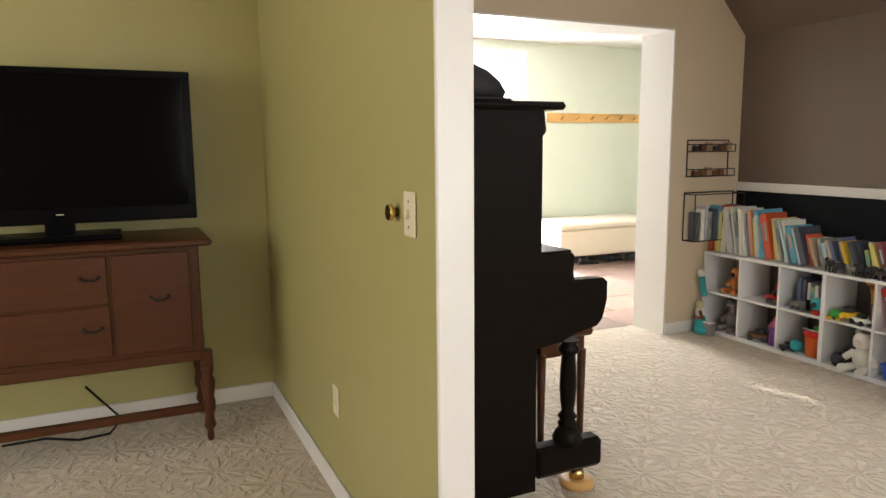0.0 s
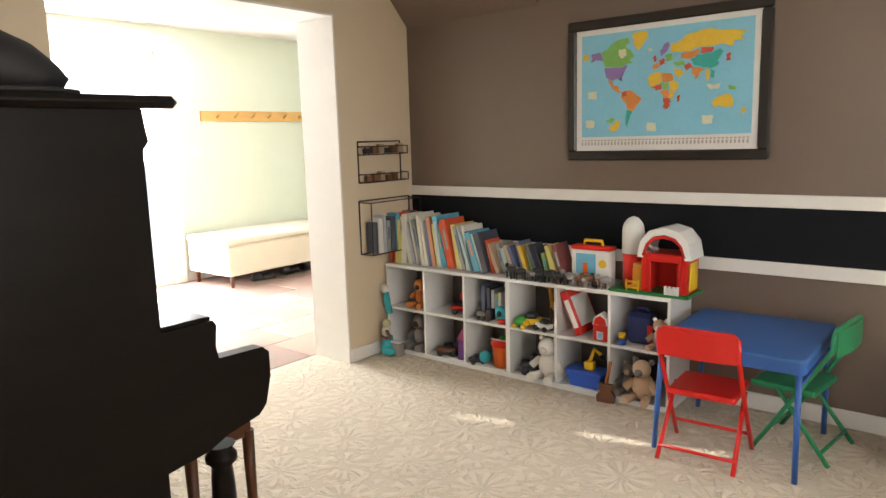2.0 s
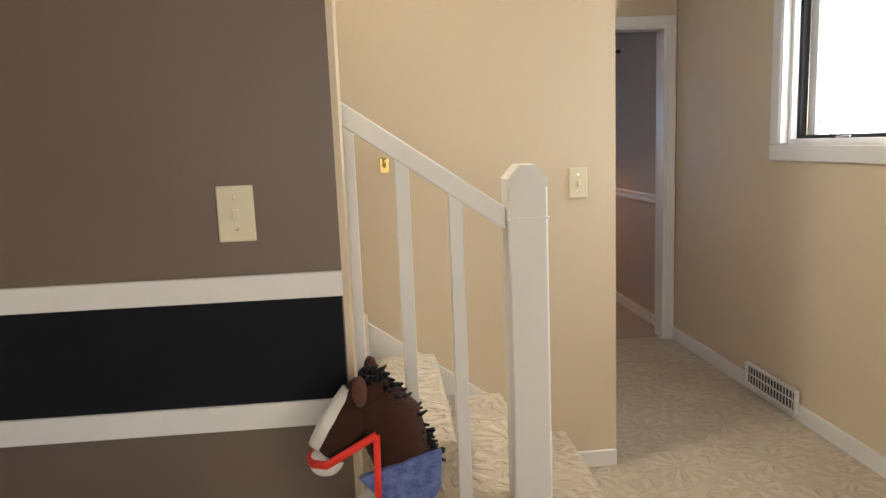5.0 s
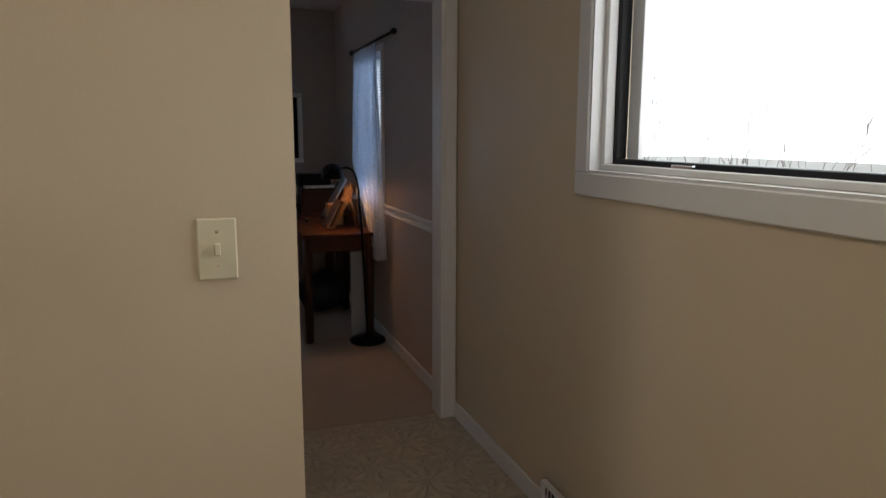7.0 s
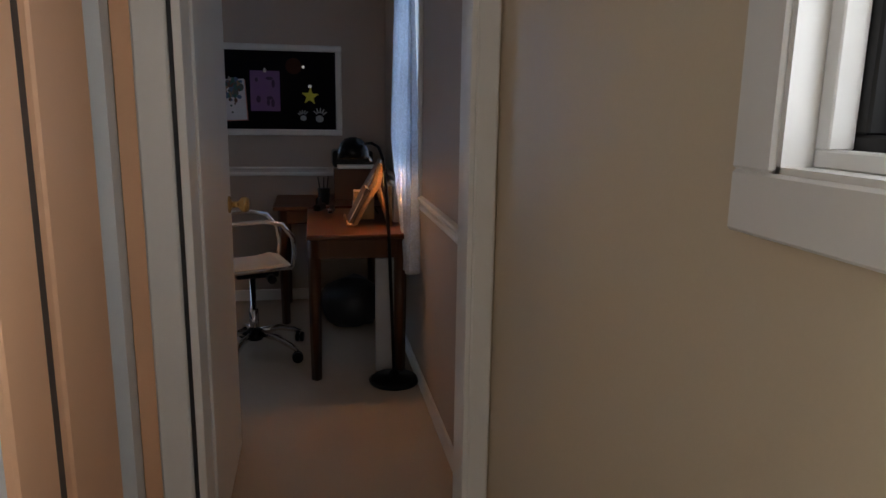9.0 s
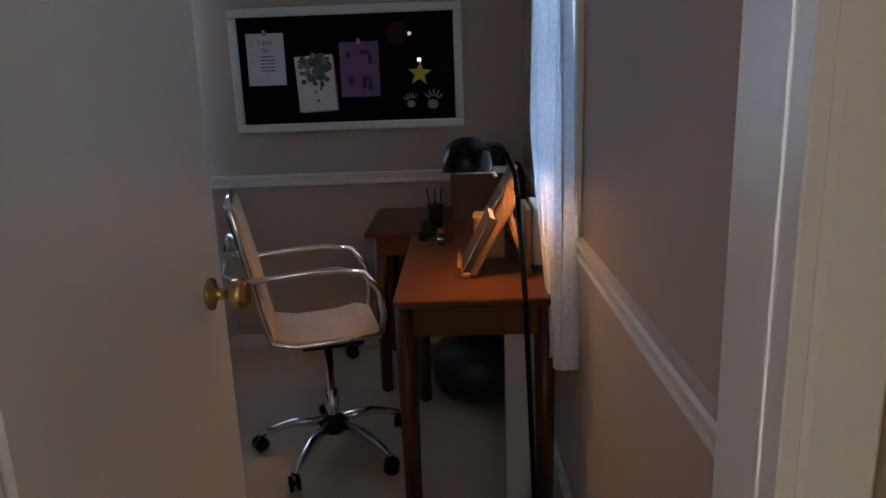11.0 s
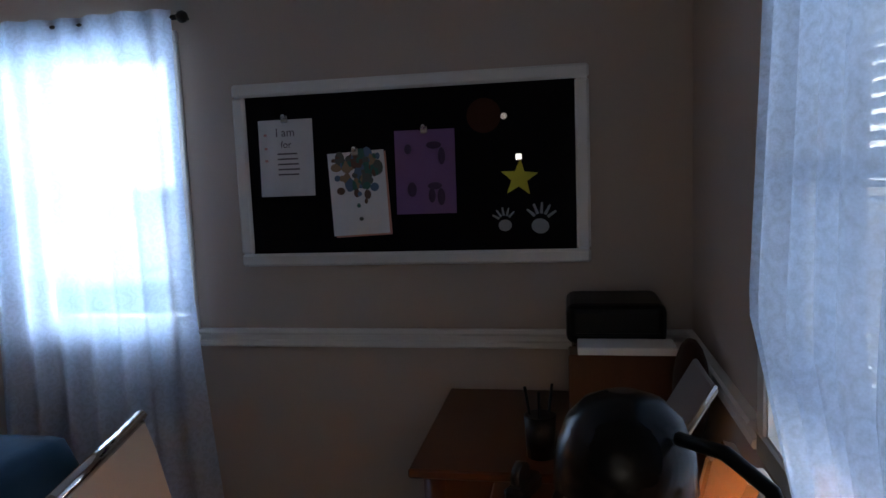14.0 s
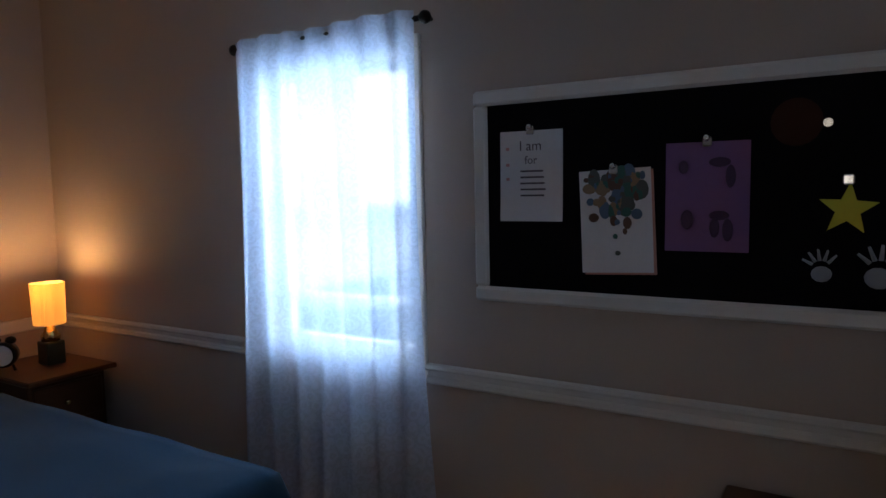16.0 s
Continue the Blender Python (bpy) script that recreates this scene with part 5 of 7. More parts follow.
    part("muzzle_bridge", tube(bm_new(), [(-0.02, 0, 0.63), (-0.08, -0.01, 0.565), (-0.115, -0.01, 0.515)], [0.058, 0.05, 0.042], 12), BROWNFUR, h)
    bm = ball(bm_new(), (-0.125, -0.01, 0.492), 0.042, 0.042, 0.036)
    tube(bm, [(-0.062, -0.01, 0.668), (-0.108, -0.02, 0.60), (-0.145, -0.02, 0.535)], [0.018, 0.026, 0.022], 8)
    part("white_blaze", bm, WHITEFUR, h, "white plush blaze and nose")
    part("ear", ball(bm_new(), (-0.035, -0.055, 0.675), 0.018, 0.012, 0.038), paint("brown_ear", (0.10, 0.045, 0.03), fur=True), h)
    part("ear", ball(bm_new(), (-0.01, 0.05, 0.69), 0.018, 0.012, 0.038), paint("brown_ear", (0.10, 0.045, 0.03), fur=True), h)
    bm = bm_new()
    rr = random.Random(7)
    for i in range(190):
        f = i / 189
        base = Vector((-0.03 + 0.15 * f, rr.uniform(-0.02, 0.02), 0.69 - 0.03 * f - 0.19 * f * f))
        tip = base + Vector((rr.uniform(-0.01, 0.028) + 0.02 * f, rr.uniform(-0.035, 0.035), rr.uniform(-0.004, 0.03)))
        tube(bm, [base, (base + tip) / 2 + Vector((0, rr.uniform(-0.01, 0.01), 0.006)), tip], [0.008, 0.007, 0.003], 5)
    part("mane", bm, paint("black_yarn", (0.012, 0.010, 0.012), fur=True), h, "shaggy black mane")
    red = paint("red_webbing", (0.75, 0.035, 0.02), 0.6)
    bm = tube(bm_new(), [(-0.155, -0.04, 0.50), (-0.12, -0.065, 0.505), (-0.06, -0.07, 0.54), (0.0, -0.075, 0.575)], 0.010, 6)
    tube(bm, [(0.0, -0.075, 0.575), (-0.002, -0.085, 0.48), (-0.004, -0.085, 0.40)], 0.009, 6)
    tube(bm, [(-0.155, -0.04, 0.50), (-0.165, 0, 0.50), (-0.155, 0.04, 0.50)], 0.010, 6)
    part("bridle", bm, red, h, "red webbing bridle and rein")
    band = mat("blue_bandana", (0.012, 0.03, 0.17), 0.8, vary=0.1, scale=48, fine=300, bump=0.3, color2=(0.22, 0.28, 0.50))
    bm = bm_new()
    prism(bm, [(-0.05, 0.475), (0.15, 0.53), (0.145, 0.44), (0.10, 0.355), (0.03, 0.385)], 'y', -0.085, -0.06)
    bmesh.ops.bevel(bm, geom=bm.edges[:], offset=0.008, segments=2, affect='EDGES', profile=0.5)
    part("bandana", bm, band, h, "blue patterned bandana")


toy_chest()
chest_toys()


# ---- stairs ----
def stairs():
    st = tagged(new("stairs"), "carpeted stairs rising behind the brown wall", "stairs", "", "structure")
    run, rise = 0.265, 0.185
    x = 2.08
    for i in range(14):
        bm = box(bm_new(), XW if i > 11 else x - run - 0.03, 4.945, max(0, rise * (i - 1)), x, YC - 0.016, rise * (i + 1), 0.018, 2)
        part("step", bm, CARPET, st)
        x -= run
        if x - run < XW:
            break
    bm = bm_new()
    prism(bm, [(2.10, 0.0), (2.10, 0.12), (XW, 0.12 + 3.95 * 0.70), (XW, 0.0)], 'y', YC - 0.015, YC - 0.001)
    setting("stair_skirt", bm, WHITE, "white stair skirt board", "trim")


def railing():
    r = thing("stair_railing", (0, 0, 0), "white painted stair railing with a square newel post", "railing")
    yr = 4.97
    bm = box(bm_new(), 1.70, yr - 0.052, 0, 1.808, yr + 0.052, 1.27, 0.006)
    cap = bm_new()
    prism(cap, [(1.70, 1.262), (1.808, 1.262), (1.808, 1.285), (1.775, 1.322), (1.733, 1.322), (1.70, 1.285)], 'y', yr - 0.052, yr + 0.052)
    part("newel_post", bm, WHITE, r)
    part("newel_cap", cap, WHITE, r)
    part("newel_band", boxes((1.697, yr - 0.055, 1.175, 1.811, yr + 0.055, 1.182)), WHITE, r)
    bm = bm_new()
    sl = (1.21 - 1.507) / (1.70 - 1.272)
    prism(bm, [(1.70, 1.21), (1.70, 1.145), (1.0, 1.145 - 0.70 * sl), (1.0, 1.21 - 0.70 * sl)], 'y', yr - 0.02, yr + 0.02)
    bmesh.ops.bevel(bm, geom=bm.edges[:], offset=0.004, segments=1, affect='EDGES')
    part("handrail", bm, WHITE, r)
    for x in (1.425, 1.565, 1.285):
        zt = 1.145 + (1.70 - x) * -sl
        zb = 0.185 * max(1, math.ceil((2.08 - x) / 0.265)) - 0.01
        part("baluster", boxes((x - 0.019, yr - 0.016, zb, x + 0.019, yr + 0.016, zt + 0.01), bevel=0.002), WHITE, r)
    g = thing("handrail_bracket", (1.382, YC, 1.31), "small brass handrail bracket on the stair wall", "bracket")
    part("plate", boxes((-0.018, -0.008, -0.03, 0.018, -0.001, 0.03), bevel=0.003), BRASS, g)
    part("hook", tube(bm_new(), [(0, -0.006, 0.0), (0, -0.05, 0.0), (0, -0.06, 0.03)], 0.007, 8), BRASS, g)


stairs()
railing()


# ---- mudroom ----
def storage_bench():
    b = thing("storage_bench", (0, 0, 0), "beige upholstered storage bench on short dark legs", "bench")
    part("box", boxes((-5.18, 5.06, 0.12, -4.47, 6.55, 0.42), bevel=0.015), BENCH, b)
    part("seat_lid", boxes((-5.19, 5.05, 0.422, -4.46, 6.56, 0.50), bevel=0.022), BENCH, b)
    for x in (-5.12, -4.52):
        for y in (5.12, 6.48):
            part("leg", tube(bm_new(), [(x, y, 0), (x, y, 0.125)], [0.016, 0.026], 8), SIDEWOOD, b)


def hook_rail():
    h = thing("hook_rail", (0, 0, 0), "pale pine coat rail with wooden pegs on the wall", "coat rail")
    part("board", boxes((MX, 5.37, 1.645, MX + 0.022, 6.75, 1.755), bevel=0.004), PINE, h)
    for i in range(6):
        y = 5.56 + 0.22 * i
        part("peg", tube(bm_new(), [(MX + 0.02, y, 1.69), (MX + 0.06, y, 1.70), (MX + 0.085, y, 1.725)], [0.012, 0.011, 0.015], 8), PINE, h)


def shoe(place, rz):
    s = thing("shoe", place, "dark shoe lying under the bench", "shoe", "shoes under the bench", rz)
    part("sole", boxes((-0.13, -0.045, 0, 0.13, 0.045, 0.02), bevel=0.008), DARK, s)
    bm = bm_new()
    ball(bm, (0.05, 0, 0.035), 0.075, 0.042, 0.03)
    ball(bm, (-0.06, 0, 0.045), 0.065, 0.042, 0.045)
    part("upper", bm, DARK, s)


def glass_door():
    d = tagged(new("door_glass"), "wide sliding glass door with a white frame", "door", "", "structure")
    y0, y1, z1 = GD[0], GD[1], GD[3]
    part("frame", boxes((MX - 0.1, y0, 0, MX + 0.02, y0 + 0.06, z1), (MX - 0.1, y1 - 0.06, 0, MX + 0.02, y1, z1), (MX - 0.1, y0 + 0.06, z1 - 0.06, MX + 0.02, y1 - 0.06, z1), (MX - 0.1, y0 + 0.06, 0, MX + 0.0, y1 - 0.06, 0.03)), WHITE, d)
    part("casing", boxes((MX, y1, 0, MX + 0.018, y1 + 0.09, z1 + 0.09), (MX, y0 - 0.09, 0, MX + 0.018, y0, z1 + 0.09), (MX, y0, z1, MX + 0.018, y1, z1 + 0.09), bevel=0.003), WHITE, d)
    ym = (y0 + y1) / 2
    part("sash", boxes((MX - 0.06, ym - 0.04, 0.03, MX - 0.02, ym + 0.04, z1 - 0.06), (MX - 0.06, y1 - 0.13, 0.03, MX - 0.02, y1 - 0.06, z1 - 0.06)), WHITE, d)


def wooden_chair():
    c = thing("dining_chair", (-3.75, 3.64, 0), "reddish wooden chair by the glass door", "chair", rz=60)
    m = paint("chair_wood", (0.30, 0.10, 0.04), 0.4)
    part("seat", boxes((-0.2, -0.2, 0.43, 0.2, 0.2, 0.46), bevel=0.01), m, c)
    for x in (-0.17, 0.17):
        part("front_leg", tube(bm_new(), [(x, -0.17, 0), (x, -0.17, 0.43)], 0.018, 8), m, c)
        part("back_post", tube(bm_new(), [(x, 0.18, 0), (x, 0.18, 0.45), (x, 0.24, 0.98)], 0.018, 8), m, c)
    for z in (0.62, 0.76, 0.92):
        part("back_slat", boxes((-0.16, 0.20 + (z - 0.45) * 0.1, z - 0.035, 0.16, 0.215 + (z - 0.45) * 0.1, z + 0.035), bevel=0.004), m, c)


storage_bench()
hook_rail()
for q in ((-4.62, 5.55, 0, 80), (-4.66, 5.95, 0, 100), (-4.62, 6.25, 0, 70)):
    shoe(q[:3], q[3])
glass_door()
wooden_chair()
tile = boxes((0, 0, -0.012, 0.43, 0.43, 0.0), bevel=0.003)
me = bpy.data.meshes.new("tile")
tile.to_mesh(me)
tile.free()
me.materials.append(SLATE)
for i in range(7):
    for j in range(14):
        t = new("tile", me)
        t.parent = mud
        t.location = (-5.246 + 0.439 * i, 1.05 + 0.439 * j + (0.22 if i % 2 else 0), 0.0)


# ---- outside ----
def glow(name, color, strength):
    m = bpy.data.materials.new(name)
    m.use_nodes = True
    b = m.node_tree.nodes["Principled BSDF"]
    b.inputs["Base Color"].default_value = (*color, 1)
    b.inputs["Emission Color"].default_value, b.inputs["Emission Strength"].default_value = (*color, 1), strength
    return m


OUT = glow("bright_overcast_distance", (0.86, 0.93, 1.0), 2.2)
OUTWARM = glow("sunlit_distance", (1.0, 0.97, 0.92), 2.6)
setting("backdrop_east", boxes((60, -60, -8, 60.2, 75, 45)), OUT, "pale overcast sky in the distance", "backdrop")
setting("backdrop_north", boxes((-50, 75, -8, 60, 75.2, 45)), OUT, "pale overcast sky in the distance", "backdrop")
setting("backdrop_west", boxes((-60.2, -60, -2, -60, 75, 17)), OUTWARM, "bright hazy distance beyond the glass door", "backdrop")
setting("ground", boxes((3.49, -60, -1.2, 60, 75, -1.0), (-50, 10.81, -1.2, 3.49, 75, -1.0)), mat("winter_lawn", (0.34, 0.33, 0.30), 0.9, vary=0.2, scale=2, fine=30), "pale winter ground outside", "ground")
# Near-white base colour stands in for the glare outside the door.
setting("ground_west", boxes((-60, -60, -0.2, -5.38, 75, -0.1)), mat("glare_white_ground", (0.82, 0.82, 0.83), 0.9, vary=0.05), "ground outside the glass door, whitened to look glaring", "ground")


def shrub(place, seed, size):
    """A bare winter shrub: many forking stems."""
    rr = random.Random(seed)
    s = thing("shrub", place, "bare winter shrub outside the hall window", "shrub", "shrubs outside the window")
    bm = bm_new()

    def grow(p, d, length, r, depth):
        q = p + d * length
        tube(bm, [p, p + d * length * 0.5 + Vector((rr.uniform(-1, 1), rr.uniform(-1, 1), 0)) * length * 0.06, q], [r, r * 0.8, r * 0.6], 4, False)
        if depth:
            for _ in range(rr.choice((2, 3))):
                grow(q, (d + Vector((rr.uniform(-0.6, 0.6), rr.uniform(-0.6, 0.6), rr.uniform(-0.1, 0.35)))).normalized(), length * rr.uniform(0.55, 0.8), r * 0.55, depth - 1)
    for _ in range(7):
        grow(Vector((rr.uniform(-0.2, 0.2), rr.uniform(-0.2, 0.2), 0)), Vector((rr.uniform(-0.5, 0.5), rr.uniform(-0.5, 0.5), 1)).normalized(), size * 0.42, 0.013, 4)
    part("crown", bm, paint("twig_bark", (0.20, 0.16, 0.145), 0.9), s)


for i, q in enumerate(((8.2, 12.4), (8.6, 14.6), (9.2, 16.6), (9.5, 11.2), (10.5, 13.4), (11, 18.5))):
    shrub((*q, -1.0), 10 + i, 3.5 + 0.25 * (i % 3))


# ---- windows ----
def window_set(name, label, axis, wall, a0, a1, z0, z1, inner, frame_m, casing, case_w, rails=()):
    """Window in a wall plane: axis 'x' for a wall facing -x, 'y' for one facing -y. inner: how deep the sash sits."""
    w = tagged(new(name), label, "window", "", "structure")

    def bx(n, u0, u1, c0, c1, d0, d1, m, parent, bevel=0.003):
        b = (wall + d0, u0, c0, wall + d1, u1, c1) if axis == 'x' else (u0, wall + d0, c0, u1, wall + d1, c1)
        return part(n, boxes(b, bevel=bevel), m, parent)
    f = 0.045
    for u0, u1, c0, c1 in ((a0, a1, z0, z0 + f), (a0, a1, z1 - f, z1), (a0, a0 + f, z0 + f, z1 - f), (a1 - f, a1, z0 + f, z1 - f)):
        bx("window_frame", u0, u1, c0, c1, inner, inner + 0.04, frame_m, w)
    for z in rails:
        bx("meeting_rail", a0 + f, a1 - f, z - 0.02, z + 0.02, inner, inner + 0.03, frame_m, w)
    if casing:
        c = case_w
        for n, u0, u1, c0, c1 in (("sill_casing", a0 - c, a1 + c, z0 - c, z0), ("head_casing", a0 - c, a1 + c, z1, z1 + c), ("side_casing", a0 - c, a0, z0, z1), ("side_casing", a1, a1 + c, z0, z1)):
            bx(n, u0, u1, c0, c1, -0.018, 0.0, WHITE, w, 0.004)
        for n, u0, u1, c0, c1 in (("reveal", a0, a1, z0, z0 + 0.008), ("reveal", a0, a1, z1 - 0.008, z1), ("reveal", a0, a0 + 0.008, z0, z1), ("reveal", a1 - 0.008, a1, z0, z1)):
            bx(n, u0, u1, c0, c1, -0.012, inner, WHITE, w, 0)
        for n, u0, u1, c0, c1 in (("stop_bead", a0 + 0.008, a1 - 0.008, z0 + 0.008, z0 + 0.028), ("stop_bead", a1 - 0.03, a1 - 0.008, z0 + 0.028, z1)):
            bx(n, u0, u1, c0, c1, inner * 0.45, inner, WHITE, w, 0.002)
    return w


BLACKFRAME = paint("black_window_frame", (0.008, 0.008, 0.009), 0.5)
w = window_set("window_hall", "wide hall window with a black sash and white casing", 'x', XE, HW[0], HW[1], HW[2], HW[3], 0.06, BLACKFRAME, True, 0.075)
part("latch", boxes((XE + 0.045, 5.93, HW[2] + 0.012, XE + 0.063, 6.02, HW[2] + 0.038), bevel=0.003), STEEL, w)
part("inner_track", boxes((XE + 0.10, HW[1] - 0.105, HW[2] + 0.045, XE + 0.12, HW[1] - 0.045, HW[3] - 0.045), bevel=0.002), WHITEP, w)
window_set("window_bed", "double hung bedroom window behind lace", 'y', YB, BW[0], BW[1], BW[2], BW[3], 0.06, WHITE, True, 0.04, (1.45, 1.13))
window_set("window_desk", "bedroom window beside the desk with a slatted blind", 'x', XE, DW[0], DW[1], DW[2], DW[3], 0.07, WHITE, True, 0.05, (1.47,))
# Never in view; added so the east fill lamp has an opening.
window_set("window_east_added", "unseen window added in the outer wall to light the playroom", 'x', XE, EW[0], EW[1], EW[2], EW[3], 0.05, WHITE, True, 0.08, (1.5,))
window_set("window_south", "wide window behind the start of the walk", 'y', -2.4, SW[0], SW[1], SW[2], SW[3], -0.1, WHITE, False, 0, (1.45,))


def blind(name, label, axis, wall, a0, a1, z0, z1, step, tilt):
    b = thing(name, (0, 0, 0), label, "blind")
    m = paint("blind_slat", (0.74, 0.76, 0.78), 0.5)
    me = None
    n = int((z1 - z0) / step)
    for i in range(n):
        if me is None:
            bm = box(bm_new(), -(a1 - a0) / 2, -0.012, -0.0008, (a1 - a0) / 2, 0.012, 0.0008)
            o = part("slat", bm, m, b)
            me = o.data
        else:
            o = new("slat", me)
            o.parent = b
        c = (a0 + a1) / 2
        o.matrix_basis = pose(wall, c, z1 - step * (i + 0.5), 0, 0, 90) @ pose(0, 0, 0, tilt) if axis == 'x' else pose(c, wall, z1 - step * (i + 0.5), tilt)
    hr = (wall - 0.014, a0, z1, wall + 0.014, a1, z1 + 0.03) if axis == 'x' else (a0, wall - 0.014, z1, a1, wall + 0.014, z1 + 0.03)
    part("head_rail", boxes(hr, bevel=0.003), m, b)


blind("slatted_blind", "white slatted blind in the window beside the desk", 'x', XE + 0.03, DW[0] + 0.015, DW[1] - 0.015, DW[2] + 0.18, DW[3] - 0.04, 0.021, 25)
blind("slatted_blind", "white slatted blind in the bedroom window", 'y', YB + 0.03, BW[1] - 0.13, BW[1] - 0.055, BW[2] + 0.02, 1.42, 0.022, 20)


def lace_mat():
    m = bpy.data.materials.new("white_lace")
    m.use_nodes = True
    nt = m.node_tree
    N, L = nt.nodes, nt.links
    N.remove(N["Principled BSDF"])
    out = N["Material Output"]
    dif, tra, clear = N.new("ShaderNodeBsdfDiffuse"), N.new("ShaderNodeBsdfTranslucent"), N.new("ShaderNodeBsdfTransparent")
    dif.inputs[0].default_value, tra.inputs[0].default_value = (0.72, 0.72, 0.74, 1), (0.55, 0.72, 1.0, 1)
    a, b = N.new("ShaderNodeMixShader"), N.new("ShaderNodeMixShader")
    a.inputs[0].default_value = 0.45
    L.new(dif.outputs[0], a.inputs[1])
    L.new(tra.outputs[0], a.inputs[2])
    tc, vor, net = N.new("ShaderNodeTexCoord"), N.new("ShaderNodeTexVoronoi"), N.new("ShaderNodeTexNoise")
    vor.inputs["Scale"].default_value, net.inputs["Scale"].default_value = 30, 260
    L.new(tc.outputs["Object"], vor.inputs["Vector"])
    L.new(tc.outputs["Object"], net.inputs["Vector"])
    ringer = N.new("ShaderNodeMath")
    ringer.operation = 'PINGPONG'
    ringer.inputs[1].default_value = 0.22
    L.new(vor.outputs["Distance"], ringer.inputs[0])
    r = N.new("ShaderNodeMapRange")
    r.inputs[1].default_value, r.inputs[2].default_value, r.inputs[3].default_value, r.inputs[4].default_value = 0.05, 0.2, 0.80, 0.70
    L.new(ringer.outputs[0], r.inputs[0])
    mu = N.new("ShaderNodeMath")
    mu.operation = 'MULTIPLY_ADD'
    mu.inputs[1].default_value = 0.3
    L.new(net.outputs[0], mu.inputs[0])
    sb = N.new("ShaderNodeMath")
    sb.operation = 'SUBTRACT'
    sb.inputs[1].default_value = 0.15
    L.new(r.outputs[0], sb.inputs[0])
    L.new(sb.outputs[0], mu.inputs[2])
    L.new(mu.outputs[0], b.inputs[0])
    L.new(clear.outputs[0], b.inputs[1])
    L.new(a.outputs[0], b.inputs[2])
    L.new(b.outputs[0], out.inputs[0])
    return m


LACE = lace_mat()


def curtain(label, axis, wall, a0, a1, z0, z1, folds, seed, rod, flare=0.0, sweep=None):
    c = thing("lace_curtain", (0, 0, 0), label, "curtain", "lace curtains")
    rr = random.Random(seed)
    bm = bm_new()
    nu, nv = folds * 10, 30
    ph = [rr.uniform(0, 6.28) for _ in range(3)]
    grid = []
    for j in range(nv + 1):
        v = j / nv
        row = []
        for i in range(nu + 1):
            u = i / nu
            amp = 0.012 + 0.022 * v
            d = amp * math.sin(u * folds * math.tau + ph[0] + 0.5 * math.sin(v * 3 + ph[1])) + 0.01 * math.sin(u * 11 + v * 4 + ph[2])
            far = a1 - sweep * min(1, max(0, (v - 0.56) / 0.40)) if sweep else a1
            x = a0 + (far - a0) * u + flare * v * v * (u - 0.4) + 0.012 * math.sin(v * 5 + u * 9)
            z = z1 + (z0 - z1) * v + (0.012 * math.sin(u * 40) if j == nv else 0)
            row.append(bm.verts.new((wall - 0.06 + d, x, z) if axis == 'x' else (x, wall - 0.06 + d, z)))
        grid.append(row)
    for j in range(nv):
        for i in range(nu):
            bm.faces.new((grid[j][i], grid[j][i + 1], grid[j + 1][i + 1], grid[j + 1][i])).smooth = True
    part("cloth", bm, LACE, c)
    r0, r1, rz = rod
    r = thing("curtain_rod", (0, 0, 0), "dark metal curtain rod with ball ends above the window", "curtain rod", "curtain rods")
    P = (lambda u, z, d: (wall - d, u, z)) if axis == 'x' else (lambda u, z, d: (u, wall - d, z))
    part("rod", tube(bm_new(), [P(r0, rz, 0.035), P(r1, rz, 0.035)], 0.009, 8), WIRE, r)
    for u in (r0, r1):
        part("finial", ball(bm_new(), P(u, rz, 0.035), 0.02), WIRE, r)
        part("bracket", tube(bm_new(), [P(u, rz, 0.035), P(u, rz, 0.0)], 0.007, 6), WIRE, r)


curtain("white lace curtain hanging to the floor over the bedroom window", 'y', YB - 0.02, 0.90, 1.66, 0.10, 2.045, 7, 3, (0.89, 1.70, 2.022), 0.12)
curtain("white lace curtain gathered beside the desk", 'x', XE + 0.015, 8.96, 9.665, 0.60, 2.03, 7, 5, (8.64, 9.86, 2.06), 0.2, 0.74)


# ---- hall ----
def picture(place, w, h, label, art):
    p = thing("framed_picture", place, label, "picture", "pictures on the hall wall", 90)
    for b in ((-w / 2, -h / 2, w / 2, -h / 2 + 0.04), (-w / 2, h / 2 - 0.04, w / 2, h / 2), (-w / 2, -h / 2 + 0.04, -w / 2 + 0.04, h / 2 - 0.04), (w / 2 - 0.04, -h / 2 + 0.04, w / 2, h / 2 - 0.04)):
        part("frame_side", boxes((b[0], -0.028, b[1], b[2], -0.002, b[3]), bevel=0.003), BLACKFRAME, p)
    part("mat_board", boxes((-w / 2 + 0.04, -0.014, -h / 2 + 0.04, w / 2 - 0.04, -0.008, h / 2 - 0.04)), paint("mat_board", (0.55, 0.56, 0.58)), p)
    part("print", boxes((-w / 2 + 0.10, -0.0155, -h / 2 + 0.07, w / 2 - 0.10, -0.0138, h / 2 - 0.07)), art, p)
    return p


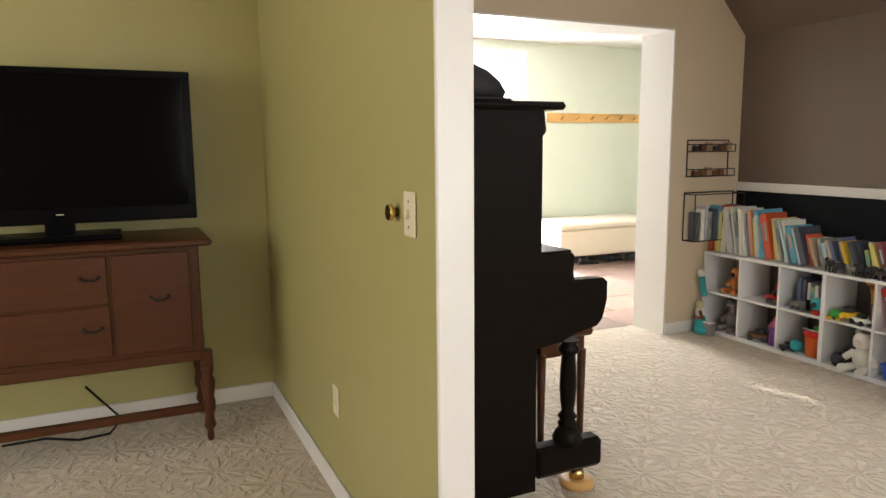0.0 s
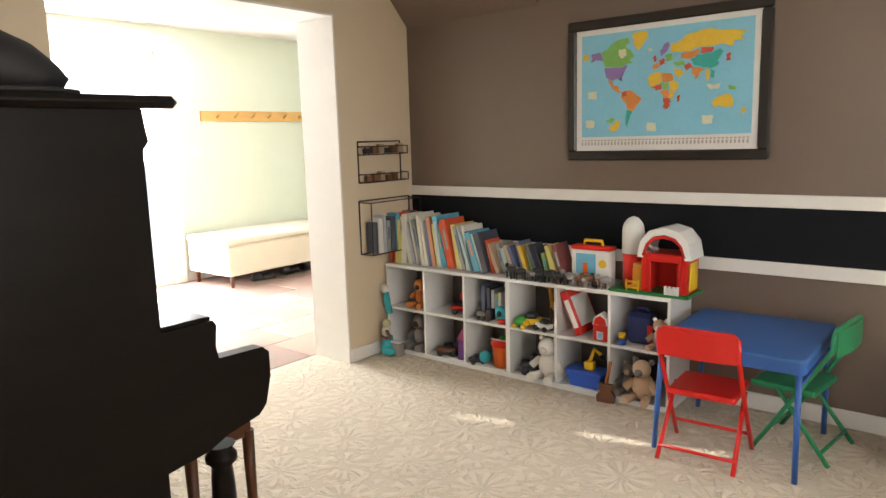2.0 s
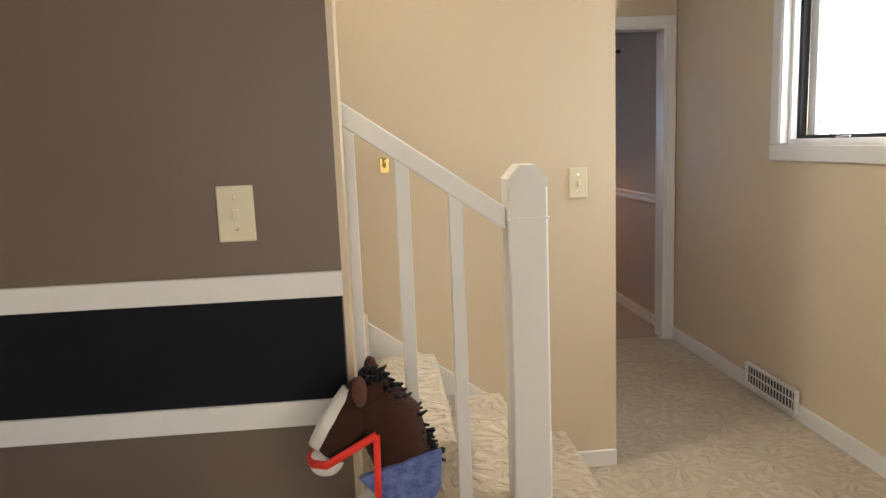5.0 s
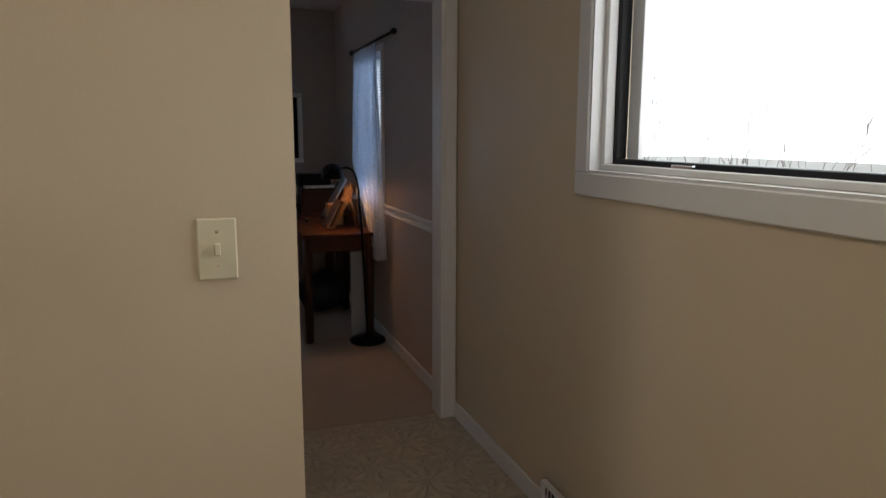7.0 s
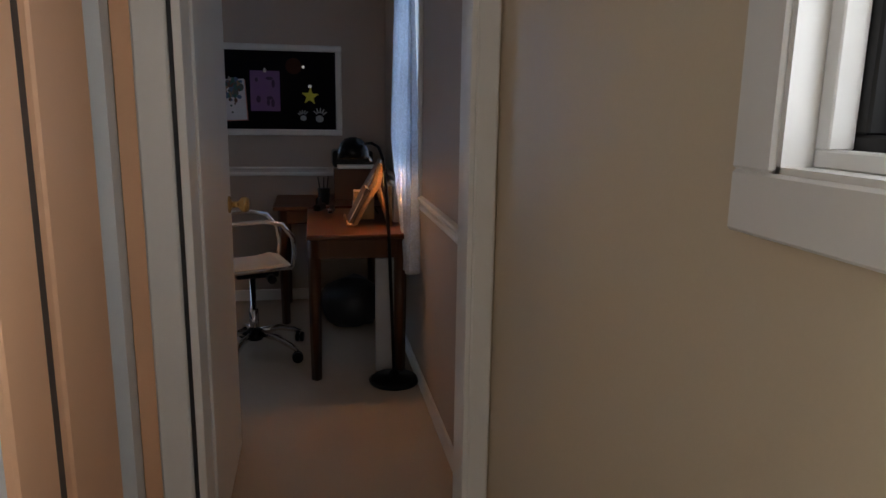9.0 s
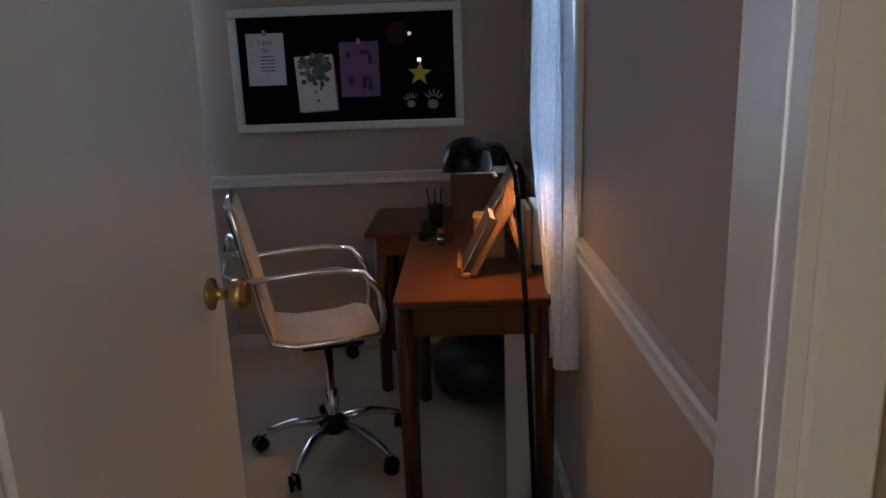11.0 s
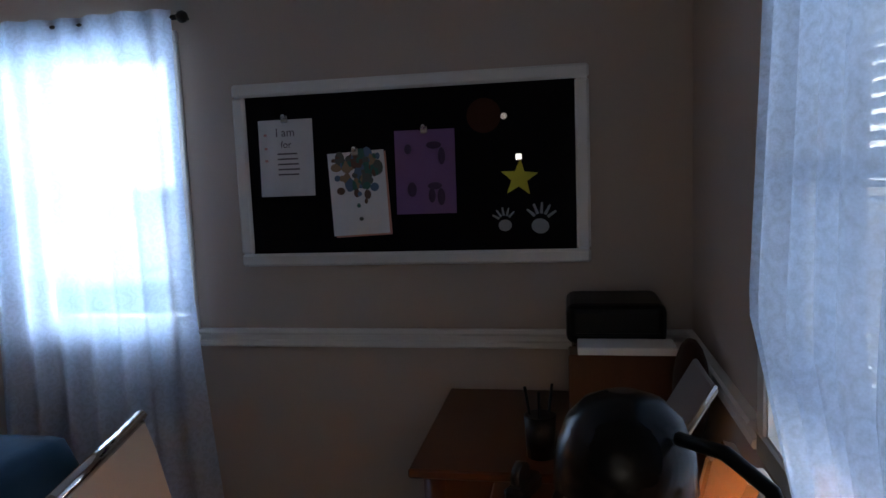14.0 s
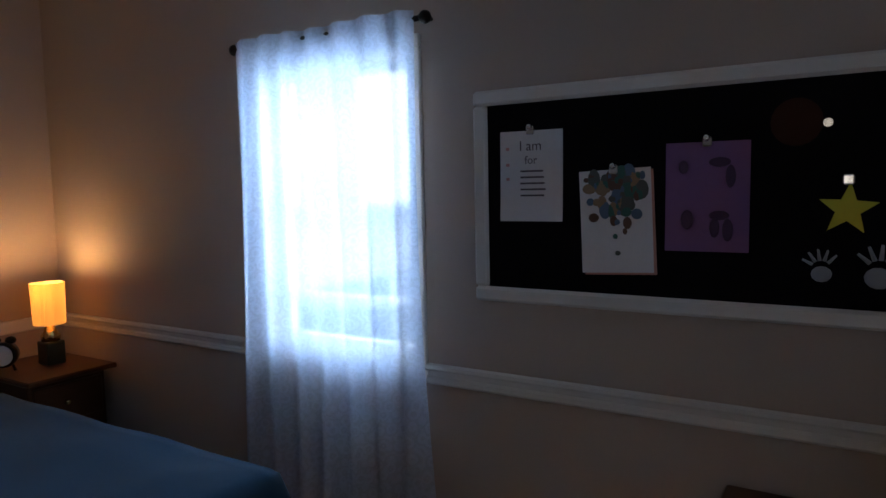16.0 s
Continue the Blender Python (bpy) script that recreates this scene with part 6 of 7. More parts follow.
ART1 = mat("pale_blue_print", (0.50, 0.56, 0.74), 0.5, vary=0.06, scale=9, fine=40, bump=0, color2=(0.58, 0.56, 0.74))
ART2 = mat("grey_photo_print", (0.10, 0.12, 0.13), 0.4, vary=0.1, scale=8, fine=40, bump=0, color2=(0.42, 0.46, 0.48))
pic = picture((2.30, 6.385, 1.20), 0.39, 0.36, "black framed pale blue print with pink shapes on the hall wall", ART1)
pink = paint("pink_print", (0.62, 0.12, 0.42))
for u, v, a, c in ((-0.02, -0.065, 0.016, 0.034), (0.028, -0.045, 0.015, 0.040), (0.004, -0.085, 0.02, 0.010), (-0.02, -0.02, 0.008, 0.010), (0.028, 0.005, 0.008, 0.010)):
    part("pink_shape", ball(bm_new(), (u, -0.0155, v), a, 0.0008, c, 10, 6), pink, pic)
for i in range(6):
    part("line_of_writing", boxes((-0.045, -0.0163, 0.075 - 0.015 * i - (0.012 if i > 2 else 0), 0.0 - 0.006 * (i % 3), -0.0153, 0.080 - 0.015 * i - (0.012 if i > 2 else 0))), DARK, pic)
picture((2.30, 6.385, 1.65), 0.41, 0.40, "black framed grey photograph on the hall wall", ART2)


def door_casing(name, label, bs):
    return setting(name, boxes(*bs, bevel=0.004), WHITE, label, "trim")


# Pale door paint with the warm light falling on it mixed into the colour.
TRIM = mat("warm_lit_door_paint", (0.80, 0.46, 0.27), 0.5, vary=0.03, bump=0.05)
cd = tagged(new("closet_door"), "cream closet door standing slightly ajar in the hall wall", "door", "", "structure")
part("casing", boxes((2.255, 6.77, 0, 2.318, 6.835, 2.07), bevel=0.006), TRIM, cd)
part("door_panel", boxes((2.262, 6.835, 0.01, 2.30, 6.985, 2.06), bevel=0.003), TRIM, cd)
# Solid dark fill in place of the shade in the open crack.
part("gap_shade", boxes((2.24, 6.985, 0.0, 2.288, 7.045, 2.07)), DARK, cd, "dark fill standing in for the shade between the two leaves")
part("door_panel", boxes((2.26, 7.045, 0.01, 2.305, 7.36, 2.06), bevel=0.006), TRIM, cd)
part("hinge", boxes((2.30, 7.04, 0.25, 2.309, 7.06, 0.33), bevel=0.002), BRASS, cd)
part("jamb", boxes((2.22, 7.36, 0, 2.264, 7.50, 2.07), bevel=0.004), WHITE, cd)
bd = tagged(new("door_bedroom"), "open white bedroom door with a brass knob", "door", "", "structure")
part("casing_left", boxes((2.352, YD - 0.022, 0, 2.437, YD, DZ + 0.07), bevel=0.006), WHITE, bd)
# Strip of end wall, coloured as if warmly lit.
part("corner_strip", boxes((2.303, YD - 0.010, 0, 2.352, YD, DZ + 0.07), bevel=0.002), TRIM, bd)
# Thin dark strip drawn as the shadow line between casing and jamb.
part("jamb_shade_strip", boxes((2.437, YD - 0.004, 0, 2.449, YD, DZ)), DARK, bd, "dark strip standing in for the shadow beside the jamb")
part("casing_right", boxes((DX1 + 0.005, YD - 0.018, 0, XE - 0.006, YD, DZ + 0.07), bevel=0.005), WHITE, bd)
part("casing_head", boxes((2.437, YD - 0.018, DZ, DX1 + 0.005, YD, DZ + 0.07), bevel=0.005), WHITE, bd)
part("jamb", boxes((DX0 - 0.01, YD - 0.015, 0, DX0 + 0.012, YD + 0.12, DZ), (DX1 - 0.012, YD - 0.015, 0, DX1 + 0.005, YD + 0.12, DZ), (DX0 + 0.012, YD - 0.015, DZ - 0.012, DX1 - 0.012, YD + 0.12, DZ), bevel=0.002), WHITE, bd)
leaf = part("leaf", boxes((0, -0.035, 0.012, 0.69, 0, 2.05), bevel=0.003), WHITE, bd)
leaf.matrix_basis = pose(DX0 - 0.015, YD + 0.125, 0, 0, 0, 90)
for s, yk in ((-1, -0.035), (1, 0.0)):
    bm = lathe(bm_new(), [(0.032, 0), (0.032, s * 0.006), (0.012, s * 0.012), (0.012, s * 0.035), (0.027, s * 0.045), (0.03, s * 0.062), (0.022, s * 0.075)], (0.615, yk, 1.02), 18, 'y')
    part("knob", bm, BRASS, leaf, "round brass door knob")
for z in (0.25, 1.0, 1.85):
    part("hinge", boxes((-0.006, -0.012, z, 0.012, 0.004, z + 0.09)), BRASS, leaf)
v = thing("floor_vent", (XE - 0.014, 6.34, 0.095), "white slotted baseboard vent low on the hall wall", "vent")
part("frame", boxes((-0.022, -0.23, -0.06, -0.0, 0.23, -0.05), (-0.022, -0.23, 0.05, -0.0, 0.23, 0.06), (-0.022, -0.23, -0.05, 0, -0.22, 0.05), (-0.022, 0.22, -0.05, 0, 0.23, 0.05)), WHITE, v)
part("backing", boxes((-0.006, -0.22, -0.05, -0.001, 0.22, 0.05)), DARK, v)
for i in range(16):
    y = -0.215 + 0.0275 * i
    part("slat", boxes((-0.009, y, -0.05, -0.006, y + 0.005, 0.05)), WHITE, v)
part("divider_bar", boxes((-0.011, -0.22, -0.003, -0.004, 0.22, 0.003)), WHITE, v)


# ---- bedroom ----
def chair_rail(name, b, axis):
    bm = bm_new()
    prof = [(0.0, 0.905), (0.014, 0.905), (0.019, 0.912), (0.015, 0.924), (0.004, 0.929), (0.004, 0.943), (0.021, 0.949), (0.026, 0.957), (0.022, 0.966), (0.0, 0.968)]
    wall = YB if axis == 'y' else XE
    prism(bm, [(wall - d, z) for d, z in prof], 'x' if axis == 'y' else 'y', b[0], b[1])
    setting(name, bm, WHITE, "white moulded chair rail", "trim")


chair_rail("chair_rail_north", (-0.45, BW[0] - 0.04), 'y')
chair_rail("chair_rail_north_east", (BW[1] + 0.04, XE), 'y')
chair_rail("chair_rail_east", (YD + 0.12, DW[0] - 0.05), 'x')
chair_rail("chair_rail_east_far", (DW[1] + 0.085, YB - 0.02), 'x')
setting("chair_rail_west", boxes((-0.45, YD + 0.12, 0.905, -0.432, YB - 0.02, 0.965), bevel=0.005), WHITE, "white moulded chair rail", "trim")


def pin_board():
    b = thing("pin_board", (0, 0, 0), "black pin board in a white moulded frame with children's art", "pin board")
    x0, x1, z0, z1, y = 1.837, 3.005, 1.186, 1.796, YB
    f = 0.043
    for q in ((x0, z0, x1, z0 + f), (x0, z1 - f, x1, z1)):
        part("frame_rail", boxes((q[0], y - 0.026, q[1], q[2], y - 0.001, q[3]), bevel=0.008), WHITE, b)
    for q in ((x0, z0 + f, x0 + f, z1 - f), (x1 - f, z0 + f, x1, z1 - f)):
        part("frame_stile", boxes((q[0], y - 0.026, q[1], q[2], y - 0.001, q[3]), bevel=0.008), WHITE, b)
    part("board", boxes((x0 + f, y - 0.012, z0 + f, x1 - f, y - 0.003, z1 - f)), mat("black_felt_board", (0.006, 0.005, 0.007), 0.9, vary=0.2, fine=200, bump=0.2, spec=0.1), b)
    face = y - 0.0125

    def sheet(name, label, u0, u1, v0, v1, m, tilt=0.0):
        o = thing(name, ((u0 + u1) / 2, face, v1), label, "drawing", "papers on the pin board")
        o.matrix_basis = pose((u0 + u1) / 2, face, v1, 0, tilt, 0)
        w, h = u1 - u0, v1 - v0
        bm = bm_new()
        n = 6
        front = [(-0.0018 - 0.006 * (i / n) ** 2, -h * i / n) for i in range(n + 1)]
        prism(bm, front + [(q[0] + 0.0008, q[1]) for q in front[::-1]], 'x', -w / 2, w / 2)
        part("paper", bm, m, o)
        pin = lathe(bm_new(), [(0.006, -0.004), (0.009, -0.012), (0.009, -0.018), (0.004, -0.022)], (0.0, 0, -0.003 + 0.012), 10, 'y')
        part("pin", pin, STEEL, o)
        part("clip", boxes((-0.012, -0.012, -0.012, 0.012, -0.001, 0.012), bevel=0.003), STEEL, o)
        return o, w, h

    ink = paint("grey_ink", (0.12, 0.10, 0.12))
    o, w, h = sheet("letter", "white handwritten sheet clipped to the pin board", 1.922, 2.112, 1.422, 1.675, paint("white_paper", (0.72, 0.70, 0.72), 0.7))
    for txt, size, u, v in (("I am", 0.040, -0.035, -0.055), ("for", 0.032, -0.018, -0.092)):
        cu = bpy.data.curves.new("writing", 'FONT')
        cu.body, cu.size, cu.extrude = txt, size, 0.0003
        cu.materials.append(ink)
        t = new("writing", cu)
        t.parent = o
        t.matrix_basis = pose(u, -0.0045, v, 90, 0, 0)
    rr = random.Random(5)
    for i in range(5):
        part("line_of_writing", boxes((-0.03, -0.0078, -0.115 - 0.017 * i, 0.035 + rr.uniform(-0.01, 0.012), -0.0060, -0.110 - 0.017 * i)), ink, o)
    for v in (-0.045, -0.09, -0.13):
        part("red_mark", boxes((-0.075, -0.0065, v - 0.008, -0.065, -0.0045, v)), paint("pink_ink", (0.6, 0.3, 0.3)), o)
    o, w, h = sheet("painting", "white sheet with green and brown finger paint on the pin board", 2.158, 2.35, 1.288, 1.56, paint("white_paper", (0.72, 0.70, 0.72), 0.7), -2.5)
    cols = [paint("paint_brown", (0.13, 0.07, 0.05)), paint("paint_green", (0.05, 0.14, 0.12)), paint("paint_grey", (0.10, 0.11, 0.10)), paint("paint_blue", (0.10, 0.16, 0.26)), paint("paint_gold", (0.30, 0.20, 0.12))]
    for i in range(62):
        v = -0.012 - abs(rr.gauss(0, 0.075))
        if v < -0.25:
            continue
        u = rr.uniform(-0.082, 0.082) * (1 + v * 2.2)
        s = rr.uniform(0.008, 0.024) * (1 + v * 2.6)
        bm = ball(bm_new(), (u, -0.0035 - 0.006 * (v / h) ** 2, v), s, 0.0012, s * rr.uniform(0.6, 1.7), 9, 6)
        part("paint_blot", bm, cols[i % 5], o)
    part("backing_sheet", boxes((-w / 2 + 0.006, -0.0012, -h - 0.006, w / 2 + 0.006, -0.0002, -0.006)), paint("salmon_paper", (0.55, 0.25, 0.2)), o, "salmon backing sheet")
    o, w, h = sheet("violet_print_sheet", "violet paper with dark prints on the pin board", 2.388, 2.585, 1.351, 1.62, paint("violet_paper", (0.22, 0.11, 0.26), 0.8))
    dk = paint("dark_violet_paint", (0.07, 0.03, 0.085))
    for u, v, a, c in ((-0.055, -0.06, 0.012, 0.016), (0.03, -0.05, 0.026, 0.012), (0.055, -0.085, 0.012, 0.028), (-0.045, -0.19, 0.016, 0.024), (0.03, -0.18, 0.024, 0.012), (0.05, -0.215, 0.013, 0.028), (0.02, -0.21, 0.012, 0.024)):
        part("dark_print", ball(bm_new(), (u, -0.0035 - 0.006 * (v / h) ** 2, v), a, 0.0012, c, 9, 6), dk, o)
    o = thing("paper_star", (2.787, face, 1.455), "yellow paper star pinned to the board", "paper star", "papers on the pin board")
    pts = []
    for k in range(10):
        r, a = (0.062 if k % 2 == 0 else 0.026), radians(90 + 36 * k - 4)
        pts.append((r * math.cos(a), r * math.sin(a)))
    part("star", prism(bm_new(), pts, 'y', -0.004, -0.002), paint("yellow_card", (0.62, 0.56, 0.05), 0.7), o)
    part("clip", boxes((-0.012, -0.012, 0.055, 0.012, -0.001, 0.078), bevel=0.003), STEEL, o)
    pale = paint("pale_chalk", (0.33, 0.34, 0.36), 0.9)
    for u, tilt, s in ((2.737, -5, 0.85), (2.852, 8, 1.1)):
        o = thing("chalk_print", (u, face, 1.325), "pale chalk print on the black board", "chalk print", "papers on the pin board")
        o.matrix_basis = pose(u, face, 1.322, 0, tilt, 0)
        part("blot", ball(bm_new(), (0, -0.001, -0.018 * s), 0.026 * s, 0.001, 0.022 * s, 9, 6), pale, o)
        for k in range(5):
            a = radians(150 - 28 * k)
            part("stroke", tube(bm_new(), [(0.022 * s * math.cos(a), -0.001, 0.018 * s * math.sin(a)), (0.05 * s * math.cos(a), -0.001, 0.05 * s * math.sin(a))], [0.005 * s, 0.003 * s], 5), pale, o)
    part("tack", lathe(bm_new(), [(0.010, -0.012), (0.013, -0.004)], (2.744, face, 1.649), 10, 'y'), STEEL, b)
    # Faint orange-brown glow on the board, painted as a tinted disc.
    part("glow_patch", lathe(bm_new(), [(0.055, -0.0008), (0.055, 0.0)], (2.68, face + 0.0004, 1.655), 18, 'y'), paint("warm_glow_felt", (0.045, 0.012, 0.006), 0.95), b)


pin_board()


def desk(name, label, x0, x1, y0, y1, z, apron, inset):
    d = thing(name, (0, 0, 0), label, "desk")
    part("tabletop", boxes((x0, y0, z - 0.025, x1, y1, z), bevel=0.005), DESKWOOD, d)
    part("apron", boxes((x0 + inset, y0 + inset, z - 0.025 - apron, x1 - inset, y1 - inset, z - 0.025), bevel=0.003), DESKWOOD, d)
    for x in (x0 + inset + 0.01, x1 - inset - 0.01):
        for y in (y0 + inset + 0.01, y1 - inset - 0.01):
            bm = bm_new()
            tube(bm, [(x, y, 0.006), (x, y, z - 0.025)], [0.026, 0.034], 4)
            part("leg", bm, DESKWOOD, d)
    return d


desk("writing_desk", "reddish wooden writing desk under the window", 2.755, 3.255, 9.035, 9.97, 0.765, 0.10, 0.025)
desk("side_table", "dark reddish wooden table in the corner", 2.545, 3.26, 9.99, 10.615, 0.775, 0.09, 0.05)


def lamp_light(name, place, watts, color, r):
    d = bpy.data.lights.new(name, 'POINT')
    d.energy, d.color, d.shadow_soft_size = watts, color, r
    ob = new(name, d)
    ob.location = place


def floor_lamp():
    l = thing("floor_lamp", (0, 0, 0), "black gooseneck floor lamp bent over the desk, lit", "floor lamp")
    part("base", lathe(bm_new(), [(0.125, 0.006), (0.13, 0.02), (0.11, 0.035), (0.03, 0.045), (0.014, 0.07)], (3.18, 8.985, 0), 24), PLASTIC, l)
    part("pole", tube(bm_new(), [(3.18, 8.985, 0.04), (3.155, 9.01, 0.78), (3.135, 9.02, 1.08)], 0.009, 10), PLASTIC, l)
    part("gooseneck", tube(bm_new(), [(3.135, 9.02, 1.08), (3.13, 9.04, 1.14), (3.11, 9.06, 1.195), (3.08, 9.10, 1.212), (3.045, 9.15, 1.205)], 0.0075, 10), PLASTIC, l)
    bm = bm_new()
    prof = [(0.02, 0.085), (0.05, 0.075), (0.075, 0.05), (0.09, 0.01), (0.094, -0.04), (0.091, -0.042), (0.087, 0.008), (0.072, 0.045), (0.048, 0.068), (0.018, 0.078)]
    rings = []
    for r, h in prof:
        rings.append([bm.verts.new((r * math.cos(k * math.tau / 24), r * math.sin(k * math.tau / 24), h)) for k in range(24)])
    for a, c in zip(rings, rings[1:]):
        for k in range(24):
            bm.faces.new((a[k], a[(k + 1) % 24], c[(k + 1) % 24], c[k])).smooth = True
    bm.faces.new(rings[0])
    bm.faces.new(rings[-1][::-1])
    turn(bm, Matrix.Translation((2.995, 9.20, 1.165)) @ Matrix.Rotation(radians(-6), 4, 'X') @ Matrix.Scale(0.84, 4))
    part("shade", bm, mat("black_shade", (0.006, 0.006, 0.007), 0.25, vary=0.1, bump=0.02, spec=0.2), l, "glossy black dome shade")
    part("bulb", ball(bm_new(), (2.995, 9.195, 1.18), 0.024), glow("warm_bulb", (1.0, 0.62, 0.28), 12), l)
    part("switch_knob", tube(bm_new(), [(3.07, 9.14, 1.14), (3.08, 9.13, 1.12)], 0.006, 8), STEEL, l)
    lamp_light("desk_lamp_light", (2.995, 9.195, 1.15), 9.0, (1.0, 0.45, 0.15), 0.025)


def bedside_lamp():
    l = thing("table_lamp", (-0.19, 10.45, 0.792), "small lit table lamp with an amber shade and dark block base", "table lamp")
    part("base", boxes((-0.04, -0.04, 0, 0.04, 0.04, 0.10), bevel=0.004), mat("dark_green_block", (0.03, 0.032, 0.02), 0.35, bump=0.05), l)
    part("neck", lathe(bm_new(), [(0.036, 0.10), (0.04, 0.125), (0.026, 0.145), (0.02, 0.165), (0.018, 0.18)], (0, 0, 0), 16), BRASS, l)
    bm = bm_new()
    rings = []
    for r, h in ((0.064, 0.175), (0.068, 0.355)):
        rings.append([bm.verts.new((r * math.cos(k * math.tau / 24), r * math.sin(k * math.tau / 24), h)) for k in range(24)])
    for k in range(24):
        bm.faces.new((rings[0][k], rings[0][(k + 1) % 24], rings[1][(k + 1) % 24], rings[1][k])).smooth = True
    bmesh.ops.solidify(bm, geom=bm.faces[:], thickness=0.002)
    m = bpy.data.materials.new("amber_shade")
    m.use_nodes = True
    nt = m.node_tree
    b = nt.nodes["Principled BSDF"]
    b.inputs["Base Color"].default_value = (0.7, 0.42, 0.16, 1)
    b.inputs["Emission Color"].default_value, b.inputs["Emission Strength"].default_value = (1.0, 0.42, 0.07, 1), 0.8
    part("shade", bm, m, l, "glowing amber fabric shade")
    part("bulb", ball(bm_new(), (0, 0, 0.27), 0.03), glow("bedside_bulb", (1.0, 0.72, 0.4), 20), l)
    lamp_light("bedside_light", (-0.19, 10.45, 1.12), 7.5, (1.0, 0.55, 0.22), 0.03)


def alarm_clock():
    c = thing("alarm_clock", (-0.24, 10.28, 0.792), "black twin bell alarm clock with a white face", "clock", "", 40)
    part("body", lathe(bm_new(), [(0.052, -0.02), (0.055, 0.0), (0.05, 0.03)], (0, 0, 0.068), 20, 'y'), PLASTIC, c)
    part("face", lathe(bm_new(), [(0.043, -0.0225), (0.043, -0.0205)], (0, 0, 0.068), 20, 'y'), paint("clock_face", (0.7, 0.69, 0.66)), c)
    for s in (-1, 1):
        part("bell", ball(bm_new(), (s * 0.03, 0, 0.13), 0.022, 0.02, 0.016), PLASTIC, c)
        part("foot", tube(bm_new(), [(s * 0.03, 0, 0.03), (s * 0.04, 0, 0.0)], 0.006, 6), PLASTIC, c)


def nightstand():
    n = thing("nightstand", (0, 0, 0), "dark wooden nightstand beside the bed", "nightstand")
    part("top", boxes((-0.43, 10.22, 0.768, 0.05, 10.60, 0.79), bevel=0.005), DESKWOOD, n)
    part("body", boxes((-0.40, 10.25, 0.25, -0.02, 10.58, 0.768), bevel=0.004), DESKWOOD, n)
    for x in (-0.38, -0.04):
        for y in (10.27, 10.56):
            part("leg", boxes((x - 0.02, y - 0.02, 0.006, x + 0.02, y + 0.02, 0.25), bevel=0.003), DESKWOOD, n)
    d = part("drawer", boxes((-0.02, 10.27, 0.58, -0.008, 10.56, 0.74), bevel=0.003), DESKWOOD, n)
    part("knob", ball(bm_new(), (0.0, 10.40, 0.66), 0.012), BRASS, d)


TEALCLOTH = mat("teal_blanket", (0.010, 0.048, 0.085), 0.9, vary=0.15, scale=6, fine=260, bump=0.5, depth=0.004, sheen=0.15, spec=0.1)


def bed():
    b = thing("bed", (0, 0, 0), "made bed with a teal blanket and pale bed skirt", "bed")
    x0, x1, y0, y1, z = -0.38, 1.46, 8.70, 10.17, 0.735
    part("mattress", boxes((x0, y0 + 0.03, 0.36, x1 - 0.03, y1 - 0.03, 0.72), bevel=0.04), WHITEFUR, b)
    part("frame", boxes((x0, y0 + 0.05, 0.006, x1 - 0.06, y1 - 0.05, 0.36), bevel=0.01), DESKWOOD, b)
    bm = bm_new()
    n = 60
    ring = []
    for k in range(n):
        a = k / n
        per = 2 * ((x1 - x0) + (y1 - y0)) * a
        w, d = x1 - x0, y1 - y0
        p = (x0 + per, y0) if per < w else (x1, y0 + per - w) if per < w + d else (x1 - (per - w - d), y1) if per < 2 * w + d else (x0, y1 - (per - 2 * w - d))
        ring.append(p)
    for zz0, zz1 in ((0.012, 0.40),):
        lo = [bm.verts.new((p[0] + 0.012 * math.sin(k * 2.1), p[1] + 0.012 * math.cos(k * 1.7), zz0)) for k, p in enumerate(ring)]
        hi = [bm.verts.new((p[0] * 0.99 + 0.005, p[1] * 0.999 + 0.009, zz1)) for p in ring]
        for k in range(n):
            bm.faces.new((lo[k], lo[(k + 1) % n], hi[(k + 1) % n], hi[k])).smooth = True
    part("bed_skirt", bm, paint("white_cotton", (0.55, 0.52, 0.5), 0.9), b, "pale gathered bed skirt")
    bm = bm_new()
    nx, ny = 44, 44
    over = 0.34
    grid = []
    rr = random.Random(2)
    for j in range(ny + 1):
        row = []
        for i in range(nx + 1):
            u = x0 + 0.35 + (x1 + over - x0 - 0.35) * i / nx
            v = y0 - over + (y1 - y0 + 2 * over) * j / ny
            dx, dy = max(0, u - x1), max(0, y0 - v, v - y1)
            drop = math.hypot(dx, dy)
            px = min(u, x1) + 0.03 * min(1, dx * 8) + (0.10 * dx)
            py = min(max(v, y0), y1) + (0.03 * min(1, dy * 8) + 0.10 * dy) * (1 if v > y1 else -1 if v < y0 else 0)
            wob = 0.02 * min(1, drop * 5)
            px += wob * math.sin(v * 16) * (1 if dx else 0)
            py += wob * math.sin(u * 15) * (1 if dy else 0)
            edge = min(x1 - u if u < x1 else 0, v - y0 if v > y0 else 0, y1 - v if v < y1 else 0)
            zz = z + 0.02 + 0.012 * noise.noise((u * 3, v * 3, 0)) + 0.025 * min(1, max(0, edge) * 5) - drop * 0.97
            row.append(bm.verts.new((px, py, zz)))
        grid.append(row)
    for j in range(ny):
        for i in range(nx):
            bm.faces.new((grid[j][i], grid[j][i + 1], grid[j + 1][i + 1], grid[j + 1][i])).smooth = True
    bmesh.ops.recalc_face_normals(bm, faces=bm.faces)
    bmesh.ops.solidify(bm, geom=bm.faces[:], thickness=0.01)
    part("blanket", bm, TEALCLOTH, b, "teal woven blanket hanging over the edges")
    for y in (9.05, 9.80):
        o = thing("pillow", (-0.20, y, 0.73), "white pillow at the head of the bed", "pillow", "pillows on the bed")
        bm = box(bm_new(), -0.19, -0.30, 0.0, 0.19, 0.30, 0.14, 0.055, 4)
        for f in bm.faces:
            f.smooth = True
        part("cushion", bm, paint("white_cotton", (0.55, 0.52, 0.5), 0.9), o)


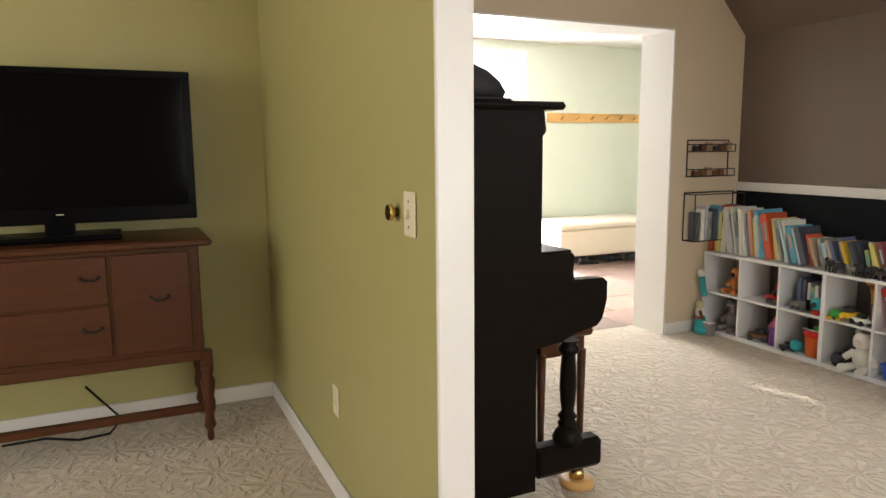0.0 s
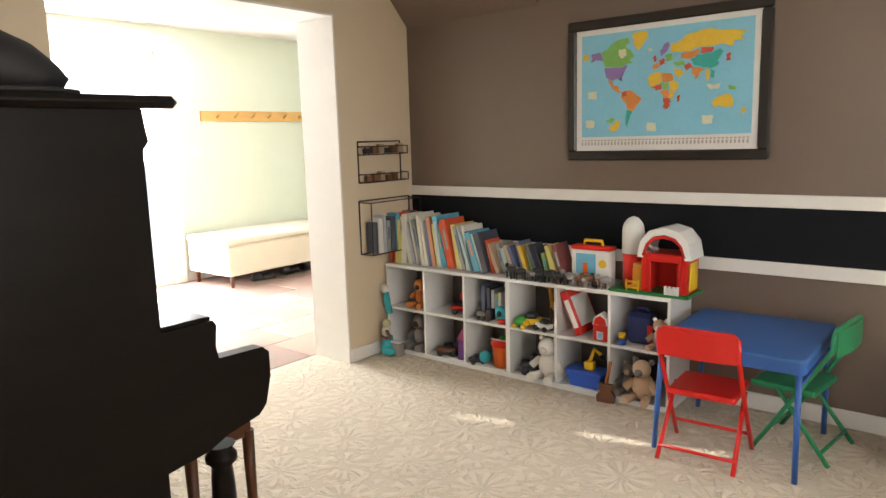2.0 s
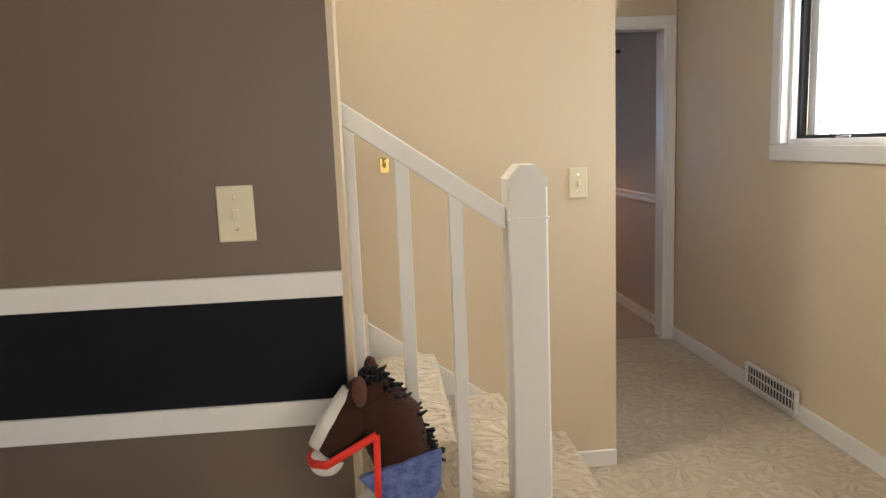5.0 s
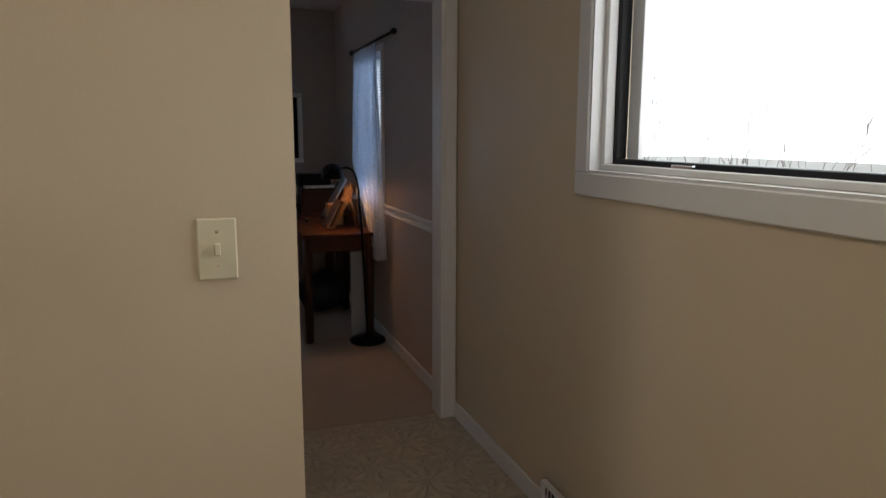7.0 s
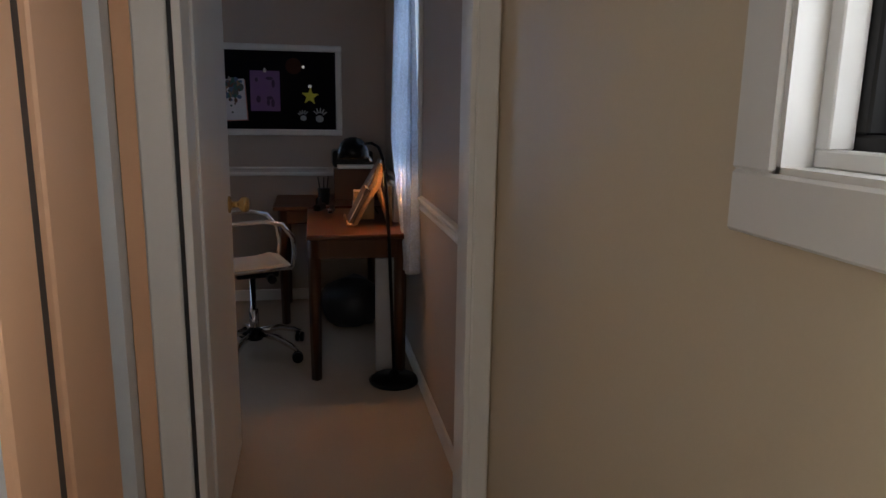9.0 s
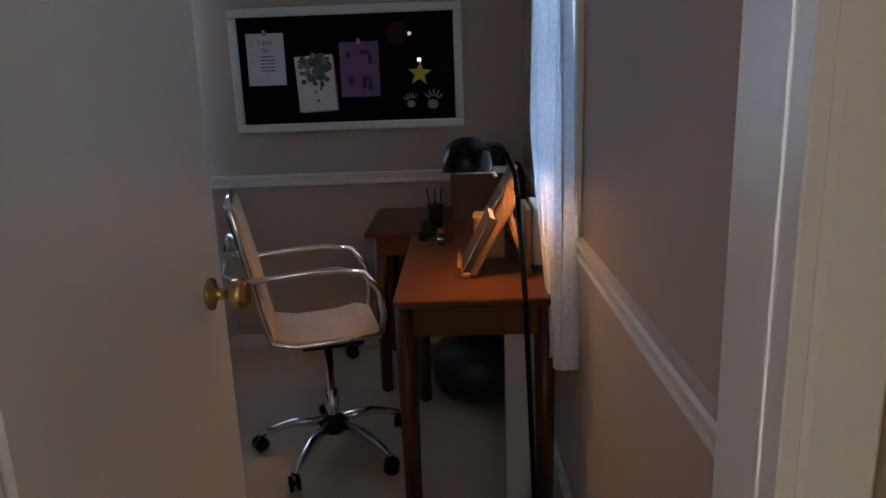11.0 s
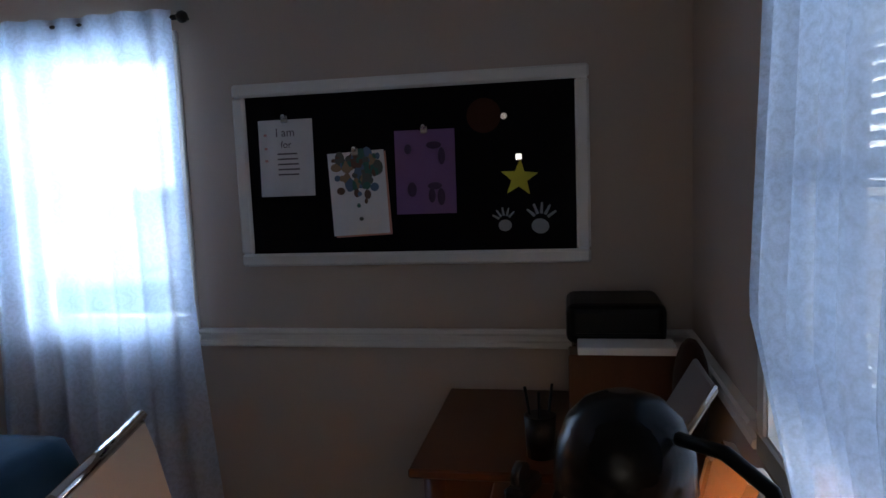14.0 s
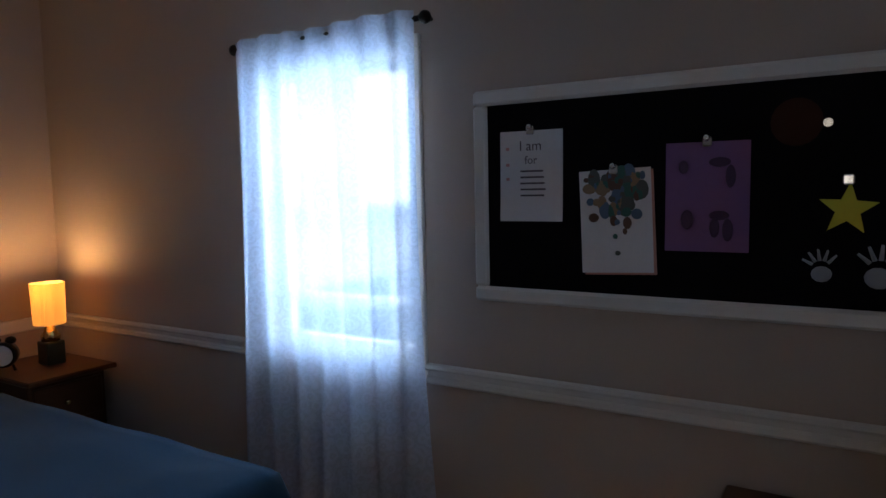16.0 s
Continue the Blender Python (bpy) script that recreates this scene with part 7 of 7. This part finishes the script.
def office_chair():
    c = thing("office_chair", (2.45, 9.515, 0.006), "cream office chair with chrome arms on a five star base", "office chair", "", 15)
    LEA = mat("cream_leather", (0.62, 0.52, 0.42), 0.42, vary=0.06, scale=10, fine=140, bump=0.2)
    bm = bm_new()
    prof = [(-0.20, 0.545), (-0.10, 0.525), (0.05, 0.53), (0.13, 0.545), (0.185, 0.53), (0.185, 0.505), (0.12, 0.518), (0.05, 0.505), (-0.10, 0.50), (-0.21, 0.52)]
    prism(bm, prof, 'y', -0.165, 0.165)
    part("seat", bm, LEA, c)
    bm = bm_new()
    prof = [(-0.205, 0.53), (-0.225, 0.62), (-0.25, 0.78), (-0.29, 0.97), (-0.305, 1.02), (-0.285, 1.025), (-0.268, 0.97), (-0.228, 0.78), (-0.203, 0.62), (-0.185, 0.54)]
    prism(bm, prof, 'y', -0.155, 0.155)
    part("backrest", bm, LEA, c)
    for s in (-1, 1):
        y = s * 0.172
        part("side_rail", tube(bm_new(), [(0.18, y, 0.52), (0.05, y, 0.515), (-0.12, y, 0.51), (-0.20, y, 0.53), (-0.228, y, 0.64), (-0.255, y, 0.80), (-0.295, y, 0.99), (-0.305, y, 1.03)], 0.011, 8), STEEL, c)
        part("arm", tube(bm_new(), [(-0.33, y * 1.02, 0.86), (-0.345, y * 1.1, 0.80), (-0.29, y * 1.12, 0.765), (-0.10, y * 1.13, 0.78), (0.04, y * 1.13, 0.785), (0.13, y * 1.13, 0.765), (0.185, y * 1.12, 0.69), (0.195, y * 1.08, 0.60), (0.185, y, 0.525)], 0.013, 10), STEEL, c)
    part("top_bar", tube(bm_new(), [(-0.30, -0.18, 1.03), (-0.30, 0.18, 1.03)], 0.012, 8), STEEL, c)
    part("lumbar_bar", tube(bm_new(), [(-0.33, -0.178, 0.86), (-0.27, -0.08, 0.85), (-0.27, 0.08, 0.85), (-0.33, 0.178, 0.86)], 0.009, 8), STEEL, c)
    part("mechanism", boxes((-0.10, -0.09, 0.455, 0.13, 0.09, 0.505), bevel=0.008), PLASTIC, c)
    part("tilt_knob", lathe(bm_new(), [(0.02, -0.16), (0.024, -0.15), (0.024, -0.10), (0.012, -0.09)], (0.08, 0, 0.455), 12, 'y'), PLASTIC, c)
    part("gas_column", tube(bm_new(), [(0, 0, 0.10), (0, 0, 0.26), (0, 0, 0.261), (0, 0, 0.46)], [0.026, 0.026, 0.016, 0.016], 14), STEEL, c)
    part("hub", lathe(bm_new(), [(0.045, 0.085), (0.05, 0.10), (0.045, 0.14), (0.03, 0.15)], (0, 0, 0), 16), PLASTIC, c)
    for k in range(5):
        a = radians(20 + 72 * k)
        dx, dy = math.cos(a), math.sin(a)
        part("star_leg", tube(bm_new(), [(0.04 * dx, 0.04 * dy, 0.125), (0.16 * dx, 0.16 * dy, 0.12), (0.26 * dx, 0.26 * dy, 0.085), (0.30 * dx, 0.30 * dy, 0.065)], [0.02, 0.018, 0.015, 0.012], 8), STEEL, c)
        bm = lathe(bm_new(), [(0.012, -0.022), (0.03, -0.02), (0.03, -0.006), (0.01, -0.004), (0.01, 0.004), (0.03, 0.006), (0.03, 0.02), (0.012, 0.022)], (0, 0, 0), 14, 'y')
        part("caster", turn(bm, Matrix.Translation((0.30 * dx, 0.30 * dy, 0.03)) @ Matrix.Rotation(a + 0.7, 4, 'Z')), PLASTIC, c)


floor_lamp()
bedside_lamp()
alarm_clock()
nightstand()
bed()
office_chair()


# ---- on the desks ----
def easel():
    e = thing("picture_easel", (0, 0, 0), "wooden table easel holding a framed picture on the desk", "easel")
    m = paint("light_easel_wood", (0.22, 0.115, 0.05), 0.5)
    y0, y1 = 9.27, 9.47
    slope = [(2.995, 0.777), (3.03, 0.845), (3.065, 0.908), (3.095, 0.955), (3.118, 0.985), (3.126, 1.02), (3.134, 1.055), (3.148, 1.09)]
    board = bm_new()
    prism(board, slope + [(x + 0.016, z - 0.004) for x, z in slope[::-1]], 'y', y0 + 0.03, y1 - 0.03)
    part("rest_board", board, m, e)
    for y in (y0, y1 - 0.022):
        rail = bm_new()
        prism(rail, [(x - 0.003, z) for x, z in slope[:-1]] + [(x + 0.022, z - 0.006) for x, z in slope[-2::-1]], 'y', y, y + 0.022)
        bmesh.ops.bevel(rail, geom=rail.edges[:], offset=0.003, segments=1, affect='EDGES')
        part("side_rail", rail, m, e)
        part("rear_leg", tube(bm_new(), [(3.125, y + 0.011, 1.0), (3.16, y + 0.011, 0.88), (3.198, y + 0.011, 0.768)], [0.009, 0.011, 0.010], 8), m, e)
    part("ledge", boxes((2.962, y0 - 0.01, 0.766, 3.0, y1 + 0.01, 0.786), bevel=0.006), m, e)
    part("ledge_lip", boxes((2.955, y0 - 0.01, 0.772, 2.966, y1 + 0.01, 0.806), bevel=0.004), m, e)
    part("cross_bar", boxes((3.155, y0 + 0.02, 0.868, 3.167, y1 - 0.02, 0.888), bevel=0.003), m, e)
    bk = thing("book", (2.972, 9.37, 0.788), "dark cookbook with a silvery cover propped on the easel", "book")
    lean = Matrix.Rotation(radians(27), 4, 'Y')
    dk = paint("dark_cover", (0.045, 0.026, 0.018), 0.4)
    part("pages", turn(boxes((0.003, -0.098, 0.002, 0.022, 0.098, 0.203)), lean), PAPER, bk)
    part("cover", turn(boxes((0.0, -0.1, 0, 0.003, 0.1, 0.205), bevel=0.001), lean), dk, bk)
    part("back_cover", turn(boxes((0.022, -0.1, 0, 0.025, 0.1, 0.205), bevel=0.001), lean), dk, bk)
    part("spine", turn(boxes((0.003, -0.103, 0.0, 0.024, -0.0975, 0.205)), lean), dk, bk)
    part("metal_edge", turn(boxes((-0.002, -0.104, 0.0, 0.003, -0.0985, 0.17), bevel=0.001), lean), STEEL, bk, "bright metal edge strip")


def tablet_stand():
    t = thing("tablet", (0, 0, 0), "grey tablet propped on a wire stand", "tablet")
    bm = boxes((-0.006, -0.10, 0, 0.006, 0.10, 0.325), bevel=0.004)
    part("body", turn(bm, Matrix.Translation((3.03, 9.80, 0.80)) @ Matrix.Rotation(radians(30), 4, 'Y')), paint("tablet_grey", (0.16, 0.15, 0.15), 0.4), t)
    bm = boxes((-0.008, -0.105, 0.0, -0.002, -0.098, 0.33))
    part("bright_edge", turn(bm, Matrix.Translation((3.03, 9.80, 0.80)) @ Matrix.Rotation(radians(30), 4, 'Y')), STEEL, t)
    part("stand", tube(bm_new(), [(3.02, 9.72, 0.768), (3.10, 9.72, 0.90), (3.17, 9.72, 0.768)], 0.005, 6), STEEL, t)
    part("stand", tube(bm_new(), [(3.02, 9.88, 0.768), (3.10, 9.88, 0.90), (3.17, 9.88, 0.768)], 0.005, 6), STEEL, t)


def desk_things():
    o = thing("file_box", (0, 0, 0), "pale upright file box standing on the desk by the window", "file box")
    part("shell", boxes((3.222, 9.40, 0.765, 3.254, 9.62, 0.975), bevel=0.006), paint("pale_card", (0.55, 0.5, 0.45)), o)
    o = thing("file_box", (0, 0, 0), "tan upright folder standing on the desk by the window", "file box")
    part("shell", boxes((3.20, 9.42, 0.765, 3.219, 9.64, 0.965), bevel=0.004), paint("tan_folder", (0.45, 0.28, 0.14)), o)
    o = thing("card_box", (0, 0, 0), "orange brown cardboard box on the desk", "box")
    part("shell", boxes((3.02, 9.52, 0.765, 3.13, 9.66, 0.92), bevel=0.004), paint("kraft_card", (0.48, 0.26, 0.10)), o)
    part("flap", boxes((3.015, 9.515, 0.918, 3.135, 9.59, 0.924), bevel=0.001), paint("kraft_card", (0.48, 0.26, 0.10)), o)
    o = thing("letter_tray", (0, 0, 0), "wooden letter box with white papers under the printer", "letter tray")
    part("shell", boxes((2.93, 10.27, 0.775, 3.22, 10.365, 0.985), bevel=0.004), DESKWOOD, o)
    part("paper_ream", boxes((2.955, 10.26, 0.987, 3.21, 10.36, 1.008), bevel=0.002), WHITEP, o, "ream of white paper")
    p = thing("printer", (0, 0, 0), "black desktop printer standing on the corner shelf", "printer")
    part("body", box(bm_new(), 2.925, 10.37, 0.985, 3.20, 10.62, 1.10, 0.025, 3), PLASTIC, p)
    part("base", boxes((2.94, 10.37, 0.775, 3.19, 10.60, 0.985), bevel=0.006), paint("dark_brown_shelf", (0.045, 0.025, 0.015)), p)
    part("paper_tray", boxes((2.95, 10.366, 1.013, 3.18, 10.40, 1.02), bevel=0.002), PLASTIC, p)
    g = thing("pen_holder", (0, 0, 0), "small dark holder with pens on the corner table", "pen holder")
    part("cup", lathe(bm_new(), [(0.035, 0.775), (0.04, 0.88), (0.036, 0.88)], (2.86, 10.10, 0), 14), PLASTIC, g)
    for i, (dx, dy) in enumerate(((0.01, 0.01), (-0.012, 0.0), (0.0, -0.014))):
        part("pen", tube(bm_new(), [(2.86 + dx, 10.10 + dy, 0.79), (2.86 + dx * 3, 10.10 + dy * 3, 0.95)], 0.004, 6), PLASTIC, g)
    s = thing("stapler", (2.90, 9.82, 0.765), "dark stapler with a violet tip on the desk", "stapler", "", 80)
    part("base", boxes((-0.06, -0.014, 0, 0.06, 0.014, 0.012), bevel=0.003), PLASTIC, s)
    part("arm", boxes((-0.06, -0.012, 0.014, 0.055, 0.012, 0.035), bevel=0.005), PLASTIC, s)
    part("tip", boxes((-0.068, -0.012, 0.012, -0.055, 0.012, 0.03), bevel=0.003), STEEL, s)
    m = thing("tape_dispenser", (2.83, 9.90, 0.765), "black tape dispenser at the back of the desk", "tape dispenser", "", 70)
    part("body", boxes((-0.06, -0.022, 0, 0.06, 0.022, 0.04), bevel=0.008), PLASTIC, m)
    part("roll", lathe(bm_new(), [(0.03, -0.01), (0.03, 0.01)], (-0.015, 0, 0.055), 16, 'y'), PLASTIC, m)
    b = thing("waste_bin", (0, 0, 0), "dark heap of bags under the desk", "bag")
    bm = ball(bm_new(), (3.02, 9.95, 0.17), 0.20, 0.22, 0.165, 16, 10)
    for v in bm.verts:
        v.co += noise.noise_vector(v.co * 9) * 0.03
        v.co.z = max(v.co.z, 0.008)
    part("bag", bm, DARK, b)
    f = thing("white_panel", (0, 0, 0), "pale flat panel standing under the desk by the wall", "panel")
    part("board", boxes((3.10, 9.14, 0.006, 3.225, 9.165, 0.62), bevel=0.004), paint("pale_panel", (0.45, 0.44, 0.45)), f)
    t = thing("teddy", (0, 0, 0), "dark furry toy in the corner behind the printer", "plush toy")
    bm = ball(bm_new(), (3.235, 10.22, 0.91), 0.045, 0.09, 0.135, 14, 10)
    part("body", bm, BROWNFUR, t)


easel()
tablet_stand()
desk_things()
